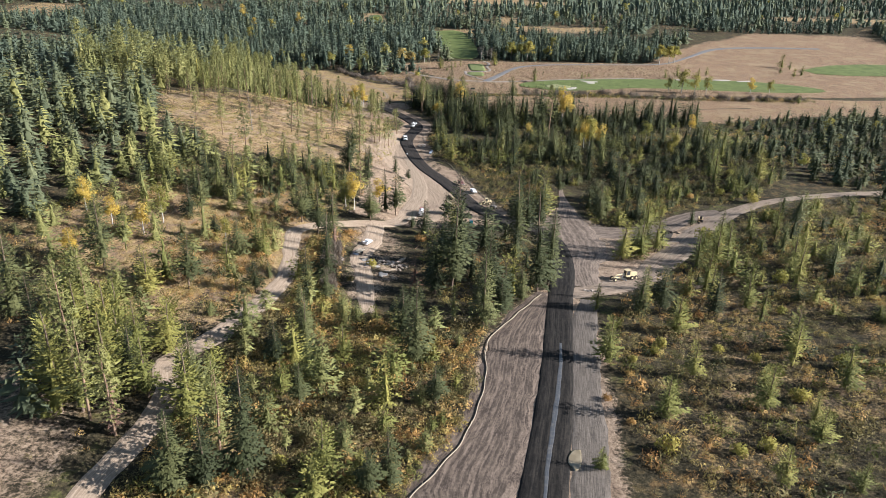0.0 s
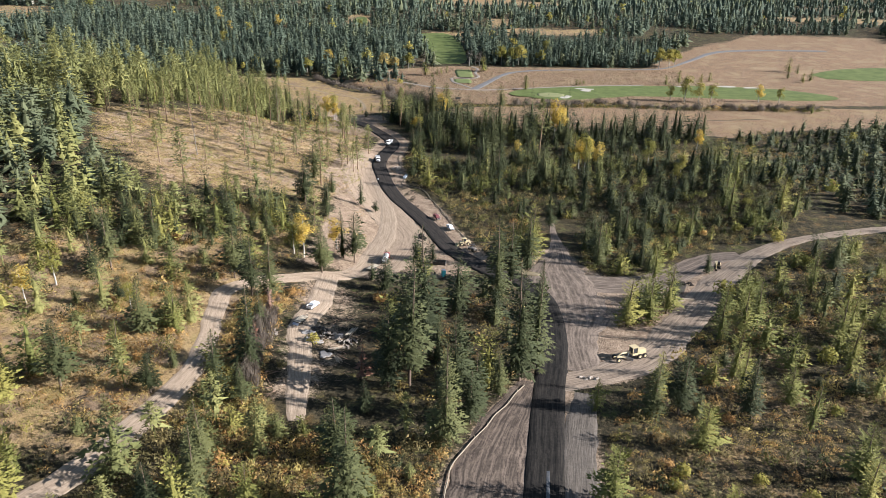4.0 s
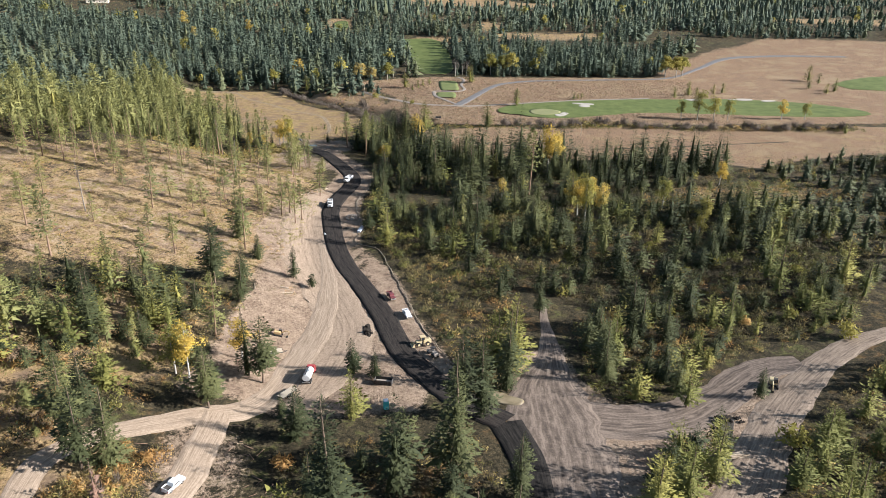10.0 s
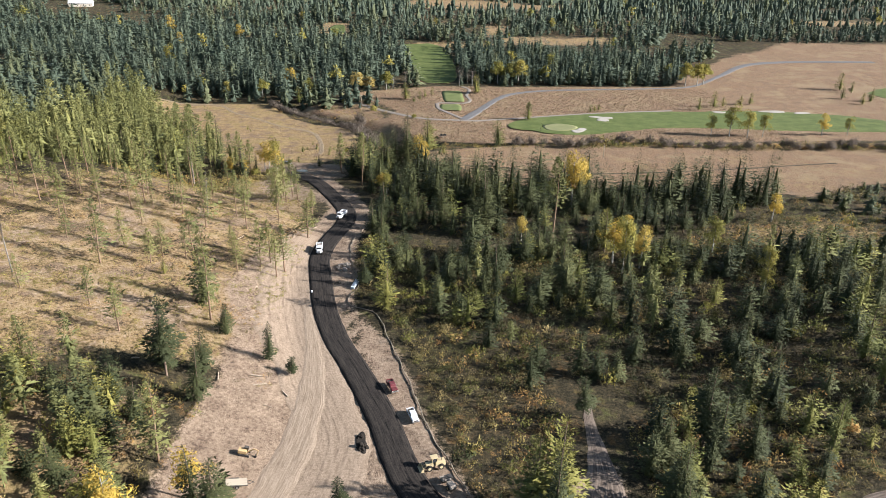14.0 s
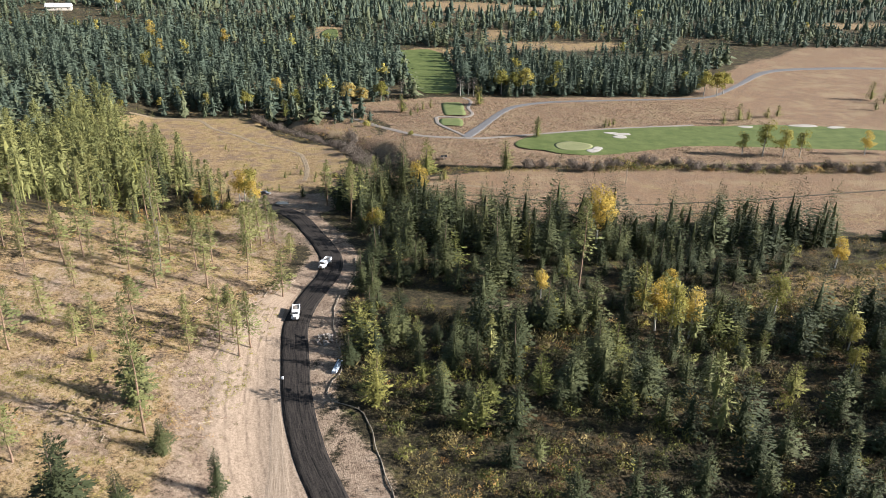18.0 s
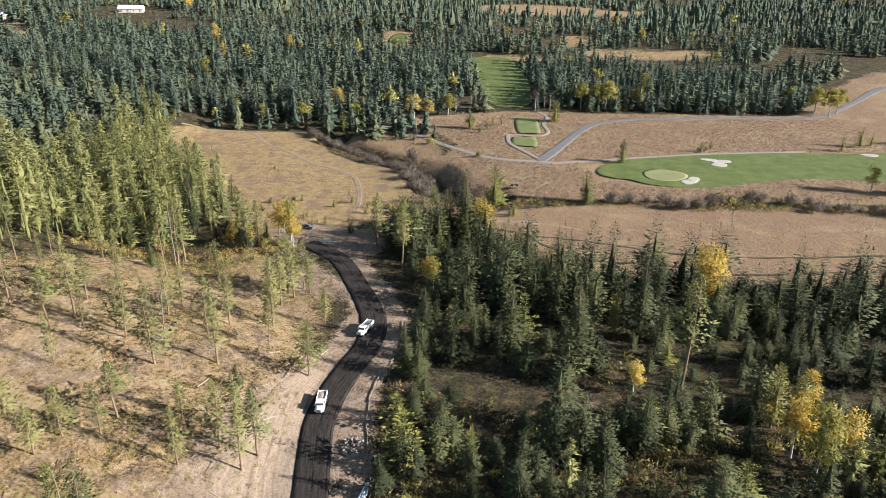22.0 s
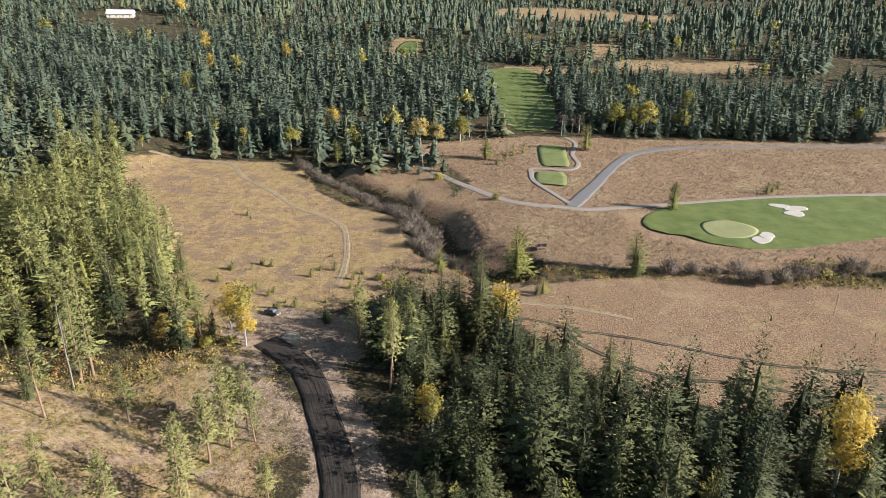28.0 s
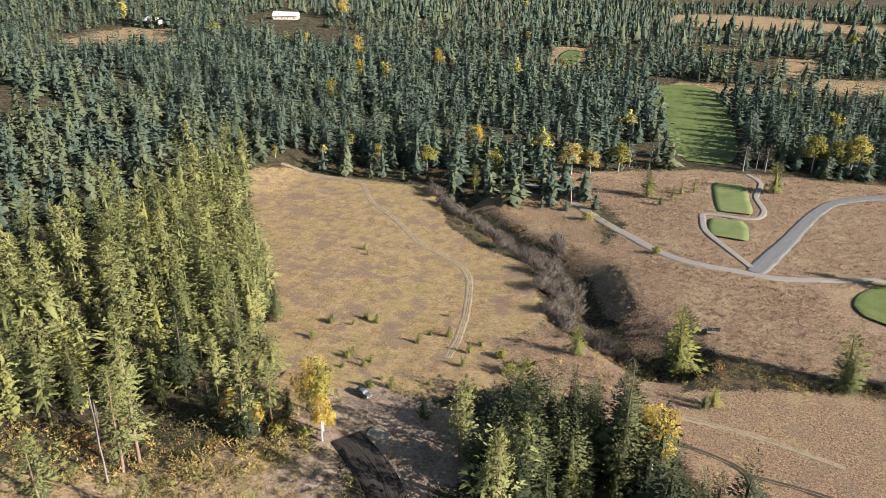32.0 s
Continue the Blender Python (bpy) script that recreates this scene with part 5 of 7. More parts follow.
def wood(poly, spacing, lo, hi, seed, mix, thin=0.0, lod=0, label="dense dark conifer forest", also=(), fir=None, clumps=0.0):
    """Fills an outline with firs, pines and young trees in the given shares."""
    X, Y = scatter(poly, spacing, seed, thin=thin, also=also)
    near = X < 60 + 0.62 * np.maximum(Y, 300)
    near &= (Y < 78) | (Y > 300) | (X < 45 + 0.62 * Y)
    if clumps:
        # trees gather in clumps with open ground between
        near &= np.sin(X / 8.5 + 1.6 * np.sin(Y / 13.0)) + np.sin(Y / 6.5 - X / 15.0) > -1.6 + clumps
    X, Y = X[near], Y[near]
    rng = np.random.RandomState(seed + 1)
    k = rng.choice(3, len(X), p=mix)
    H = rng.uniform(lo, hi, len(X)) * rng.choice((1.0, 1.15, 0.85, 0.7, 0.5), len(X)) * (1 + 0.16 * np.sin(X / 17.0 + 1.7 * np.sin(Y / 29.0)))
    if lod == 0:
        sets = ((MID_FIR, fir or M_FIR, "fir_wood"), (MID_PINE, M_PINE, "pine_wood"), (MID_YOUNG, M_YOUNG, "young_wood"))
    else:
        # far woods take the needles with haze in their colour
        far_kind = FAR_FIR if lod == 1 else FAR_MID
        sets = ((far_kind, fir or M_HAZE_SPRUCE, "spruce_wood"), (far_kind, M_HAZE_HILL, "olive_wood"), (FAR_LEAF, M_LIME, "leafy_wood"))
    for i, (tmpl, m, name) in enumerate(sets):
        s = k == i
        if s.any():
            grove(name, tmpl, X[s], Y[s], H[s], H[s] * np.interp(H[s], (6, 10, 16, 22, 30), (1.7, 1.6, 1.35, 1.15, 1.02)) * rng.uniform(0.8, 1.2, s.sum()), m, label, seed + 2 + i)


WEST_WOOD = [(-116, 474), (-100, 492), (-123, 520), (-143, 568), (-206, 648), (-218, 658), (-218, 355), (-190, 368), (-155, 400), (-138, 438)]
WEST_FARWOOD = [(-218, 658), (-235, 668), (-300, 690), (-330, 690), (-330, 120), (-218, 120)]
WEST_EDGE = [(-148, 402), (-176, 373), (-150, 313), (-113, 277), (-146, 180), (-150, 120), (-218, 120), (-218, 355)]
WEST_MIXED = [(-60, 298), (-118, 272), (-150, 180), (-130, 130), (-95, 138), (-64, 112), (-56, 160), (-57, 188), (-62, 210), (-52, 231), (-42, 262), (-46, 290)]
WEST_LOW = [(-57, 80), (-57, 140), (-48, 165), (-53, 190), (-57, 206), (-46, 226), (-40, 200), (-32, 165), (-12, 160), (4, 158), (3, 148), (2, 130), (-2, 110), (-10, 94), (-18, 80)]
MIDDLE = [(-14, 176), (4, 158), (18, 183), (25, 215), (20, 236), (8, 232), (-8, 234), (-20, 228), (-16, 205)]
LOWER_STAND = [(-20, 357), (-26, 396), (5, 391), (48, 399), (84, 403), (140, 395), (150, 330), (92, 292), (60, 300), (30, 300), (10, 330), (-8, 338)]
STAND = [(-26, 418), (-34, 456), (-42, 480), (-34, 506), (-16, 500), (0, 489), (14, 473), (41, 468), (73, 466), (112, 474), (150, 458), (112, 426), (84, 406), (60, 404), (30, 405), (6, 400), (-20, 402)]
EAST_SCRUB = [(33, 80), (36, 165), (52, 190), (72, 215), (92, 248), (120, 272), (160, 290), (240, 300), (240, 80)]
JUNCTION_NORTH = [(42, 268), (46.5, 255), (57, 249), (68, 256), (80, 266), (90, 276), (100, 279), (120, 290), (150, 330), (92, 294), (60, 302), (44, 292)]
ISLAND = [(46.4, 213), (54.5, 213.5), (60, 220), (66, 227), (69, 239), (62, 240), (54, 231)]
EAST_FAR = [(160, 300), (150, 330), (140, 395), (185, 425), (150, 458), (200, 484), (260, 500), (420, 515), (430, 300), (240, 295)]
BELT_WEST = [(-300, 690), (-235, 672), (-170, 676), (-128, 684), (-90, 712), (-42, 738), (-40, 790), (-52, 850), (-64, 900), (-80, 930), (-420, 930), (-480, 740)]
BELT_EAST = [(-2, 748), (60, 744), (150, 752), (205, 772), (215, 800), (190, 850), (120, 884), (10, 888), (2, 820)]

wood(WEST_WOOD, 6.8, 18, 28, 300, (0.25, 0.67, 0.08), fir=M_OLIVE)
wood(WEST_FARWOOD, 8.0, 15, 24, 305, (0.4, 0.6, 0.0), 0.0, 2)
wood(WEST_EDGE, 8.0, 14, 24, 310, (0.45, 0.55, 0.0), 0.0, 1, fir=M_OLIVE)
wood(WEST_MIXED, 7.6, 8, 17, 320, (0.40, 0.2, 0.40), 0.55, label="mixed young conifers with autumn shrubs", fir=M_OLIVE)
wood([(-62, 292), (-112, 270), (-122, 240), (-92, 232), (-72, 246), (-52, 262), (-50, 280)], 6.0, 8, 15, 325, (0.75, 0.1, 0.15), 0.25, label="dark young firs below the slope")
wood(WEST_LOW, 6.8, 6, 14, 330, (0.45, 0.15, 0.40), 0.42, label="scattered young conifers over brush", fir=M_OLIVE)
wood(MIDDLE, 8.5, 9, 18, 340, (0.80, 0.05, 0.15), 0.3, label="tall firs between the two roads")
wood([(-20, 357), (-26, 396), (5, 391), (48, 399), (84, 403), (140, 395), (150, 345), (100, 330), (40, 338), (0, 348)], 5.9, 9, 18, 350, (0.78, 0.08, 0.14), 0.2, label="shaded young conifer thicket", clumps=1.1)
wood([(0, 346), (40, 336), (100, 328), (150, 340), (150, 330), (92, 292), (60, 300), (30, 300), (10, 330)], 7.0, 9, 17, 352, (0.76, 0.04, 0.20), 0.3, label="shaded young conifer thicket", clumps=1.4)
wood([q for q in STAND if q[1] > 430] + [(112, 436), (70, 432), (30, 430), (-26, 432)], 6.6, 15, 25, 360, (1.0, 0.0, 0.0), 0.03, label="dark conifer stand beside the road")
wood([(-26, 418), (-29, 431), (30, 429), (70, 431), (112, 435), (130, 440), (112, 426), (84, 406), (60, 404), (30, 405), (6, 400), (-20, 402)], 6.4, 7, 15, 362, (0.9, 0.0, 0.10), 0.3, label="young firs along the edge of the stand")
wood([(58, 185), (72, 208), (92, 242), (120, 270), (160, 290), (215, 300), (215, 130), (110, 130), (96, 165)], 7.8, 5, 12.5, 370, (0.30, 0.05, 0.65), 0.42, label="scattered young conifers over scrub")
wood(JUNCTION_NORTH, 5.4, 6, 13, 380, (0.5, 0.05, 0.45), 0.25, label="young conifers beside the junction")
wood([(-46, 478), (-30, 470), (-16, 498), (-34, 510), (-50, 505)], 5.2, 10, 18, 365, (0.9, 0.05, 0.05), 0.1, label="dark firs in the shaded hollow")
wood(EAST_FAR, 7.0, 6, 15, 390, (0.6, 0.39, 0.01), 0.2, 1, label="scattered conifers on far scrubland", fir=M_FIR)
wood([q for q in BELT_WEST if q[1] < 780] + [(-41, 770), (-480, 770)], 7.2, 17, 26, 400, (0.86, 0.13, 0.01), 0.03, 1)
wood([(-480, 771), (-41, 771), (-52, 850), (-64, 900), (-80, 930), (-420, 930)], 7.6, 17, 26, 402, (0.86, 0.13, 0.01), 0.03, 2)
wood(BELT_EAST, 7.0, 17, 25, 410, (0.88, 0.11, 0.01), 0.03, 1)
OPEN = [p for p in OPEN if p is not JUNCTION]
wood(ISLAND, 4.2, 7, 13, 415, (0.6, 0.1, 0.3), 0.1, label="island of young firs inside the junction")
OPEN.append(JUNCTION)
wood([(-330, 120), (-66, 110), (-66, -160), (-330, -160)], 14.0, 9, 20, 416, (0.4, 0.6, 0.0), 0.1, 1)
wood([(-58, 78), (-16, 78), (-36, -160), (-66, -160)], 9.0, 7, 16, 417, (0.4, 0.6, 0.0), 0.2, 1)
wood([(34, 78), (240, 78), (240, -160), (0, -160)], 14.0, 6, 14, 418, (0.5, 0.5, 0.0), 0.2, 1, fir=M_FIR)
X, Y = scatter([p for p in SLOPE if p[1] > 375] + [(-140, 352), (-100, 372), (-60, 395)], 9.0, 420, thin=0.3, keep=6.0)
clump = np.sin(X / 13.0 + np.sin(Y / 19.0) * 2) + np.sin(Y / 11.0 - X / 23.0) + 0.022 * (-70 - X)
ok = (clump > -0.35) & ((X < -112) | (Y < 435))
X, Y = X[ok], Y[ok]
H = RS.uniform(13, 22, len(X))
for x, y, h in zip(X, Y, H):
    tree("pine_tree", PINES[int(x * y) % 5], x, y, h, 0.85 + 0.15 * math.sin(x * 3 + y), "slender pine on the thinned dry slope", "pine tree", "slope pines")
# distant woods with clearings
def far_wood(y0, y1, spacing, seed, lod, lo, hi, spread):
    rng = np.random.RandomState(seed)
    gx, gy = np.meshgrid(np.arange(-spread, spread, spacing), np.arange(y0, y1, spacing))
    X = gx.ravel() + rng.uniform(-0.48, 0.48, gx.size) * spacing
    Y = gy.ravel() + rng.uniform(-0.48, 0.48, gx.size) * spacing
    wedge = (X < 30 + 0.62 * Y) & (X > -30 - 1.12 * (Y - 330) - 140)
    n1 = np.sin(X / 95.0 + 2.0 * np.sin(Y / 160.0)) + np.cos(Y / 75.0 + 1.3 * np.sin(X / 120.0)) + 0.8 * np.sin(X / 37.0 + Y / 51.0) + 0.5 * np.sin(X / 19.0 - Y / 23.0)
    gap = 0.95 + 0.45 * sst(200, -100, X)
    ok = wedge & (n1 < gap)
    X, Y = X[ok], Y[ok]
    ok = free(X, Y, 3.0, (BELT_WEST, BELT_EAST, EAST_FAR, WEST_WOOD, HOUSE_YARD, OPEN_EAST, LAKE_SHORE, *FAR_FIELDS))
    X, Y = X[ok], Y[ok]
    k = rng.choice(3, len(X), p=(0.70, 0.292, 0.008))
    H = rng.uniform(lo, hi, len(X)) * rng.choice((1.0, 1.2, 0.8, 0.6, 0.45), len(X)) * (1 + 0.22 * np.sin(X / 41.0 + 2 * np.sin(Y / 67.0)))
    for i, (tmpl, m, name) in enumerate(((FAR_MID if lod == 1 else FAR_LOW, M_HAZE_SPRUCE, "spruce_wood"), (FAR_MID if lod == 1 else FAR_LOW, M_HAZE_HILL, "olive_wood"), (FAR_LEAF, M_LIME, "leafy_wood"))):
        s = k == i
        grove(name, tmpl, X[s], Y[s], H[s], H[s] * rng.uniform(1.0, 1.5, s.sum()) * (1 + 0.25 * (lod == 2)), m, "distant conifer forest, needles tinted for haze", seed + 3 + i)


HOUSE_YARD = [(-520, 1010), (-470, 990), (-420, 1020), (-420, 1070), (-500, 1080)]
OPEN_EAST = [(225, 800), (270, 872), (400, 905), (600, 930), (900, 950), (900, 600), (430, 600), (300, 640), (215, 740)]
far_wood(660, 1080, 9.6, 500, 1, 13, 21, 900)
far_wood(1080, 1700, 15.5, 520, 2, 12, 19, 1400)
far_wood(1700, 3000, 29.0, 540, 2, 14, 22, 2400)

# ---- brush, shrubs and weeds ----


TALL_BRUSH = [leaf_cloud(280 + s, [(math.cos(k * 2.4 + s) * 0.45 * (k > 0), math.sin(k * 2.4 + s) * 0.45 * (k > 0), 0.32 + 0.13 * (k % 4), 0.30) for k in range(6)], 20, 0.085) for s in range(4)]


def brush(poly, spacing, lo, hi, seed, mix, thin=0.25, also=(), label="low autumn brush in olive and rust", kinds=MID_BRUSH, first=M_BRUSH):
    X, Y = scatter(poly, spacing, seed, margin=0.3, thin=thin, also=also, keep=0.0)
    seen = X < 30 + 0.6 * Y
    X, Y = X[seen], Y[seen]
    rng = np.random.RandomState(seed + 9)
    patch = 0.5 + 0.25 * np.sin(X / 9.0 + 2 * np.sin(Y / 13.0)) + 0.25 * np.sin(Y / 7.0 - X / 17.0) + rng.normal(size=len(X)) * 0.22
    order = np.argsort(np.argsort(patch)) / max(1, len(X))
    S = rng.uniform(lo, hi, len(X)) * rng.choice((0.6, 0.8, 1.0, 1.3), len(X))
    edge = 0.0
    for share, (m, name, lab) in zip(mix, ((first, "low_brush", label), (M_RUST, "rust_brush", "rust red autumn brush"), (M_GOLD, "gold_brush", "golden yellow autumn brush"), (M_YOUNG, "green_brush", "green undergrowth"))):
        s = (order >= edge) & (order < edge + share)
        edge += share
        if s.any():
            grove(name, kinds, X[s], Y[s], S[s] * rng.uniform(0.75, 1.35, s.sum()), S[s] * rng.uniform(0.8, 1.3, s.sum()), m, lab, seed + 20, "brush", 0.05, (0, 0, 0.0))


brush(WEST_MIXED, 2.2, 0.7, 1.9, 600, (0.34, 0.30, 0.24, 0.12))
brush(WEST_LOW, 1.5, 1.0, 2.4, 620, (0.42, 0.20, 0.26, 0.12), 0.04, kinds=NEAR_BRUSH)
brush(MIDDLE, 2.0, 0.7, 1.8, 640, (0.4, 0.1, 0.35, 0.15), 0.2)
brush(LOWER_STAND, 2.2, 0.9, 2.3, 660, (0.80, 0.06, 0.02, 0.12), 0.15, label="undergrowth of the young stand, shade put into its colour", first=M_SHADE)
brush(JUNCTION_NORTH, 2.0, 1.0, 2.4, 680, (0.45, 0.15, 0.18, 0.22), 0.15)
brush(EAST_SCRUB, 1.75, 0.5, 1.5, 700, (0.50, 0.23, 0.21, 0.06), 0.12)
brush(EAST_SCRUB, 5.0, 1.6, 3.0, 710, (0.48, 0.26, 0.22, 0.04), 0.3, kinds=NEAR_BRUSH)
brush(EAST_FAR, 6.5, 1.2, 3.0, 720, (0.55, 0.12, 0.08, 0.25))
brush(STAND, 3.4, 1.0, 2.2, 740, (0.82, 0.05, 0.03, 0.10), label="undergrowth at the foot of firs, shade put into its colour", first=M_SHADE)
brush(GLADE_EAST, 3.0, 0.8, 1.8, 750, (0.5, 0.35, 0.1, 0.05))
brush(WEST_BANK, 4.0, 0.5, 1.2, 760, (0.6, 0.3, 0.05, 0.05), 0.5)
EAST_STRIP = [(14, 263), (24, 256), (29, 275), (36, 300), (30, 304), (10, 334), (-8, 341), (-19, 356), (-26, 396), (-30, 394), (-23, 352), (-12, 340), (0, 309), (6, 292)]
OPEN.remove(JUNCTION), OPEN.remove(CLEARING)
brush(ISLAND, 2.0, 1.2, 2.6, 763, (0.5, 0.2, 0.1, 0.2), 0.05)
brush([(-50, 214), (-46, 223), (-39.5, 228), (-38.5, 214), (-42, 206)], 1.5, 0.8, 1.8, 764, (0.15, 0.70, 0.15, 0.0), 0.05)
OPEN += [JUNCTION, CLEARING]
brush([(-90, 165), (-58, 150), (-53, 165), (-57, 188), (-62, 212), (-54, 231), (-70, 240), (-90, 215)], 1.6, 0.8, 1.8, 768, (0.22, 0.48, 0.30, 0.0), 0.1)
brush([(-52, 162), (-38, 164), (-38, 205), (-47, 225), (-56, 208), (-52, 190)], 1.7, 0.8, 1.9, 769, (0.22, 0.38, 0.40, 0.0), 0.15)
brush(EAST_STRIP, 1.9, 0.8, 2.2, 765, (0.70, 0.12, 0.08, 0.10), 0.1)
GAP_EAST = [(60, 402), (84, 404), (112, 426), (150, 458), (185, 425), (140, 395), (84, 392)]
brush(GAP_EAST, 3.0, 0.9, 2.2, 767, (0.5, 0.25, 0.1, 0.15), 0.2)
# tall leafy thickets among the young conifers
for poly, sp, sd, th in ((LOWER_STAND, 4.2, 850, 0.25), (EAST_FAR, 8.0, 855, 0.3), (EAST_SCRUB, 8.0, 860, 0.4), (WEST_MIXED, 7.2, 865, 0.5), (WEST_LOW, 7.0, 870, 0.5), (EAST_STRIP, 6.5, 875, 0.3), (GAP_EAST, 7.0, 880, 0.3), (STAND, 9.0, 885, 0.4)):
    X, Y = scatter(poly, sp, sd, thin=th, keep=2.5)
    X, Y = X[X < 30 + 0.6 * Y], Y[X < 30 + 0.6 * Y]
    k = RS.rand(len(X))
    S = RS.uniform(2.0, 4.6, len(X))
    for s, m, nm, lb in ((k < 0.26, M_YOUNG, "alder_thicket", "green leafy thicket among conifers"), ((k >= 0.26) & (k < 0.66), M_FIR, "alder_thicket", "dark green leafy thicket"), ((k >= 0.66) & (k < 0.93), M_BRUSH, "alder_thicket", "olive brown leafy thicket"), (k >= 0.93, M_LIME, "alder_thicket", "yellow green leafy thicket")):
        if s.any():
            grove(nm, TALL_BRUSH, X[s], Y[s], S[s], S[s] * RS.uniform(0.6, 0.95, s.sum()), m, lb, sd + 1, "thicket", 0.1, (0, 0, 0.3))
WEST_FOOT = [(-84, 484), (-79, 474), (-88, 458), (-100, 446), (-140, 436), (-126, 462), (-98, 490)]
brush(WEST_FOOT, 2.1, 1.0, 2.8, 770, (0.20, 0.15, 0.53, 0.12), 0.1)
CREEK_SIDE = [(-140, 668), (-125, 668), (-86, 628), (-56, 606), (-42, 580), (-30, 556), (14, 546), (60, 554), (130, 560), (130, 553), (40, 546), (-13, 528), (-16, 508), (-30, 506), (-48, 516), (-58, 536), (-50, 552), (-64, 594), (-88, 606), (-112, 624)]
OPEN_SAVED = OPEN
OPEN = []
brush(CREEK_SIDE, 3.2, 0.9, 2.0, 780, (0.55, 0.10, 0.20, 0.15), 0.25)
brush([(-28, 552), (14, 544), (60, 550), (130, 557), (170, 562), (170, 557), (130, 551), (60, 544), (14, 538), (-26, 545)], 1.8, 0.6, 1.5, 785, (0.35, 0.05, 0.50, 0.10), 0.1, label="golden grass and brush along the creek")
brush([(70, 540), (110, 550), (150, 544), (190, 550), (260, 556), (260, 568), (190, 564), (150, 557), (110, 566), (85, 566), (68, 552)], 2.7, 1.6, 3.4, 789, (0.45, 0.06, 0.14, 0.35), 0.15, label="dense hedge of olive brush along fairway")
brush([(-104, 664), (-60, 676), (-46, 640), (-52, 606), (-66, 614), (-88, 632)], 2.6, 0.6, 1.6, 787, (0.7, 0.15, 0.10, 0.05), 0.2)
X, Y = scatter(SLOPE, 3.0, 795, thin=0.3, keep=0.0)
ok = np.sin(X / 15.0 + 1.5 * np.sin(Y / 21.0)) + np.cos(Y / 12.0 - X / 30.0) > -0.3
X, Y = X[ok], Y[ok]
grove("slope_grass", MID_BRUSH, X, Y, RS.uniform(0.25, 0.6, len(X)), RS.uniform(1.0, 2.6, len(X)), M_LIME, "yellow green grass clumps on slope", 796, "grass", 0.05, (0, 0, 0.0))
t = np.arange(5) * 2 * np.pi / 5
LOG = np.array([[(x, 0.035 * np.cos(a), 0.05 + 0.035 * np.sin(a)) for x, a in q] for k in range(5) for q in (((-0.5, t[k]), (0.5, t[k]), (0.5, t[(k + 1) % 5])), ((-0.5, t[k]), (0.5, t[(k + 1) % 5]), (-0.5, t[(k + 1) % 5])))])
X, Y = scatter(SLOPE + [(-34, 300)], 5.0, 797, thin=0.35, keep=0.0)
L = RS.uniform(0.6, 2.6, len(X))
grove("slash_logs", [LOG], X, Y, L, L, M_BARK_PINE, "cut branches and logs on thinned slope", 798, "slash", 0.02, (0, 0, -0.3))
X, Y = scatter([(-48, 232), (-26, 238), (-18, 215), (-18, 180), (-26, 166), (-38, 168), (-42, 205)], 2.4, 799, thin=0.3, keep=0.0)
L = RS.uniform(0.8, 3.0, len(X))
grove("slash_logs", [LOG], X, Y, L, L, M_BARK_PINE, "broken branches and poles in clearing", 798, "slash", 0.02, (0, 0, -0.3))
for m, nm, lb, sd, turn in ((M_BRUSH, "low_brush", "olive brown brush patch on slope", 841, 0.0), (M_RUST, "rust_brush", "rust brown brush patch on slope", 842, 2.2), (M_LIME, "slope_grass", "olive yellow grass patch on slope", 843, 4.1)):
    X, Y = scatter(SLOPE, 1.7, sd, thin=0.2, keep=0.0)
    ok = np.sin(X / 6.1 + 1.9 * np.sin(Y / 9.0 + turn) + turn) + np.sin(Y / 5.3 - X / 14.0 + 2 * turn) + 0.3 * RS.normal(size=len(X)) > (1.05, 1.55, 0.95)[sd - 841]
    X, Y = X[ok], Y[ok]
    grove(nm, MID_BRUSH, X, Y, RS.uniform(0.25, 0.8, len(X)), RS.uniform(0.7, 1.6, len(X)), m, lb, sd, "brush", 0.05, (0, 0, 0.0))
X, Y = scatter(SLOPE, 3.0, 790, thin=0.45, keep=0.0)
grove("slope_brush", MID_BRUSH, X, Y, RS.uniform(0.3, 0.8, len(X)), RS.uniform(0.5, 1.3, len(X)), M_BRUSH, "low dry brush on thinned slope", 791, "brush", 0.05, (0, 0, 0.0))
TURF = [curve(l, 4.0) for l in (FAIRWAY, TEE_NEAR, TEE_FAR, CART_PATH, CART_ROAD, TEE_PATH, TRAIL_WEST, TRAIL_EAST, TRAIL_NORTH)]


def off_strips(X, Y):
    """Which places lie beside the mown turf, paths and trails."""
    ok = np.ones(len(X), bool)
    for c in TURF:
        for k in range(len(c) - 1):
            ok &= to_line(X, Y, c[k:k + 2]) > 0.5 * (c[k, 2] + c[k + 1, 2]) + 0.7
    return ok


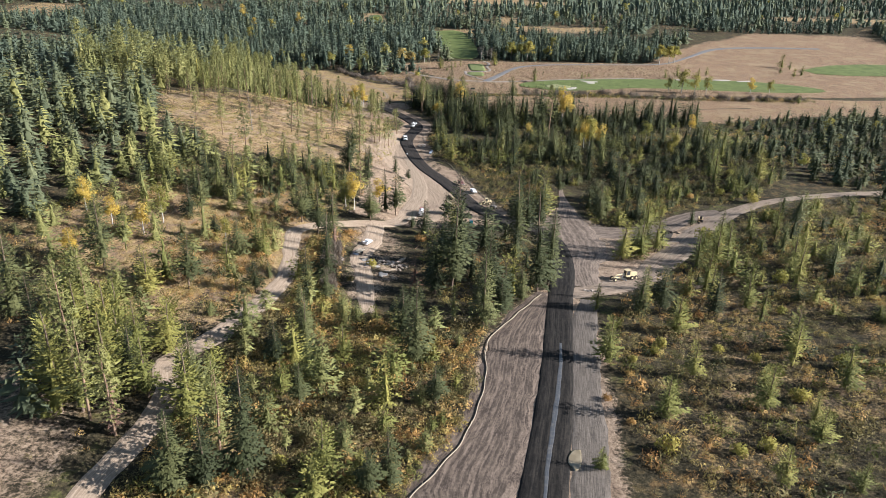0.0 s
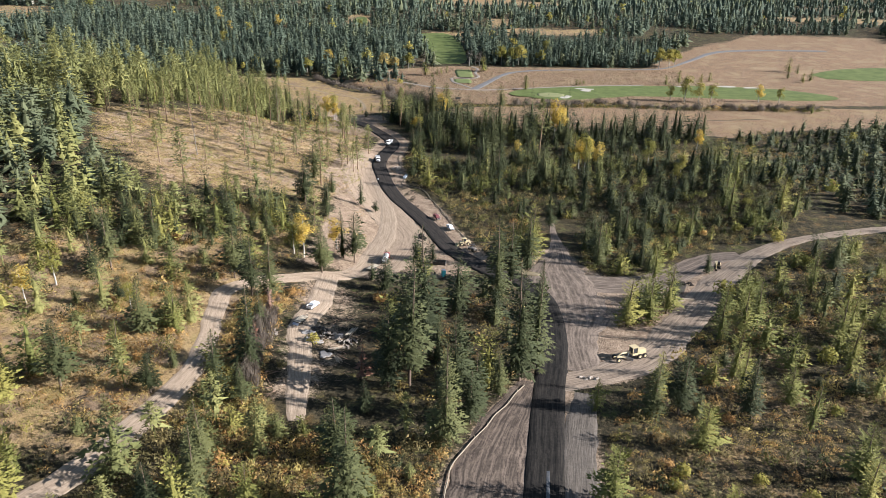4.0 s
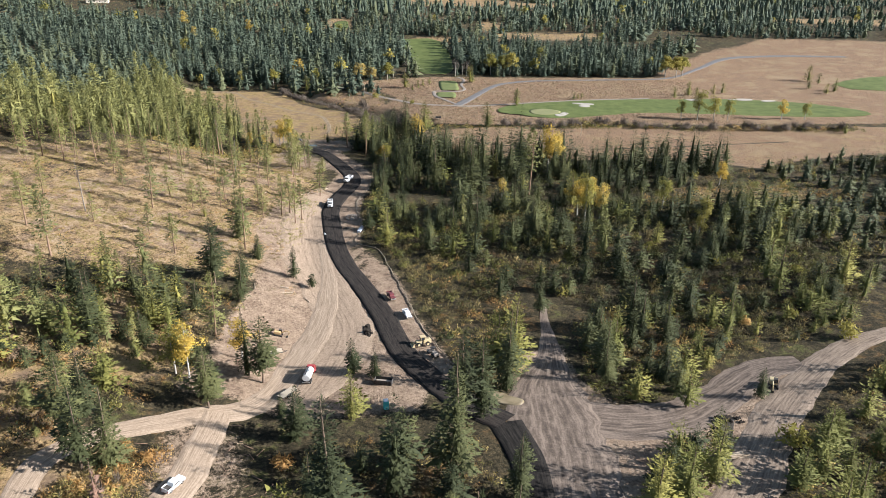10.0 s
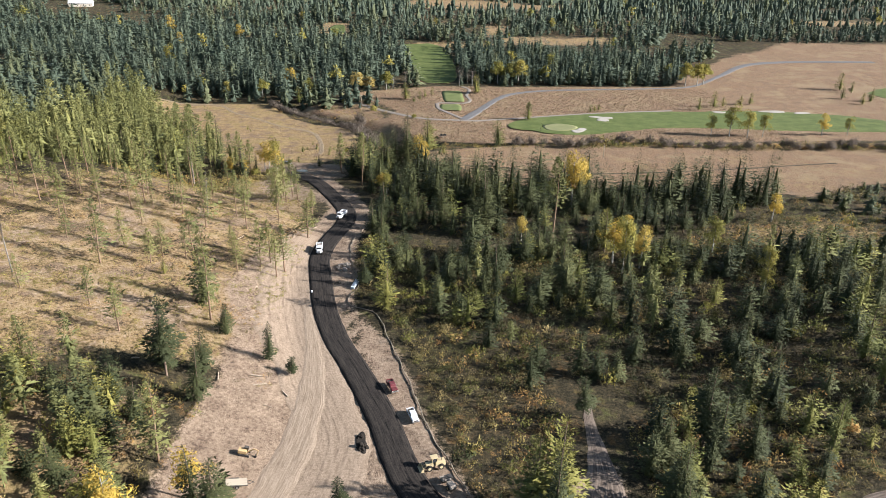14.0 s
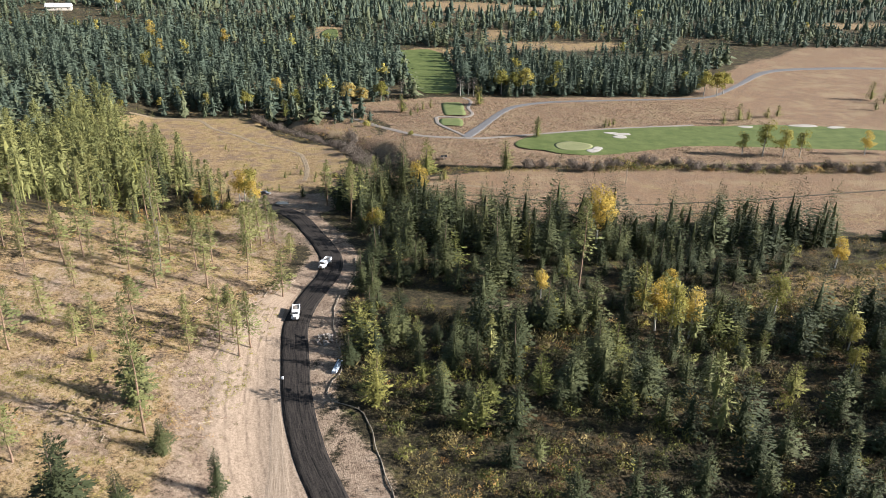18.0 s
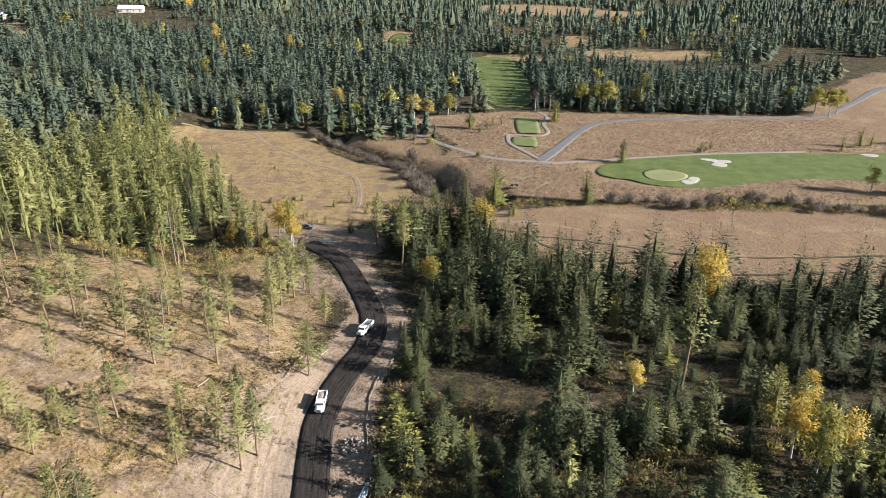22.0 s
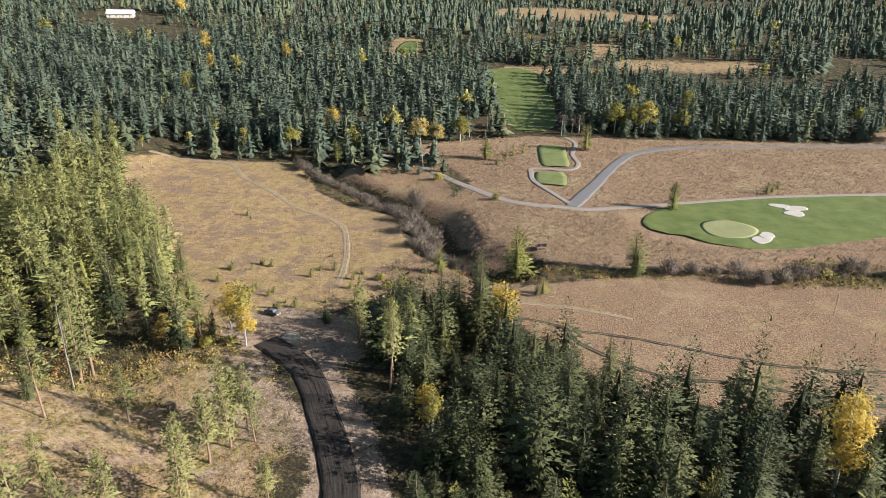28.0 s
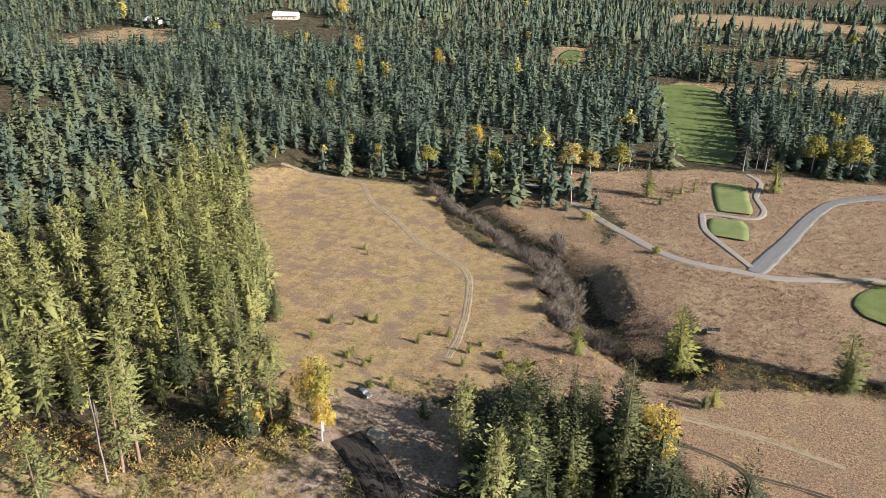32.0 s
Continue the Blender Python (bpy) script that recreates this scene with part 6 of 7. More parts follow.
X, Y = scatter([(-48, 640), (-40, 584), (-24, 558), (15, 550), (60, 558), (200, 575), (200, 745), (40, 736), (-50, 735), (-80, 700)], 2.5, 800, thin=0.15, keep=0.0)
ok = off_strips(X, Y)
X, Y = X[ok], Y[ok]
grove("dry_weeds", TUFT, X, Y, RS.uniform(0.4, 1.2, len(X)), RS.uniform(0.6, 1.5, len(X)), M_WEED, "pinkish brown dry weeds", 801, "weeds", 0.05)
for poly, sp, sd in (([(-47, 606), (-40, 578), (-26, 558), (15, 550), (60, 557), (42, 582), (34, 600), (4, 606), (-22, 612)], 1.8, 803), ([(-60, 676), (-20, 616), (40, 625), (110, 650), (160, 662), (160, 740), (40, 733), (-20, 732)], 2.9, 806), ([(60, 560), (130, 566), (200, 578), (200, 600), (110, 590), (62, 570)], 2.8, 808)):
    X, Y = scatter(poly, sp, sd, thin=0.25, keep=0.0)
    ok = off_strips(X, Y) & (np.sin(X / 8.0 + 2 * np.sin(Y / 11.0)) + RS.normal(size=len(X)) * 1.2 > -0.4)
    X, Y = X[ok], Y[ok]
    grove("dry_weeds", MID_BRUSH, X, Y, RS.uniform(0.5, 1.5, len(X)), RS.uniform(0.7, 1.9, len(X)), M_WEED, "reddish brown dry weed clumps on rough", sd, "weeds", 0.05, (0, 0, 0.0))
for poly, sd in ((MEADOW, 810), (FIELD, 820)):
    X, Y = scatter(poly, 2.8, sd, thin=0.3, keep=0.0)
    s = (X < 190) & off_strips(X, Y)
    X, Y = X[s], Y[s]
    grove("dry_grass", TUFT, X, Y, RS.uniform(0.15, 0.4, len(X)), RS.uniform(0.4, 0.9, len(X)), M_WEED, "tufts of dry meadow grass", sd + 1, "grass", 0.05)
OPEN = OPEN_SAVED


def bush(name, me, x, y, h, w, label, category, group):
    ob = tagged(new(name, me), label, category, group)
    ob.matrix_basis = Matrix.Translation((x, y, hgt(x, y) - 0.1)) @ pose(0, 0, 0, 0, 0, (x * 37 + y * 11) % 360) @ Matrix.Diagonal((w, w, h, 1))
    return ob


# grey willows along the creek
for line, n, sd in (([(-132, 660), (-112, 640), (-95, 627), (-78, 611), (-63, 597), (-54, 580), (-48, 563), (-40, 553), (-28, 549)], 130, 1), ([(32, 545), (54, 549), (73, 545), (96, 560), (111, 557), (126, 553), (152, 550), (186, 556), (222, 559), (260, 563)], 64, 2)):
    c = curve(line, 1.0)
    rng = random.Random(sd)
    for k in range(n):
        p = c[int((k + rng.random()) / n * (len(c) - 1))]
        h = rng.uniform(3.0, 6.0)
        bush("willow_bush", WILLOW, p[0] + rng.gauss(0, 2.6), p[1] + rng.gauss(0, 2.6), h, h * rng.uniform(0.8, 1.2), "leafless grey willow bush along the creek", "willow", "creek willows")
for x, y, h in ((-63, 616, 8.5), (-60, 612, 7), (-61, 600, 8), (-58, 594, 7.5), (-51, 577, 8.5), (-46, 572, 8), (-48, 583, 7), (-66, 606, 7)):
    bush("willow_bush", WILLOW, x, y, h, h * 0.8, "tall leafless grey willow beside the gully", "willow", "creek willows")
# shrubs near the road and tracks
for rows, k, lab in (([(-70, 118, 2.4), (-47, 122, 2.2), (-30, 107, 3.0), (-20, 112, 2.5), (-26, 128, 2.4), (-10, 104, 2.2), (-62, 170, 2.0), (-38, 156, 2.6), (-35, 182, 2.2)], 0, "olive autumn shrub in rough ground"),
                     ([(-66, 178, 2.0), (-64, 190, 2.2), (-47, 206, 2.4), (-43, 222, 2.4), (-48, 224, 2.0), (-70, 200, 1.8), (-18, 224, 3.4), (60, 96, 2.2), (29.8, 125.8, 1.7), (36.5, 136, 1.8), (61.1, 169.3, 2.2), (92.6, 292.3, 2.6), (-84.7, 245.1, 2.8), (-80.2, 244.0, 2.4), (33.5, 118, 1.6)], 1, "rust orange shrub beside the track"),
                     ([(-33, 99, 2.4), (-41, 168, 2.4), (-45, 176, 2.0), (52, 110, 2.6), (84, 172, 2.6), (74, 300, 3.0), (-81.3, 671, 4.6), (-78.5, 670, 3.6), (-57.8, 647.3, 4.0), (-27, 616.5, 3.2), (-52, 520, 3.4), (-48, 524, 3.0), (-56, 527, 2.6), (-90, 476, 3.2), (-97, 478, 3.6), (-84, 478, 2.8), (-101, 482, 3.0), (58, 112, 3.0), (46.7, 150.8, 2.8), (92.3, 194.6, 4.2), (67.4, 145.3, 2.6), (86.7, 143.1, 3.4), (71.2, 129.1, 3.2), (38.7, 110.0, 3.6), (60.3, 149.6, 2.2), (44.5, 147, 2.4), (38.6, 142.8, 1.8), (-31.1, 196.2, 2.6), (106.3, 294.6, 3.2), (118.9, 322.8, 3.4), (78.2, 275.8, 2.4), (82.6, 236.9, 5.2), (115.4, 282.8, 4.4), (114.6, 257.6, 4.2), (99, 197, 3.4)], 2, "golden yellow shrub in rough ground")):
    for x, y, h in rows:
        bush("shrub", SHRUBS[k], x, y, h, h * 1.05, lab, "shrub", "autumn shrubs")
# saplings in the west meadow and dark shrubs on the golf rough
rng = random.Random(5)
for k in range(26):
    x, y = rng.uniform(-108, -62), rng.uniform(500, 535)
    if inside(np.array([x]), np.array([y]), MEADOW)[0] > 1:
        tree("young_pine", YOUNGS[k % 3], x, y, rng.uniform(1.6, 3.6), 1.5, "small pine sapling in dry meadow", "sapling", "meadow saplings")
for x, y, h in ((-127, 584, 3.4), (-124, 580, 2.0), (-78, 545, 2.2), (-95, 560, 1.6), (-140, 612, 1.6), (91.5, 645.6, 6), (98.5, 654.5, 5), (95, 650, 5), (-38.7, 683, 12.5), (-115, 668.6, 13), (-113.8, 682.6, 13), (-109.2, 684.3, 12.5), (-28, 681, 7), (-32, 674, 5), (-20, 696, 7), (-25, 692, 6), (13.5, 709, 15), (46.9, 615.6, 12), (-14, 551, 16), (25.4, 547, 15), (-38, 536, 9), (-4, 524, 6), (170, 663, 9), (184, 675, 12), (192, 680, 8), (207, 686, 8), (215, 690, 9), (310, 754, 15), (314, 743, 10), (296, 720, 9), (301, 699, 9), (313, 711, 11), (245, 551, 8), (113, 559, 5)):
    tree("young_pine", YOUNGS[int(h) % 3], x, y, h, 1.3, "small dark conifer on open rough", "conifer", "open ground conifers")
# autumn trees along the wood edge behind the golf course
for x, y, h, k in ((-172, 682, 13, 1), (78, 792, 20, 1), (-410, 1060, 26, 0), (-297, 888, 22, 0), (-230, 897, 19, 0), (-265, 833, 17, 0), (-250, 767, 18, 1), (-222, 664, 7, 1), (164, 582, 20, 1), (174, 580, 17, 1), (184, 583, 15, 1), (154, 584, 13, 1), (222, 590, 14, 0), (238, 592, 12, 1), (130, 430, 12, 0), (100, 360, 9, 1),
                   (-127, 209, 12, 0), (-114, 200, 10, 0), (-102, 196, 11, 2), (-78, 200, 8, 1), (-113, 175, 9, 0), (95, 393, 14, 1), (67, 400, 12, 0), (105.6, 372.6, 11, 1), (-88, 486, 14, 0), (-80, 478, 12, 0), (-94, 475, 8, 0), (-101, 475, 9, 0), (-14, 497, 14, 0), (-12, 501, 12, 0), (-16.5, 503, 11, 2)):
    tree("aspen_tree", YELLOWS[k], x, y, h, 1.3, "pale green autumn tree at forest edge" if k == 1 else "yellow autumn tree at the forest edge", "deciduous tree", "edge trees")
for x, y, h, k in ((-77.5, 703, 17, 2), (-69, 706, 13, 2), (-57, 716, 15, 1), (31, 750, 19, 1), (40, 752, 17, 1), (48, 754, 20, 1), (70, 756, 15, 1), (186, 757, 20, 1), (196, 758, 19, 1), (203, 765, 18, 1), (-146, 684, 14, 1), (-134, 722, 15, 0)):
    tree("aspen_tree", ROUNDS[k], x, y, h, 1.25, ("full yellow autumn tree at the forest edge", "full yellow green tree at the forest edge", "broad orange gold tree at the forest edge")[k], "deciduous tree", "edge trees")
for x, y, h in ((-53, 726, 11), (-44, 739, 13), (0, 740, 15), (10, 742, 14), (6, 746, 11)):
    tree("bare_tree", BARES[int(h) % 2], x, y, h, 1.0, "bare grey tree at the forest edge", "bare tree", "bare trees")
# bare grey thicket in the west of the clearing
X, Y = scatter([(-46, 214), (-41, 218), (-38, 196), (-34, 172), (-40, 170), (-46, 190)], 1.8, 830, thin=0.2, keep=0.0)
grove("bare_thicket", SNAG_TUFT, X, Y, RS.uniform(4, 8, len(X)), RS.uniform(1.8, 3.2, len(X)), M_TWIG, "bare grey saplings beside the clearing", 831, "thicket", 0.1)

# ---- vehicles, machines and site things ----


def cuboid(bm, x, y, z, sx, sy, sz, bevel=0.0, turn=None, top=(1.0, 1.0), shift=(0.0, 0.0)):
    """A box centred at x, y with its foot at z; top narrows and shifts its upper face."""
    vs = []
    for k, zz in enumerate((0, sz)):
        fx, fy = (1, 1) if k == 0 else top
        ox, oy = (0, 0) if k == 0 else shift
        for a, b in ((-1, -1), (1, -1), (1, 1), (-1, 1)):
            vs.append(Vector((a * sx / 2 * fx + ox, b * sy / 2 * fy + oy, zz)))
    if turn is not None:
        vs = [turn @ v for v in vs]
    vs = [bm.verts.new(v + Vector((x, y, z))) for v in vs]
    fs = [bm.faces.new([vs[i] for i in q]) for q in ((3, 2, 1, 0), (4, 5, 6, 7), (0, 1, 5, 4), (1, 2, 6, 5), (2, 3, 7, 6), (3, 0, 4, 7))]
    if bevel:
        bmesh.ops.bevel(bm, geom=list({e for f in fs for e in f.edges}), offset=bevel, segments=2, affect="EDGES", profile=0.6)


def cylinder(bm, m, r, depth, n=16, r2=None, bevel=0.0):
    out = bmesh.ops.create_cone(bm, cap_ends=True, segments=n, radius1=r, radius2=r if r2 is None else r2, depth=depth, matrix=m)
    if bevel:
        es = {e for v in out["verts"] for e in v.link_edges if any(len(f.verts) > 4 for f in e.link_faces)}
        bmesh.ops.bevel(bm, geom=list(es), offset=bevel, segments=2, affect="EDGES")


def part(name, bm, material, parent, label=""):
    me = bpy.data.meshes.new(name)
    bmesh.ops.recalc_face_normals(bm, faces=bm.faces)
    bm.to_mesh(me)
    bm.free()
    me.materials.append(material)
    return child(name, me, parent, label)


def box_part(name, material, parent, *dims, bevel=0.03, label="", **kw):
    bm = bmesh.new()
    cuboid(bm, *dims, bevel=bevel, **kw)
    return part(name, bm, material, parent, label)


def rod_part(name, material, parent, a, b, r, n=10, label=""):
    """A round bar from a to b."""
    a, b = Vector(a), Vector(b)
    bm = bmesh.new()
    q = (b - a).to_track_quat("Z", "Y").to_matrix().to_4x4()
    cylinder(bm, Matrix.Translation((a + b) / 2) @ q, r, (b - a).length, n)
    return part(name, bm, material, parent, label)


def wheel(parent, x, y, r, w, rim=M_STEEL):
    """A wheel whose axle runs along y."""
    bm = bmesh.new()
    cylinder(bm, Matrix.Translation((x, y, r)) @ pose(0, 0, 0, 90), r, w, 20, bevel=0.05 * r)
    tyre = part("wheel", bm, M_RUBBER, parent)
    bm = bmesh.new()
    cylinder(bm, Matrix.Translation((x, y, r)) @ pose(0, 0, 0, 90), r * 0.55, w + 0.03, 14, bevel=0.02)
    part("rim", bm, rim, tyre)


def stand_at(t, x, y, heading, lift=0.0):
    """Puts a thing on the land facing along heading (degrees from +x)."""
    h = radians(heading)
    dx, dy = math.cos(h), math.sin(h)
    up = hgt(x + dx * 2, y + dy * 2) - hgt(x - dx * 2, y - dy * 2)
    side = hgt(x - dy, y + dx) - hgt(x + dy, y - dx)
    t.matrix_basis = Matrix.Translation((x, y, hgt(x, y) + lift)) @ pose(0, 0, 0, 0, 0, heading) @ pose(0, 0, 0, math.degrees(math.atan2(side, 2)), -math.degrees(math.atan2(up, 4)), 0)


def pickup(x, y, heading, paint, label, lift=0.1, flatbed=False):
    """Crew-cab pickup, nose along +x."""
    t = thing("pickup_truck", label, "pickup truck", "parked pickups")
    bm = bmesh.new()
    cuboid(bm, 0, 0, 0.45, 5.6, 1.92, 0.55, 0.09, top=(0.99, 0.97))
    cuboid(bm, 1.95, 0, 0.95, 1.6, 1.82, 0.22, 0.07, top=(0.94, 0.94), shift=(-0.03, 0))
    part("body", bm, paint, t)
    bm = bmesh.new()
    cuboid(bm, 0.05, 0, 0.98, 2.5, 1.8, 0.82, 0.08, top=(0.68, 0.84), shift=(-0.12, 0))
    cab = part("cab", bm, paint, t)
    bm = bmesh.new()
    cuboid(bm, 0.86, 0, 1.12, 0.12, 1.52, 0.56, 0.0, top=(1, 0.88), shift=(-0.32, 0))
    part("windscreen", bm, M_GLASS, cab)
    bm = bmesh.new()
    cuboid(bm, -1.06, 0, 1.18, 0.10, 1.4, 0.46, 0.0, top=(1, 0.88), shift=(0.2, 0))
    part("rear_window", bm, M_GLASS, cab)
    for s in (-1, 1):
        bm = bmesh.new()
        cuboid(bm, -0.02, s * 0.865, 1.16, 1.75, 0.04, 0.48, 0.0, top=(0.78, 1), shift=(-0.06, -s * 0.11))
        part("side_window", bm, M_GLASS, cab)
        box_part("headlight", M_LAMP, t, 2.78, s * 0.7, 0.72, 0.08, 0.34, 0.2, bevel=0.02)
        box_part("tail_light", M_TAIL, t, -2.8, s * 0.82, 0.7, 0.06, 0.16, 0.32, bevel=0.01)
        box_part("mirror", M_BLACK, t, 0.75, s * 1.06, 1.12, 0.12, 0.2, 0.2, bevel=0.03)
        wheel(t, 1.75, s * 0.83, 0.40, 0.28), wheel(t, -1.75, s * 0.83, 0.40, 0.28)
        box_part("bed_side", paint, t, -2.0, s * 0.92, 0.98, 1.6, 0.08, 0.38, bevel=0.02)
    box_part("bed_floor", M_DARK, t, -2.0, 0, 0.99, 1.6, 1.7, 0.05, bevel=0)
    box_part("tailgate", paint, t, -2.77, 0, 0.7, 0.07, 1.75, 0.66, bevel=0.02)
    box_part("bumper", M_STEEL, t, 2.84, 0, 0.45, 0.14, 1.85, 0.24, bevel=0.04)
    box_part("grille", M_DARK, t, 2.8, 0, 0.72, 0.06, 1.0, 0.3, bevel=0.01)
    stand_at(t, x, y, heading, lift)
    t.matrix_basis = t.matrix_basis @ Matrix.Scale(0.84, 4)
    return t


def dump_truck(x, y, heading, lift=0.25):
    """White three-axle dump truck with an open load box, nose along +x."""
    t = thing("dump_truck", "white dump truck with gravel on new road", "dump truck", "dump trucks")
    box_part("chassis", M_DARK, t, -0.4, 0, 0.75, 8.0, 0.9, 0.3)
    bm = bmesh.new()
    cuboid(bm, 3.1, 0, 0.75, 1.7, 1.7, 1.05, 0.14, top=(0.92, 0.78), shift=(-0.06, 0))
    hood = part("hood", bm, M_WHITE, t)
    box_part("grille", M_STEEL, hood, 3.97, 0, 0.85, 0.06, 0.9, 0.8, bevel=0.03)
    bm = bmesh.new()
    cuboid(bm, 1.45, 0, 0.85, 1.7, 2.3, 1.95, 0.12, top=(0.86, 0.92), shift=(-0.06, 0))
    cab = part("cab", bm, M_WHITE, t)
    box_part("windscreen", M_GLASS, cab, 2.22, 0, 1.85, 0.1, 1.9, 0.68, bevel=0, top=(1, 0.94), shift=(-0.1, 0))
    box_part("sun_visor", M_WHITE, cab, 2.3, 0, 2.58, 0.3, 2.1, 0.08, bevel=0.02)
    for s in (-1, 1):
        box_part("side_window", M_GLASS, cab, 1.5, s * 1.115, 1.8, 0.95, 0.06, 0.65, bevel=0)
        box_part("fender", M_WHITE, t, 3.1, s * 1.0, 0.85, 1.25, 0.5, 0.35, bevel=0.1)
        box_part("headlight", M_LAMP, t, 3.75, s * 0.95, 0.95, 0.12, 0.3, 0.22, bevel=0.02)
        box_part("mirror", M_STEEL, t, 2.2, s * 1.4, 1.75, 0.1, 0.2, 0.5, bevel=0.02)
        rod_part("exhaust_stack", M_STEEL, t, (0.5, s * 1.05, 1.0), (0.5, s * 1.05, 3.1), 0.08)
        rod_part("fuel_tank", M_STEEL, t, (0.9, s * 1.0, 0.65), (2.0, s * 1.0, 0.65), 0.3)
        wheel(t, 3.1, s * 1.0, 0.52, 0.32)
        wheel(t, -2.0, s * 0.92, 0.52, 0.6), wheel(t, -3.35, s * 0.92, 0.52, 0.6)
    bm = bmesh.new()
    cuboid(bm, -1.95, 0, 1.05, 4.7, 2.2, 0.12, 0.02)
    for s in (-1, 1):
        cuboid(bm, -1.95, s * 1.15, 1.05, 4.7, 0.1, 1.25, 0.02)
    cuboid(bm, 0.42, 0, 1.05, 0.1, 2.3, 1.6, 0.02)
    cuboid(bm, -4.3, 0, 1.05, 0.1, 2.3, 1.1, 0.02)
    cuboid(bm, 0.85, 0, 2.6, 0.9, 2.2, 0.08, 0.02)
    bed = part("load_box", bm, M_WHITE, t)
    for k in range(5):
        for s in (-1, 1):
            box_part("rib", M_WHITE, bed, -3.9 + k * 0.98, s * 1.23, 1.05, 0.12, 0.08, 1.2, bevel=0)
    bm = bmesh.new()
    bmesh.ops.create_grid(bm, x_segments=9, y_segments=6, size=1)
    for v in bm.verts:
        v.co = Vector((v.co.x * 2.25 - 1.95, v.co.y * 1.05, 1.75 + 0.38 * (1 - v.co.x**2) * (1 - v.co.y**2) + 0.05 * math.sin(v.co.x * 9 + v.co.y * 7)))
    part("gravel_load", bm, M_ROCK, t, "heap of grey gravel")
    stand_at(t, x, y, heading, lift)
    t.matrix_basis = t.matrix_basis @ Matrix.Scale(0.86, 4)


def tanker(x, y, heading):
    """Water truck: red cab and a white tank on a two-axle rear, nose along +x."""
    t = thing("water_truck", "white water tanker with red cab on dirt road", "tanker truck")
    box_part("chassis", M_DARK, t, -0.3, 0, 0.7, 8.2, 0.85, 0.28)
    bm = bmesh.new()
    cuboid(bm, 3.2, 0, 0.6, 1.5, 2.3, 1.3, 0.12, top=(0.9, 0.85), shift=(-0.06, 0))
    cuboid(bm, 2.0, 0, 0.7, 1.5, 2.35, 1.95, 0.12, top=(0.86, 0.93), shift=(-0.05, 0))
    cab = part("cab", bm, M_RED, t)
    box_part("windscreen", M_GLASS, cab, 2.72, 0, 1.85, 0.1, 1.9, 0.62, bevel=0, top=(1, 0.93), shift=(-0.1, 0))
    bm = bmesh.new()
    m = Matrix.Translation((-1.7, 0, 1.95)) @ pose(0, 0, 0, 0, 90) @ Matrix.Diagonal((0.82, 1.0, 1, 1))
    cylinder(bm, m, 1.15, 5.3, 28, bevel=0.12)
    tank = part("tank", bm, M_ALU, t, "white painted water tank")
    for k in range(4):
        bm = bmesh.new()
        cylinder(bm, Matrix.Translation((-3.8 + k * 1.4, 0, 1.95)) @ pose(0, 0, 0, 0, 90) @ Matrix.Diagonal((0.82, 1.0, 1, 1)), 1.175, 0.07, 28)
        part("band", bm, M_STEEL, tank)
    rod_part("hatch", M_STEEL, tank, (-1.7, 0, 2.85), (-1.7, 0, 3.02), 0.32, 16)
    box_part("walkway", M_DARK, tank, -1.7, 0.35, 2.88, 4.2, 0.3, 0.04, bevel=0)
    box_part("rear_bumper", M_STEEL, t, -4.45, 0, 0.6, 0.14, 2.2, 0.3)
    for s in (-1, 1):
        box_part("side_window", M_GLASS, cab, 2.0, s * 1.14, 1.75, 0.85, 0.06, 0.62, bevel=0)
        wheel(t, 3.1, s * 1.0, 0.5, 0.3), wheel(t, -2.3, s * 0.9, 0.5, 0.58), wheel(t, -3.5, s * 0.9, 0.5, 0.58)
        box_part("mud_flap", M_RUBBER, t, -4.15, s * 0.9, 0.25, 0.03, 0.6, 0.6, bevel=0)
    stand_at(t, x, y, heading, 0.15)
    t.matrix_basis = t.matrix_basis @ Matrix.Scale(0.84, 4)


def loader(x, y, heading):
    """Wheel loader with its bucket down, bucket towards +x."""
    t = thing("wheel_loader", "tan yellow wheel loader beside the new road", "wheel loader")
    bm = bmesh.new()
    cuboid(bm, -1.6, 0, 0.85, 2.6, 1.7, 1.15, 0.12, top=(0.9, 0.85))
    part("engine_cover", bm, M_TANP, t)
    box_part("front_frame", M_TANP, t, 1.0, 0, 0.75, 1.8, 1.2, 0.8)
    bm = bmesh.new()
    for a in (-0.62, 0.62):
        for b in (-0.6, 0.6):
            cuboid(bm, -0.2 + a, b, 1.5, 0.12, 0.12, 1.5)
    cuboid(bm, -0.2, 0, 2.95, 1.7, 1.6, 0.14, 0.05)
    cab = part("cab_frame", bm, M_TANP, t)
    box_part("cab_glass", M_GLASS, cab, -0.2, 0, 1.95, 1.2, 1.16, 0.98, bevel=0)
    for s in (-1, 1):
        rod_part("lift_arm", M_TANP, t, (0.6, s * 0.5, 1.6), (2.6, s * 0.5, 0.55), 0.13)
        wheel(t, 1.2, s * 1.0, 0.72, 0.5, M_TANP), wheel(t, -1.7, s * 1.0, 0.72, 0.5, M_TANP)
    bm = bmesh.new()
    cuboid(bm, 3.05, 0, 0.12, 0.95, 2.6, 0.06)
    cuboid(bm, 2.6, 0, 0.12, 0.1, 2.6, 0.95, 0.0, shift=(0.1, 0))
    for s in (-1, 1):
        cuboid(bm, 3.0, s * 1.28, 0.12, 0.9, 0.05, 0.8, 0.0, top=(0.5, 1), shift=(-0.15, 0))
    part("bucket", bm, M_TANP, t)
    rod_part("exhaust", M_DARK, t, (-1.9, 0.3, 2.0), (-1.9, 0.3, 2.7), 0.07)
    stand_at(t, x, y, heading, 0.1)
    t.matrix_basis = t.matrix_basis @ Matrix.Scale(0.84, 4)


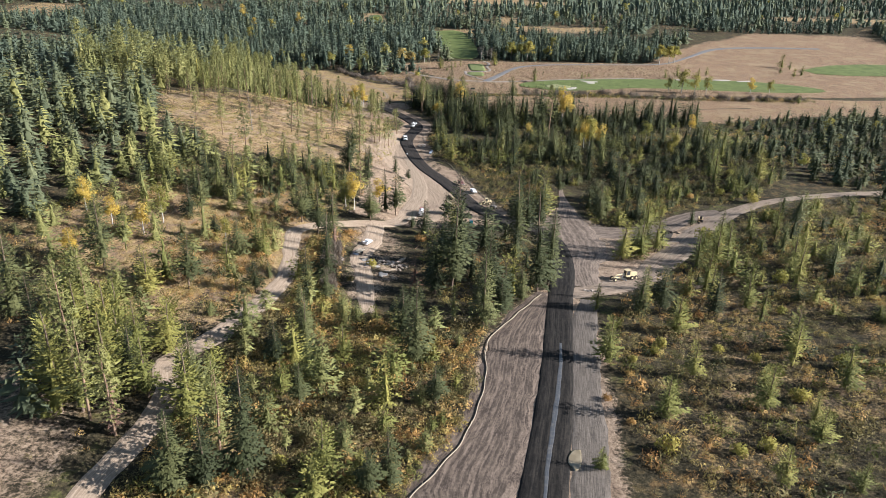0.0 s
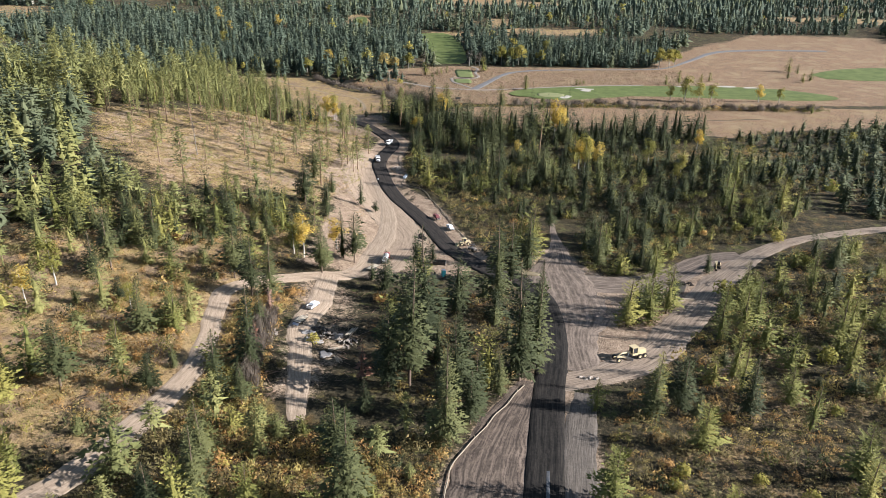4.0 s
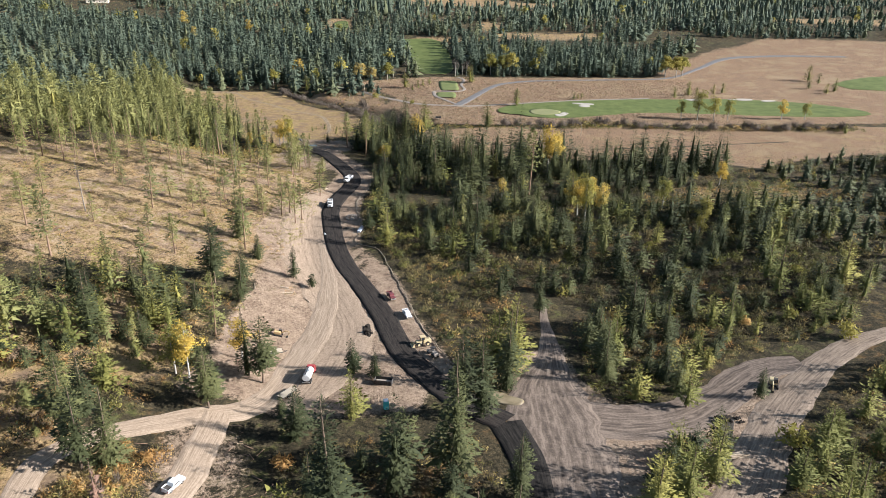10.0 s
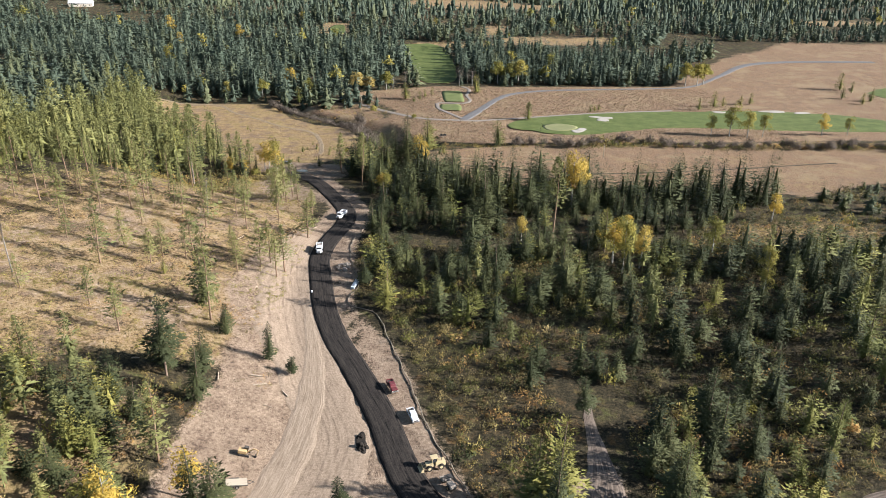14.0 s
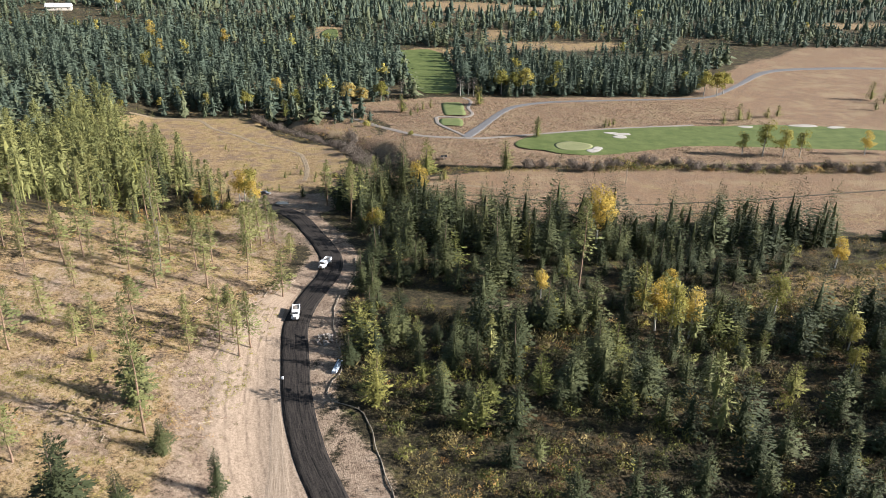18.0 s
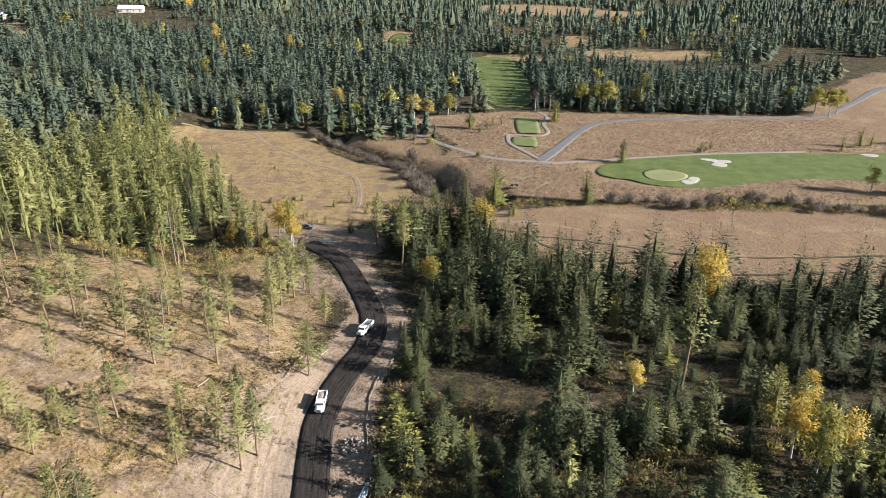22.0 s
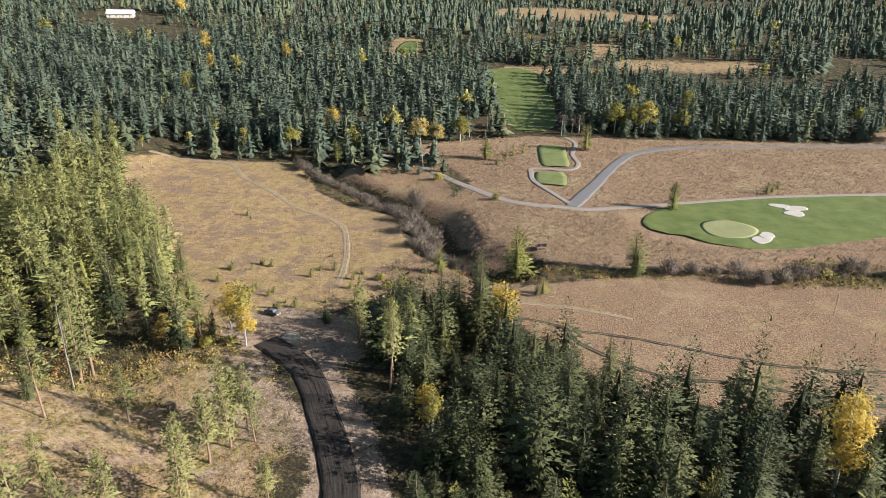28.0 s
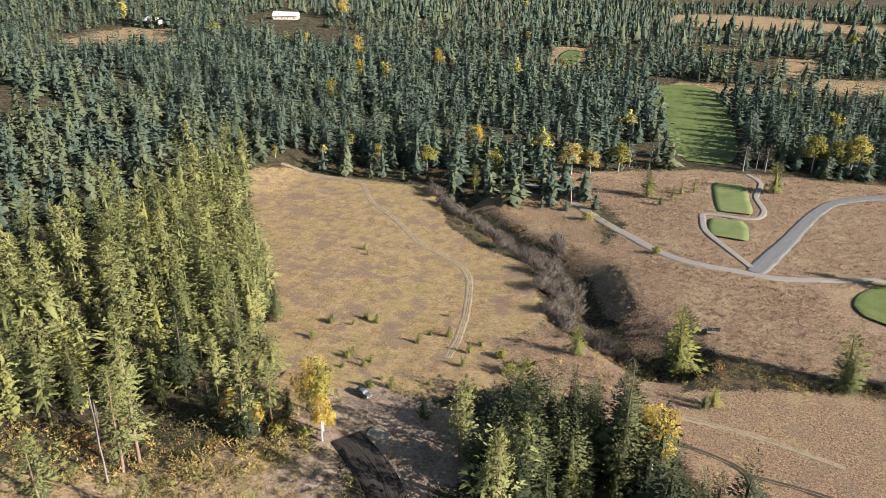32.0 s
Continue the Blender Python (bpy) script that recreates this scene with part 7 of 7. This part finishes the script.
def grader(x, y, heading):
    """Motor grader, long nose along +x, blade amidships."""
    t = thing("motor_grader", "yellow motor grader working on dirt road", "motor grader")
    bm = bmesh.new()
    cuboid(bm, -2.6, 0, 1.0, 2.6, 1.5, 1.2, 0.1, top=(0.94, 0.88))
    part("engine_cover", bm, M_TANP, t)
    bm = bmesh.new()
    for a in (-0.7, 0.7):
        for b in (-0.72, 0.72):
            cuboid(bm, -0.6 + a, b, 1.1, 0.13, 0.13, 1.9)
    cuboid(bm, -0.6, 0, 2.95, 1.9, 1.8, 0.14, 0.05)
    cuboid(bm, -0.6, 0, 1.0, 1.6, 1.6, 0.5, 0.05)
    cab = part("cab_frame", bm, M_TANP, t)
    box_part("cab_glass", M_GLASS, cab, -0.6, 0, 1.5, 1.36, 1.4, 1.4, bevel=0)
    rod_part("nose_beam", M_TANP, t, (0.2, 0, 1.75), (3.0, 0, 1.75), 0.2)
    rod_part("nose_beam", M_TANP, t, (3.0, 0, 1.8), (4.2, 0, 1.0), 0.2)
    rod_part("drawbar", M_TANP, t, (4.0, 0, 0.9), (1.6, 0.4, 0.75), 0.12)
    rod_part("drawbar", M_TANP, t, (4.0, 0, 0.9), (1.6, -0.4, 0.75), 0.12)
    box_part("blade", M_STEEL, t, 1.4, 0, 0.08, 0.12, 3.6, 0.65, bevel=0.02, turn=pose(0, 0, 0, 0, -12, 28).to_3x3())
    for s in (-1, 1):
        wheel(t, 4.2, s * 0.95, 0.62, 0.36, M_TANP), wheel(t, -1.9, s * 0.95, 0.62, 0.4, M_TANP), wheel(t, -3.4, s * 0.95, 0.62, 0.4, M_TANP)
        rod_part("lift_cylinder", M_STEEL, t, (1.0, s * 0.35, 2.1), (1.5, s * 0.6, 0.9), 0.07)
    rod_part("axle", M_DARK, t, (4.2, -0.95, 0.62), (4.2, 0.95, 0.62), 0.12)
    stand_at(t, x, y, heading, 0.15)


def excavator(x, y, heading, size, paint, label):
    """Tracked excavator with its arm folded down ahead (+x)."""
    t = thing("excavator", label, "excavator")
    for s in (-1, 1):
        bm = bmesh.new()
        cuboid(bm, 0, s * 0.95, 0, 3.2, 0.5, 0.75, 0.22)
        part("track", bm, M_RUBBER, t)
    box_part("undercarriage", M_DARK, t, 0, 0, 0.35, 1.6, 1.6, 0.5)
    bm = bmesh.new()
    cuboid(bm, -0.6, 0, 0.95, 2.6, 2.1, 0.95, 0.14, top=(0.94, 0.92))
    part("house", bm, paint, t)
    bm = bmesh.new()
    for a in (-0.55, 0.55):
        for b in (-0.45, 0.4):
            cuboid(bm, 0.35 + a, 0.5 + b, 1.2, 0.1, 0.1, 1.35)
    cuboid(bm, 0.35, 0.48, 2.5, 1.25, 1.0, 0.1, 0.03)
    cab = part("cab_frame", bm, M_DARK, t)
    box_part("cab_glass", M_GLASS, cab, 0.35, 0.48, 1.45, 1.02, 0.8, 1.0, bevel=0)
    rod_part("boom", paint, t, (0.7, -0.3, 1.3), (2.6, -0.3, 2.9), 0.2)
    rod_part("boom", paint, t, (2.6, -0.3, 2.9), (3.9, -0.3, 2.5), 0.17)
    rod_part("stick", paint, t, (3.9, -0.3, 2.6), (3.6, -0.3, 0.8), 0.14)
    rod_part("ram", M_STEEL, t, (1.0, -0.3, 1.2), (2.4, -0.3, 2.5), 0.07)
    bm = bmesh.new()
    cuboid(bm, 3.3, -0.3, 0.1, 0.8, 0.8, 0.75, 0.1, top=(0.6, 1), shift=(0.15, 0))
    part("bucket", bm, M_DARK, t)
    stand_at(t, x, y, heading, 0.05)
    t.matrix_basis = t.matrix_basis @ Matrix.Diagonal((size, size, size, 1))


def roller(x, y, heading):
    """Small compactor with a dark drum, in brown and yellow."""
    t = thing("compactor_roller", "brown compactor roller beside the road", "road roller")
    bm = bmesh.new()
    cylinder(bm, Matrix.Translation((1.6, 0, 0.7)) @ pose(0, 0, 0, 90), 0.7, 1.9, 24, bevel=0.04)
    part("drum", bm, M_DARK, t)
    box_part("drum_frame", M_ROCK, t, 1.6, 0, 0.9, 2.0, 2.2, 0.2)
    bm = bmesh.new()
    cuboid(bm, -1.3, 0, 0.8, 2.2, 1.6, 0.9, 0.12, top=(0.88, 0.85))
    part("engine_cover", bm, M_ROCK, t)
    for a in (-0.1, 0.9):
        for s in (-0.7, 0.7):
            rod_part("canopy_post", M_DARK, t, (a - 0.3, s, 1.2), (a - 0.3, s, 2.6), 0.05)
    box_part("canopy", M_DARK, t, 0.1, 0, 2.6, 1.5, 1.7, 0.1)
    box_part("seat", M_BLACK, t, -0.1, 0, 1.2, 0.6, 0.6, 0.6)
    for s in (-1, 1):
        wheel(t, -1.4, s * 0.85, 0.65, 0.45, M_YELLOWP)
    stand_at(t, x, y, heading, 0.1)
    t.matrix_basis = t.matrix_basis @ Matrix.Scale(0.82, 4)


def flat_trailer(x, y, heading, length, label, ramp=True):
    t = thing("flatbed_trailer", label, "trailer", "trailers")
    box_part("frame", M_DARK, t, 0, 0, 0.55, length, 1.9, 0.16)
    n = 9
    for k in range(n):
        box_part("plank", M_WOOD, t, 0, -0.92 + (k + 0.5) * 1.84 / n, 0.72, length - 0.1, 1.84 / n - 0.02, 0.06, bevel=0)
    for s in (-1, 1):
        box_part("fender", M_DARK, t, -0.4, s * 1.05, 0.75, 1.9, 0.28, 0.06)
        wheel(t, 0.05, s * 1.05, 0.36, 0.24), wheel(t, -0.85, s * 1.05, 0.36, 0.24)
        rod_part("tongue", M_DARK, t, (length / 2, s * 0.6, 0.62), (length / 2 + 1.3, 0, 0.62), 0.05)
    if ramp:
        box_part("ramp", M_STEEL, t, -length / 2 - 0.35, 0, 0.3, 0.8, 1.7, 0.06, bevel=0, turn=pose(0, 0, 0, 0, -25, 0).to_3x3())
    stand_at(t, x, y, heading, 0.12)


def toilet(x, y, heading):
    t = thing("portable_toilet", "teal portable toilet with pale roof on site", "portable toilet")
    box_part("base", M_DARK, t, 0, 0, 0.0, 1.2, 1.2, 0.14)
    box_part("cabin", M_TEAL, t, 0, 0, 0.14, 1.12, 1.12, 2.0, bevel=0.04)
    box_part("roof", M_WHITE, t, 0, 0, 2.14, 1.2, 1.2, 0.2, top=(0.75, 0.75))
    d = box_part("door", M_TEAL, t, 0.57, 0, 0.2, 0.04, 0.8, 1.85, bevel=0.01, label="teal door panel")
    box_part("handle", M_DARK, d, 0.61, 0.3, 1.1, 0.04, 0.06, 0.16, bevel=0)
    for k in range(3):
        box_part("vent", M_DARK, t, 0, 0.565, 1.75 + k * 0.1, 0.6, 0.02, 0.04, bevel=0)
    stand_at(t, x, y, heading, 0.05)


def skip(x, y, heading):
    t = thing("open_container", "dark open steel waste container", "container")
    bm = bmesh.new()
    cuboid(bm, 0, 0, 0.1, 4.2, 2.0, 0.1)
    for s in (-1, 1):
        cuboid(bm, 0, s * 1.0, 0.1, 4.3, 0.08, 1.1, 0.0)
        cuboid(bm, s * 2.1, 0, 0.1, 0.08, 2.0, 1.1, 0.0)
    body = part("shell", bm, M_DARK, t)
    for k in range(6):
        for s in (-1, 1):
            box_part("rib", M_DARK, body, -1.9 + k * 0.76, s * 1.07, 0.1, 0.1, 0.08, 1.05, bevel=0)
    box_part("debris", M_ROCK, t, 0, 0, 0.2, 3.8, 1.7, 0.35, bevel=0.12)
    stand_at(t, x, y, heading, 0.05)


def rock_pile(name, x, y, rx, ry, h, n, material, label, category, seed, size=0.4):
    """A heap of separate angular pieces, one mesh each with shared shapes."""
    t = thing(name, label, category)
    rng = random.Random(seed)
    shapes = []
    for k in range(5):
        bm = bmesh.new()
        bmesh.ops.create_icosphere(bm, subdivisions=1, radius=1)
        for v in bm.verts:
            v.co *= rng.uniform(0.6, 1.2)
        me = bpy.data.meshes.new("rock")
        bm.to_mesh(me)
        bm.free()
        me.materials.append(material)
        shapes.append(me)
    for k in range(n):
        r, a = math.sqrt(rng.random()), rng.uniform(0, 6.28)
        s = size * rng.uniform(0.5, 1.4)
        ob = child("rock", rng.choice(shapes), t)
        ob.matrix_basis = pose(rx * r * math.cos(a), ry * r * math.sin(a), h * (1 - r) * rng.uniform(0.5, 1) + s * 0.2, rng.uniform(0, 360), rng.uniform(0, 360), 0) @ Matrix.Diagonal((s, s * rng.uniform(0.7, 1.1), s * 0.8, 1))
    t.matrix_basis = Matrix.Translation((x, y, hgt(x, y)))


def logs(name, x, y, heading, n, length, r, label, seed):
    t = thing(name, label, "log pile")
    rng = random.Random(seed)
    for k in range(n):
        bm = bmesh.new()
        l, rr = length * rng.uniform(0.7, 1.05), r * rng.uniform(0.7, 1.2)
        cylinder(bm, Matrix.Identity(4), rr, l, 9, rr * 0.75)
        ob = part("log", bm, M_LOG, t)
        ob.matrix_basis = pose(rng.uniform(-0.4, 0.4), (k % 4 - 1.5) * r * 2.1, r + (k // 4) * r * 1.8, 0, 90, rng.uniform(-9, 9))
    stand_at(t, x, y, heading)


def wattle(line, label):
    """Straw erosion roll lying in gentle waves along a line, held by stakes."""
    t = thing("straw_wattle", label, "erosion roll")
    c = curve(line, 1.6)
    c[:, :2] += 0.15 * np.stack([np.sin(np.arange(len(c)) * 1.1), np.cos(np.arange(len(c)) * 0.8)], -1)
    V, F = [], []
    for i, p in enumerate(c):
        q = c[min(i + 1, len(c) - 1)] - c[max(i - 1, 0)]
        q = q[:2] / (np.hypot(q[0], q[1]) + 1e-9)
        z = hgt(p[0], p[1]) + 0.24
        for k in range(7):
            a = 2 * math.pi * k / 7
            V.append((p[0] - q[1] * 0.14 * math.cos(a), p[1] + q[0] * 0.14 * math.cos(a), z + 0.13 * math.sin(a)))
        if i:
            o = (i - 1) * 7
            F += [(o + k, o + (k + 1) % 7, o + 7 + (k + 1) % 7, o + 7 + k) for k in range(7)]
    me = bpy.data.meshes.new("roll")
    fill_mesh(me, V, F)
    me.materials.append(M_STRAWROLL)
    child("roll", me, t)
    bm = bmesh.new()
    cuboid(bm, 0, 0, -0.2, 0.06, 0.06, 0.95)
    stake = part("stake", bm, M_WOOD, t)
    for k, p in enumerate(c[2::3]):
        s = stake if k == 0 else child("stake", stake.data, t)
        s.matrix_basis = pose(p[0], p[1], hgt(p[0], p[1]) + 0.1, (k * 37) % 9 - 4, (k * 53) % 9 - 4, k * 20)


def house(x, y, heading, w, d, h, label, roof=M_ROOF, wall=M_WALL):
    t = thing("house", label, "house", "far houses")
    box_part("wall", wall, t, 0, 0, -1.0, w, d, h + 1.0, bevel=0)
    bm = bmesh.new()
    vs = [bm.verts.new(v) for v in ((-w / 2 - 0.6, -d / 2 - 0.8, h - 0.2), (w / 2 + 0.6, -d / 2 - 0.8, h - 0.2), (w / 2 + 0.6, d / 2 + 0.8, h - 0.2), (-w / 2 - 0.6, d / 2 + 0.8, h - 0.2), (-w / 2 - 0.6, 0, h + d * 0.28), (w / 2 + 0.6, 0, h + d * 0.28))]
    for q in ((0, 1, 5, 4), (2, 3, 4, 5), (0, 4, 3), (1, 2, 5), (3, 2, 1, 0)):
        bm.faces.new([vs[i] for i in q])
    part("roof", bm, roof, t, "gable roof of flat sheets")
    for k in range(4):
        box_part("window", M_GLASS, t, -w / 2 + (k + 0.5) * w / 4, -d / 2 - 0.02, 1.2, 1.4, 0.08, 1.2, bevel=0)
    box_part("door", M_WOOD, t, 0, -d / 2 - 0.02, 0.0, 1.1, 0.08, 2.1, bevel=0)
    stand_at(t, x, y, heading)


def pole(x, y, h, arm, label):
    t = thing("utility_pole", label, "utility pole", "poles")
    rod_part("post", M_LOG, t, (0, 0, -0.3), (0, 0, h), 0.15)
    if arm:
        rod_part("crossarm", M_LOG, t, (-1.2, 0, h - 0.7), (1.2, 0, h - 0.7), 0.08)
        for s in (-1.1, 0, 1.1):
            rod_part("insulator", M_WHITE, t, (s, 0, h - 0.65), (s, 0, h - 0.45), 0.07)
    stand_at(t, x, y, 20)


dump_truck(-40.9, 385.8, -80)
dump_truck(-39.6, 421.0, -102)
pickup(-6.6, 304.2, -66, M_MAROON, "dark maroon pickup parked on the new road edge", 0.3)
pickup(-0.8, 293.2, -68, M_WHITE, "white pickup parked beside the new road", 0.2)
pickup(-35.6, 215.6, 74, M_WHITE, "white pickup with trailer on dirt spur", 0.25)
pickup(-80.4, 496.6, -20, M_SLATE, "dark slate pickup parked in dry meadow", 0.15)
tanker(-20.8, 258.6, 90)
loader(4.6, 276.8, 200)
roller(7.8, 271.6, 120)
grader(46.8, 195.6, 205)
excavator(-33.2, 277.0, 4, 0.68, M_YELLOWP, "small yellow excavator on cleared soil")
excavator(88.2, 260.4, 250, 0.9, M_TANP, "dusty tan excavator beside haul road")
flat_trailer(-36.6, 206.2, 74, 4.6, "pale plank flatbed trailer on dirt spur")
flat_trailer(-24.0, 250.2, 64, 4.9, "plank flatbed trailer beside dirt road", False)
flat_trailer(-32.0, 268.2, 22, 4.0, "tilted plank trailer on cleared soil", False)
toilet(-1.1, 246.3, -70)
skip(-3.0, 257.2, -6)
pipes = thing("pipe_bundle", "bundle of grey plastic pipes on road verge", "pipes")
for k in range(6):
    bm = bmesh.new()
    cylinder(bm, pose(0, (k % 3 - 1) * 0.42, 0.2 + (k // 3) * 0.38, 0, 90, 0), 0.2, 5.6, 14)
    part("pipe", bm, M_PIPE, pipes)
for s in (-1.8, 1.8):
    box_part("strap", M_DARK, pipes, s, 0, 0.0, 0.08, 1.3, 0.82, bevel=0)
stand_at(pipes, -24.4, 359.6, 84, 0.15)
rock_pile("rock_pile", -30.2, 373.4, 2.2, 3.4, 1.1, 60, M_ROCK, "grey rock pile on the road verge", "rock pile", 1)
# flat patch: the hole's shade is put into its black colour
blob("soil_pit", -10.8, 284.0, 1.25, 2.9, M_PIT, "flat dark patch with a hole's shade in its colour", "pit", 0.16, 0.0, 14, 5, 0.32)
rock_pile("earth_heap", -10.3, 282.4, 1.0, 1.3, 0.8, 34, M_PIT, "black spoil heaped beside the pit", "earth heap", 21, 0.42)
rock_pile("earth_heap", -11.2, 285.9, 0.7, 1.0, 0.45, 20, M_PIT, "low black spoil heap by the pit", "earth heap", 22, 0.32)
rock_pile("earth_heap", 73.3, 246.6, 3.6, 1.6, 0.7, 60, M_PIT, "dark earth heap beside haul road", "earth heap", 3, 0.4)
rock_pile("earth_heap", -28.0, 200.0, 3.6, 2.0, 1.3, 46, M_ROCK, "pale earth and stump heap in clearing", "earth heap", 4, 0.38)
rock_pile("earth_heap", -42.5, 197.0, 3.0, 2.2, 1.3, 36, M_ROCK, "pale stump heap at the clearing edge", "earth heap", 5, 0.38)
rock_pile("scrap_heap", -31.2, 203.2, 2.6, 1.4, 0.7, 40, M_DARK, "dark scrap heap in the clearing", "scrap heap", 6, 0.35)
rock_pile("rock_pile", 34.5, 184.5, 3.0, 0.8, 0.4, 26, M_ROCK, "low broken rock row at junction", "rock pile", 7, 0.4)
logs("log_pile", -22.8, 203, 80, 8, 6.0, 0.16, "pale stripped logs in the clearing", 1)
logs("log_pile", -25.0, 194, 35, 6, 4.0, 0.14, "grey broken logs among clearing debris", 8)
logs("log_pile", -23.5, 188.5, 120, 5, 3.6, 0.13, "pale cut poles among clearing debris", 9)
rock_pile("stump_heap", -22.6, 197.0, 2.4, 3.0, 0.8, 44, M_ROCK, "torn stumps and pale rubble in clearing", "stump heap", 11, 0.3)
logs("log_pile", 70.5, 233.8, 15, 9, 5.0, 0.2, "grey logs beside the haul road", 2)
logs("log_pile", -70.0, 486.2, 20, 2, 1.8, 0.2, "two short pale logs by pond", 3)
rng = random.Random(11)
for k in range(34):
    u = rng.random()
    x, y = rng.uniform(-70, -30), rng.uniform(262, 420)
    if inside(np.array([x]), np.array([y]), SLOPE)[0] > 0 or inside(np.array([x]), np.array([y]), WEST_DIRT)[0] > 0:
        if to_line(np.array([x]), np.array([y]), curve(ROAD_NORTH, 5.0))[0] < 8:
            continue
        logs("fallen_log", x, y, rng.uniform(0, 180), 1, rng.uniform(2, 5), rng.uniform(0.1, 0.18), "single fallen log on cleared slope", k)
wattle([(-16, 80), (-8.4, 94), (-0.2, 110), (4, 130), (4.5, 148), (10.2, 161), (20, 180)], "pale straw erosion roll beside graded verge")
wattle([(12, 268.5), (8.5, 277), (3.4, 288), (-2.8, 307), (-10, 327), (-15.2, 341), (-24, 346.5), (-24.6, 352), (-23.4, 361), (-29, 380), (-31, 396), (-28.6, 412), (-30.5, 428)], "pale straw erosion roll along the new road")
box_part("hydrant", M_WHITE, thing("marker_post", "small white marker beside the new road", "marker"), 0, 0, 0, 0.5, 0.4, 0.8).parent.matrix_basis = pose(-36.5, 353.8, hgt(-36.5, 353.8))
house(-464, 1034, 20, 26, 12, 4, "far white-roofed house among conifers")
house(-560, 943, -10, 16, 11, 5, "far white-walled house on a clearing")
house(-5.8, 560.8, 15, 2.6, 1.8, 1.2, "tiny weathered hut in the dry weeds", M_BARK, M_BARK_PINE)
pole(80, 525, 7, False, "leaning bare pole in dry field")
pole(-68.5, 664, 8, True, "wooden utility pole above the creek")
pole(-150, 690, 9, True, "wooden utility pole at the forest edge")
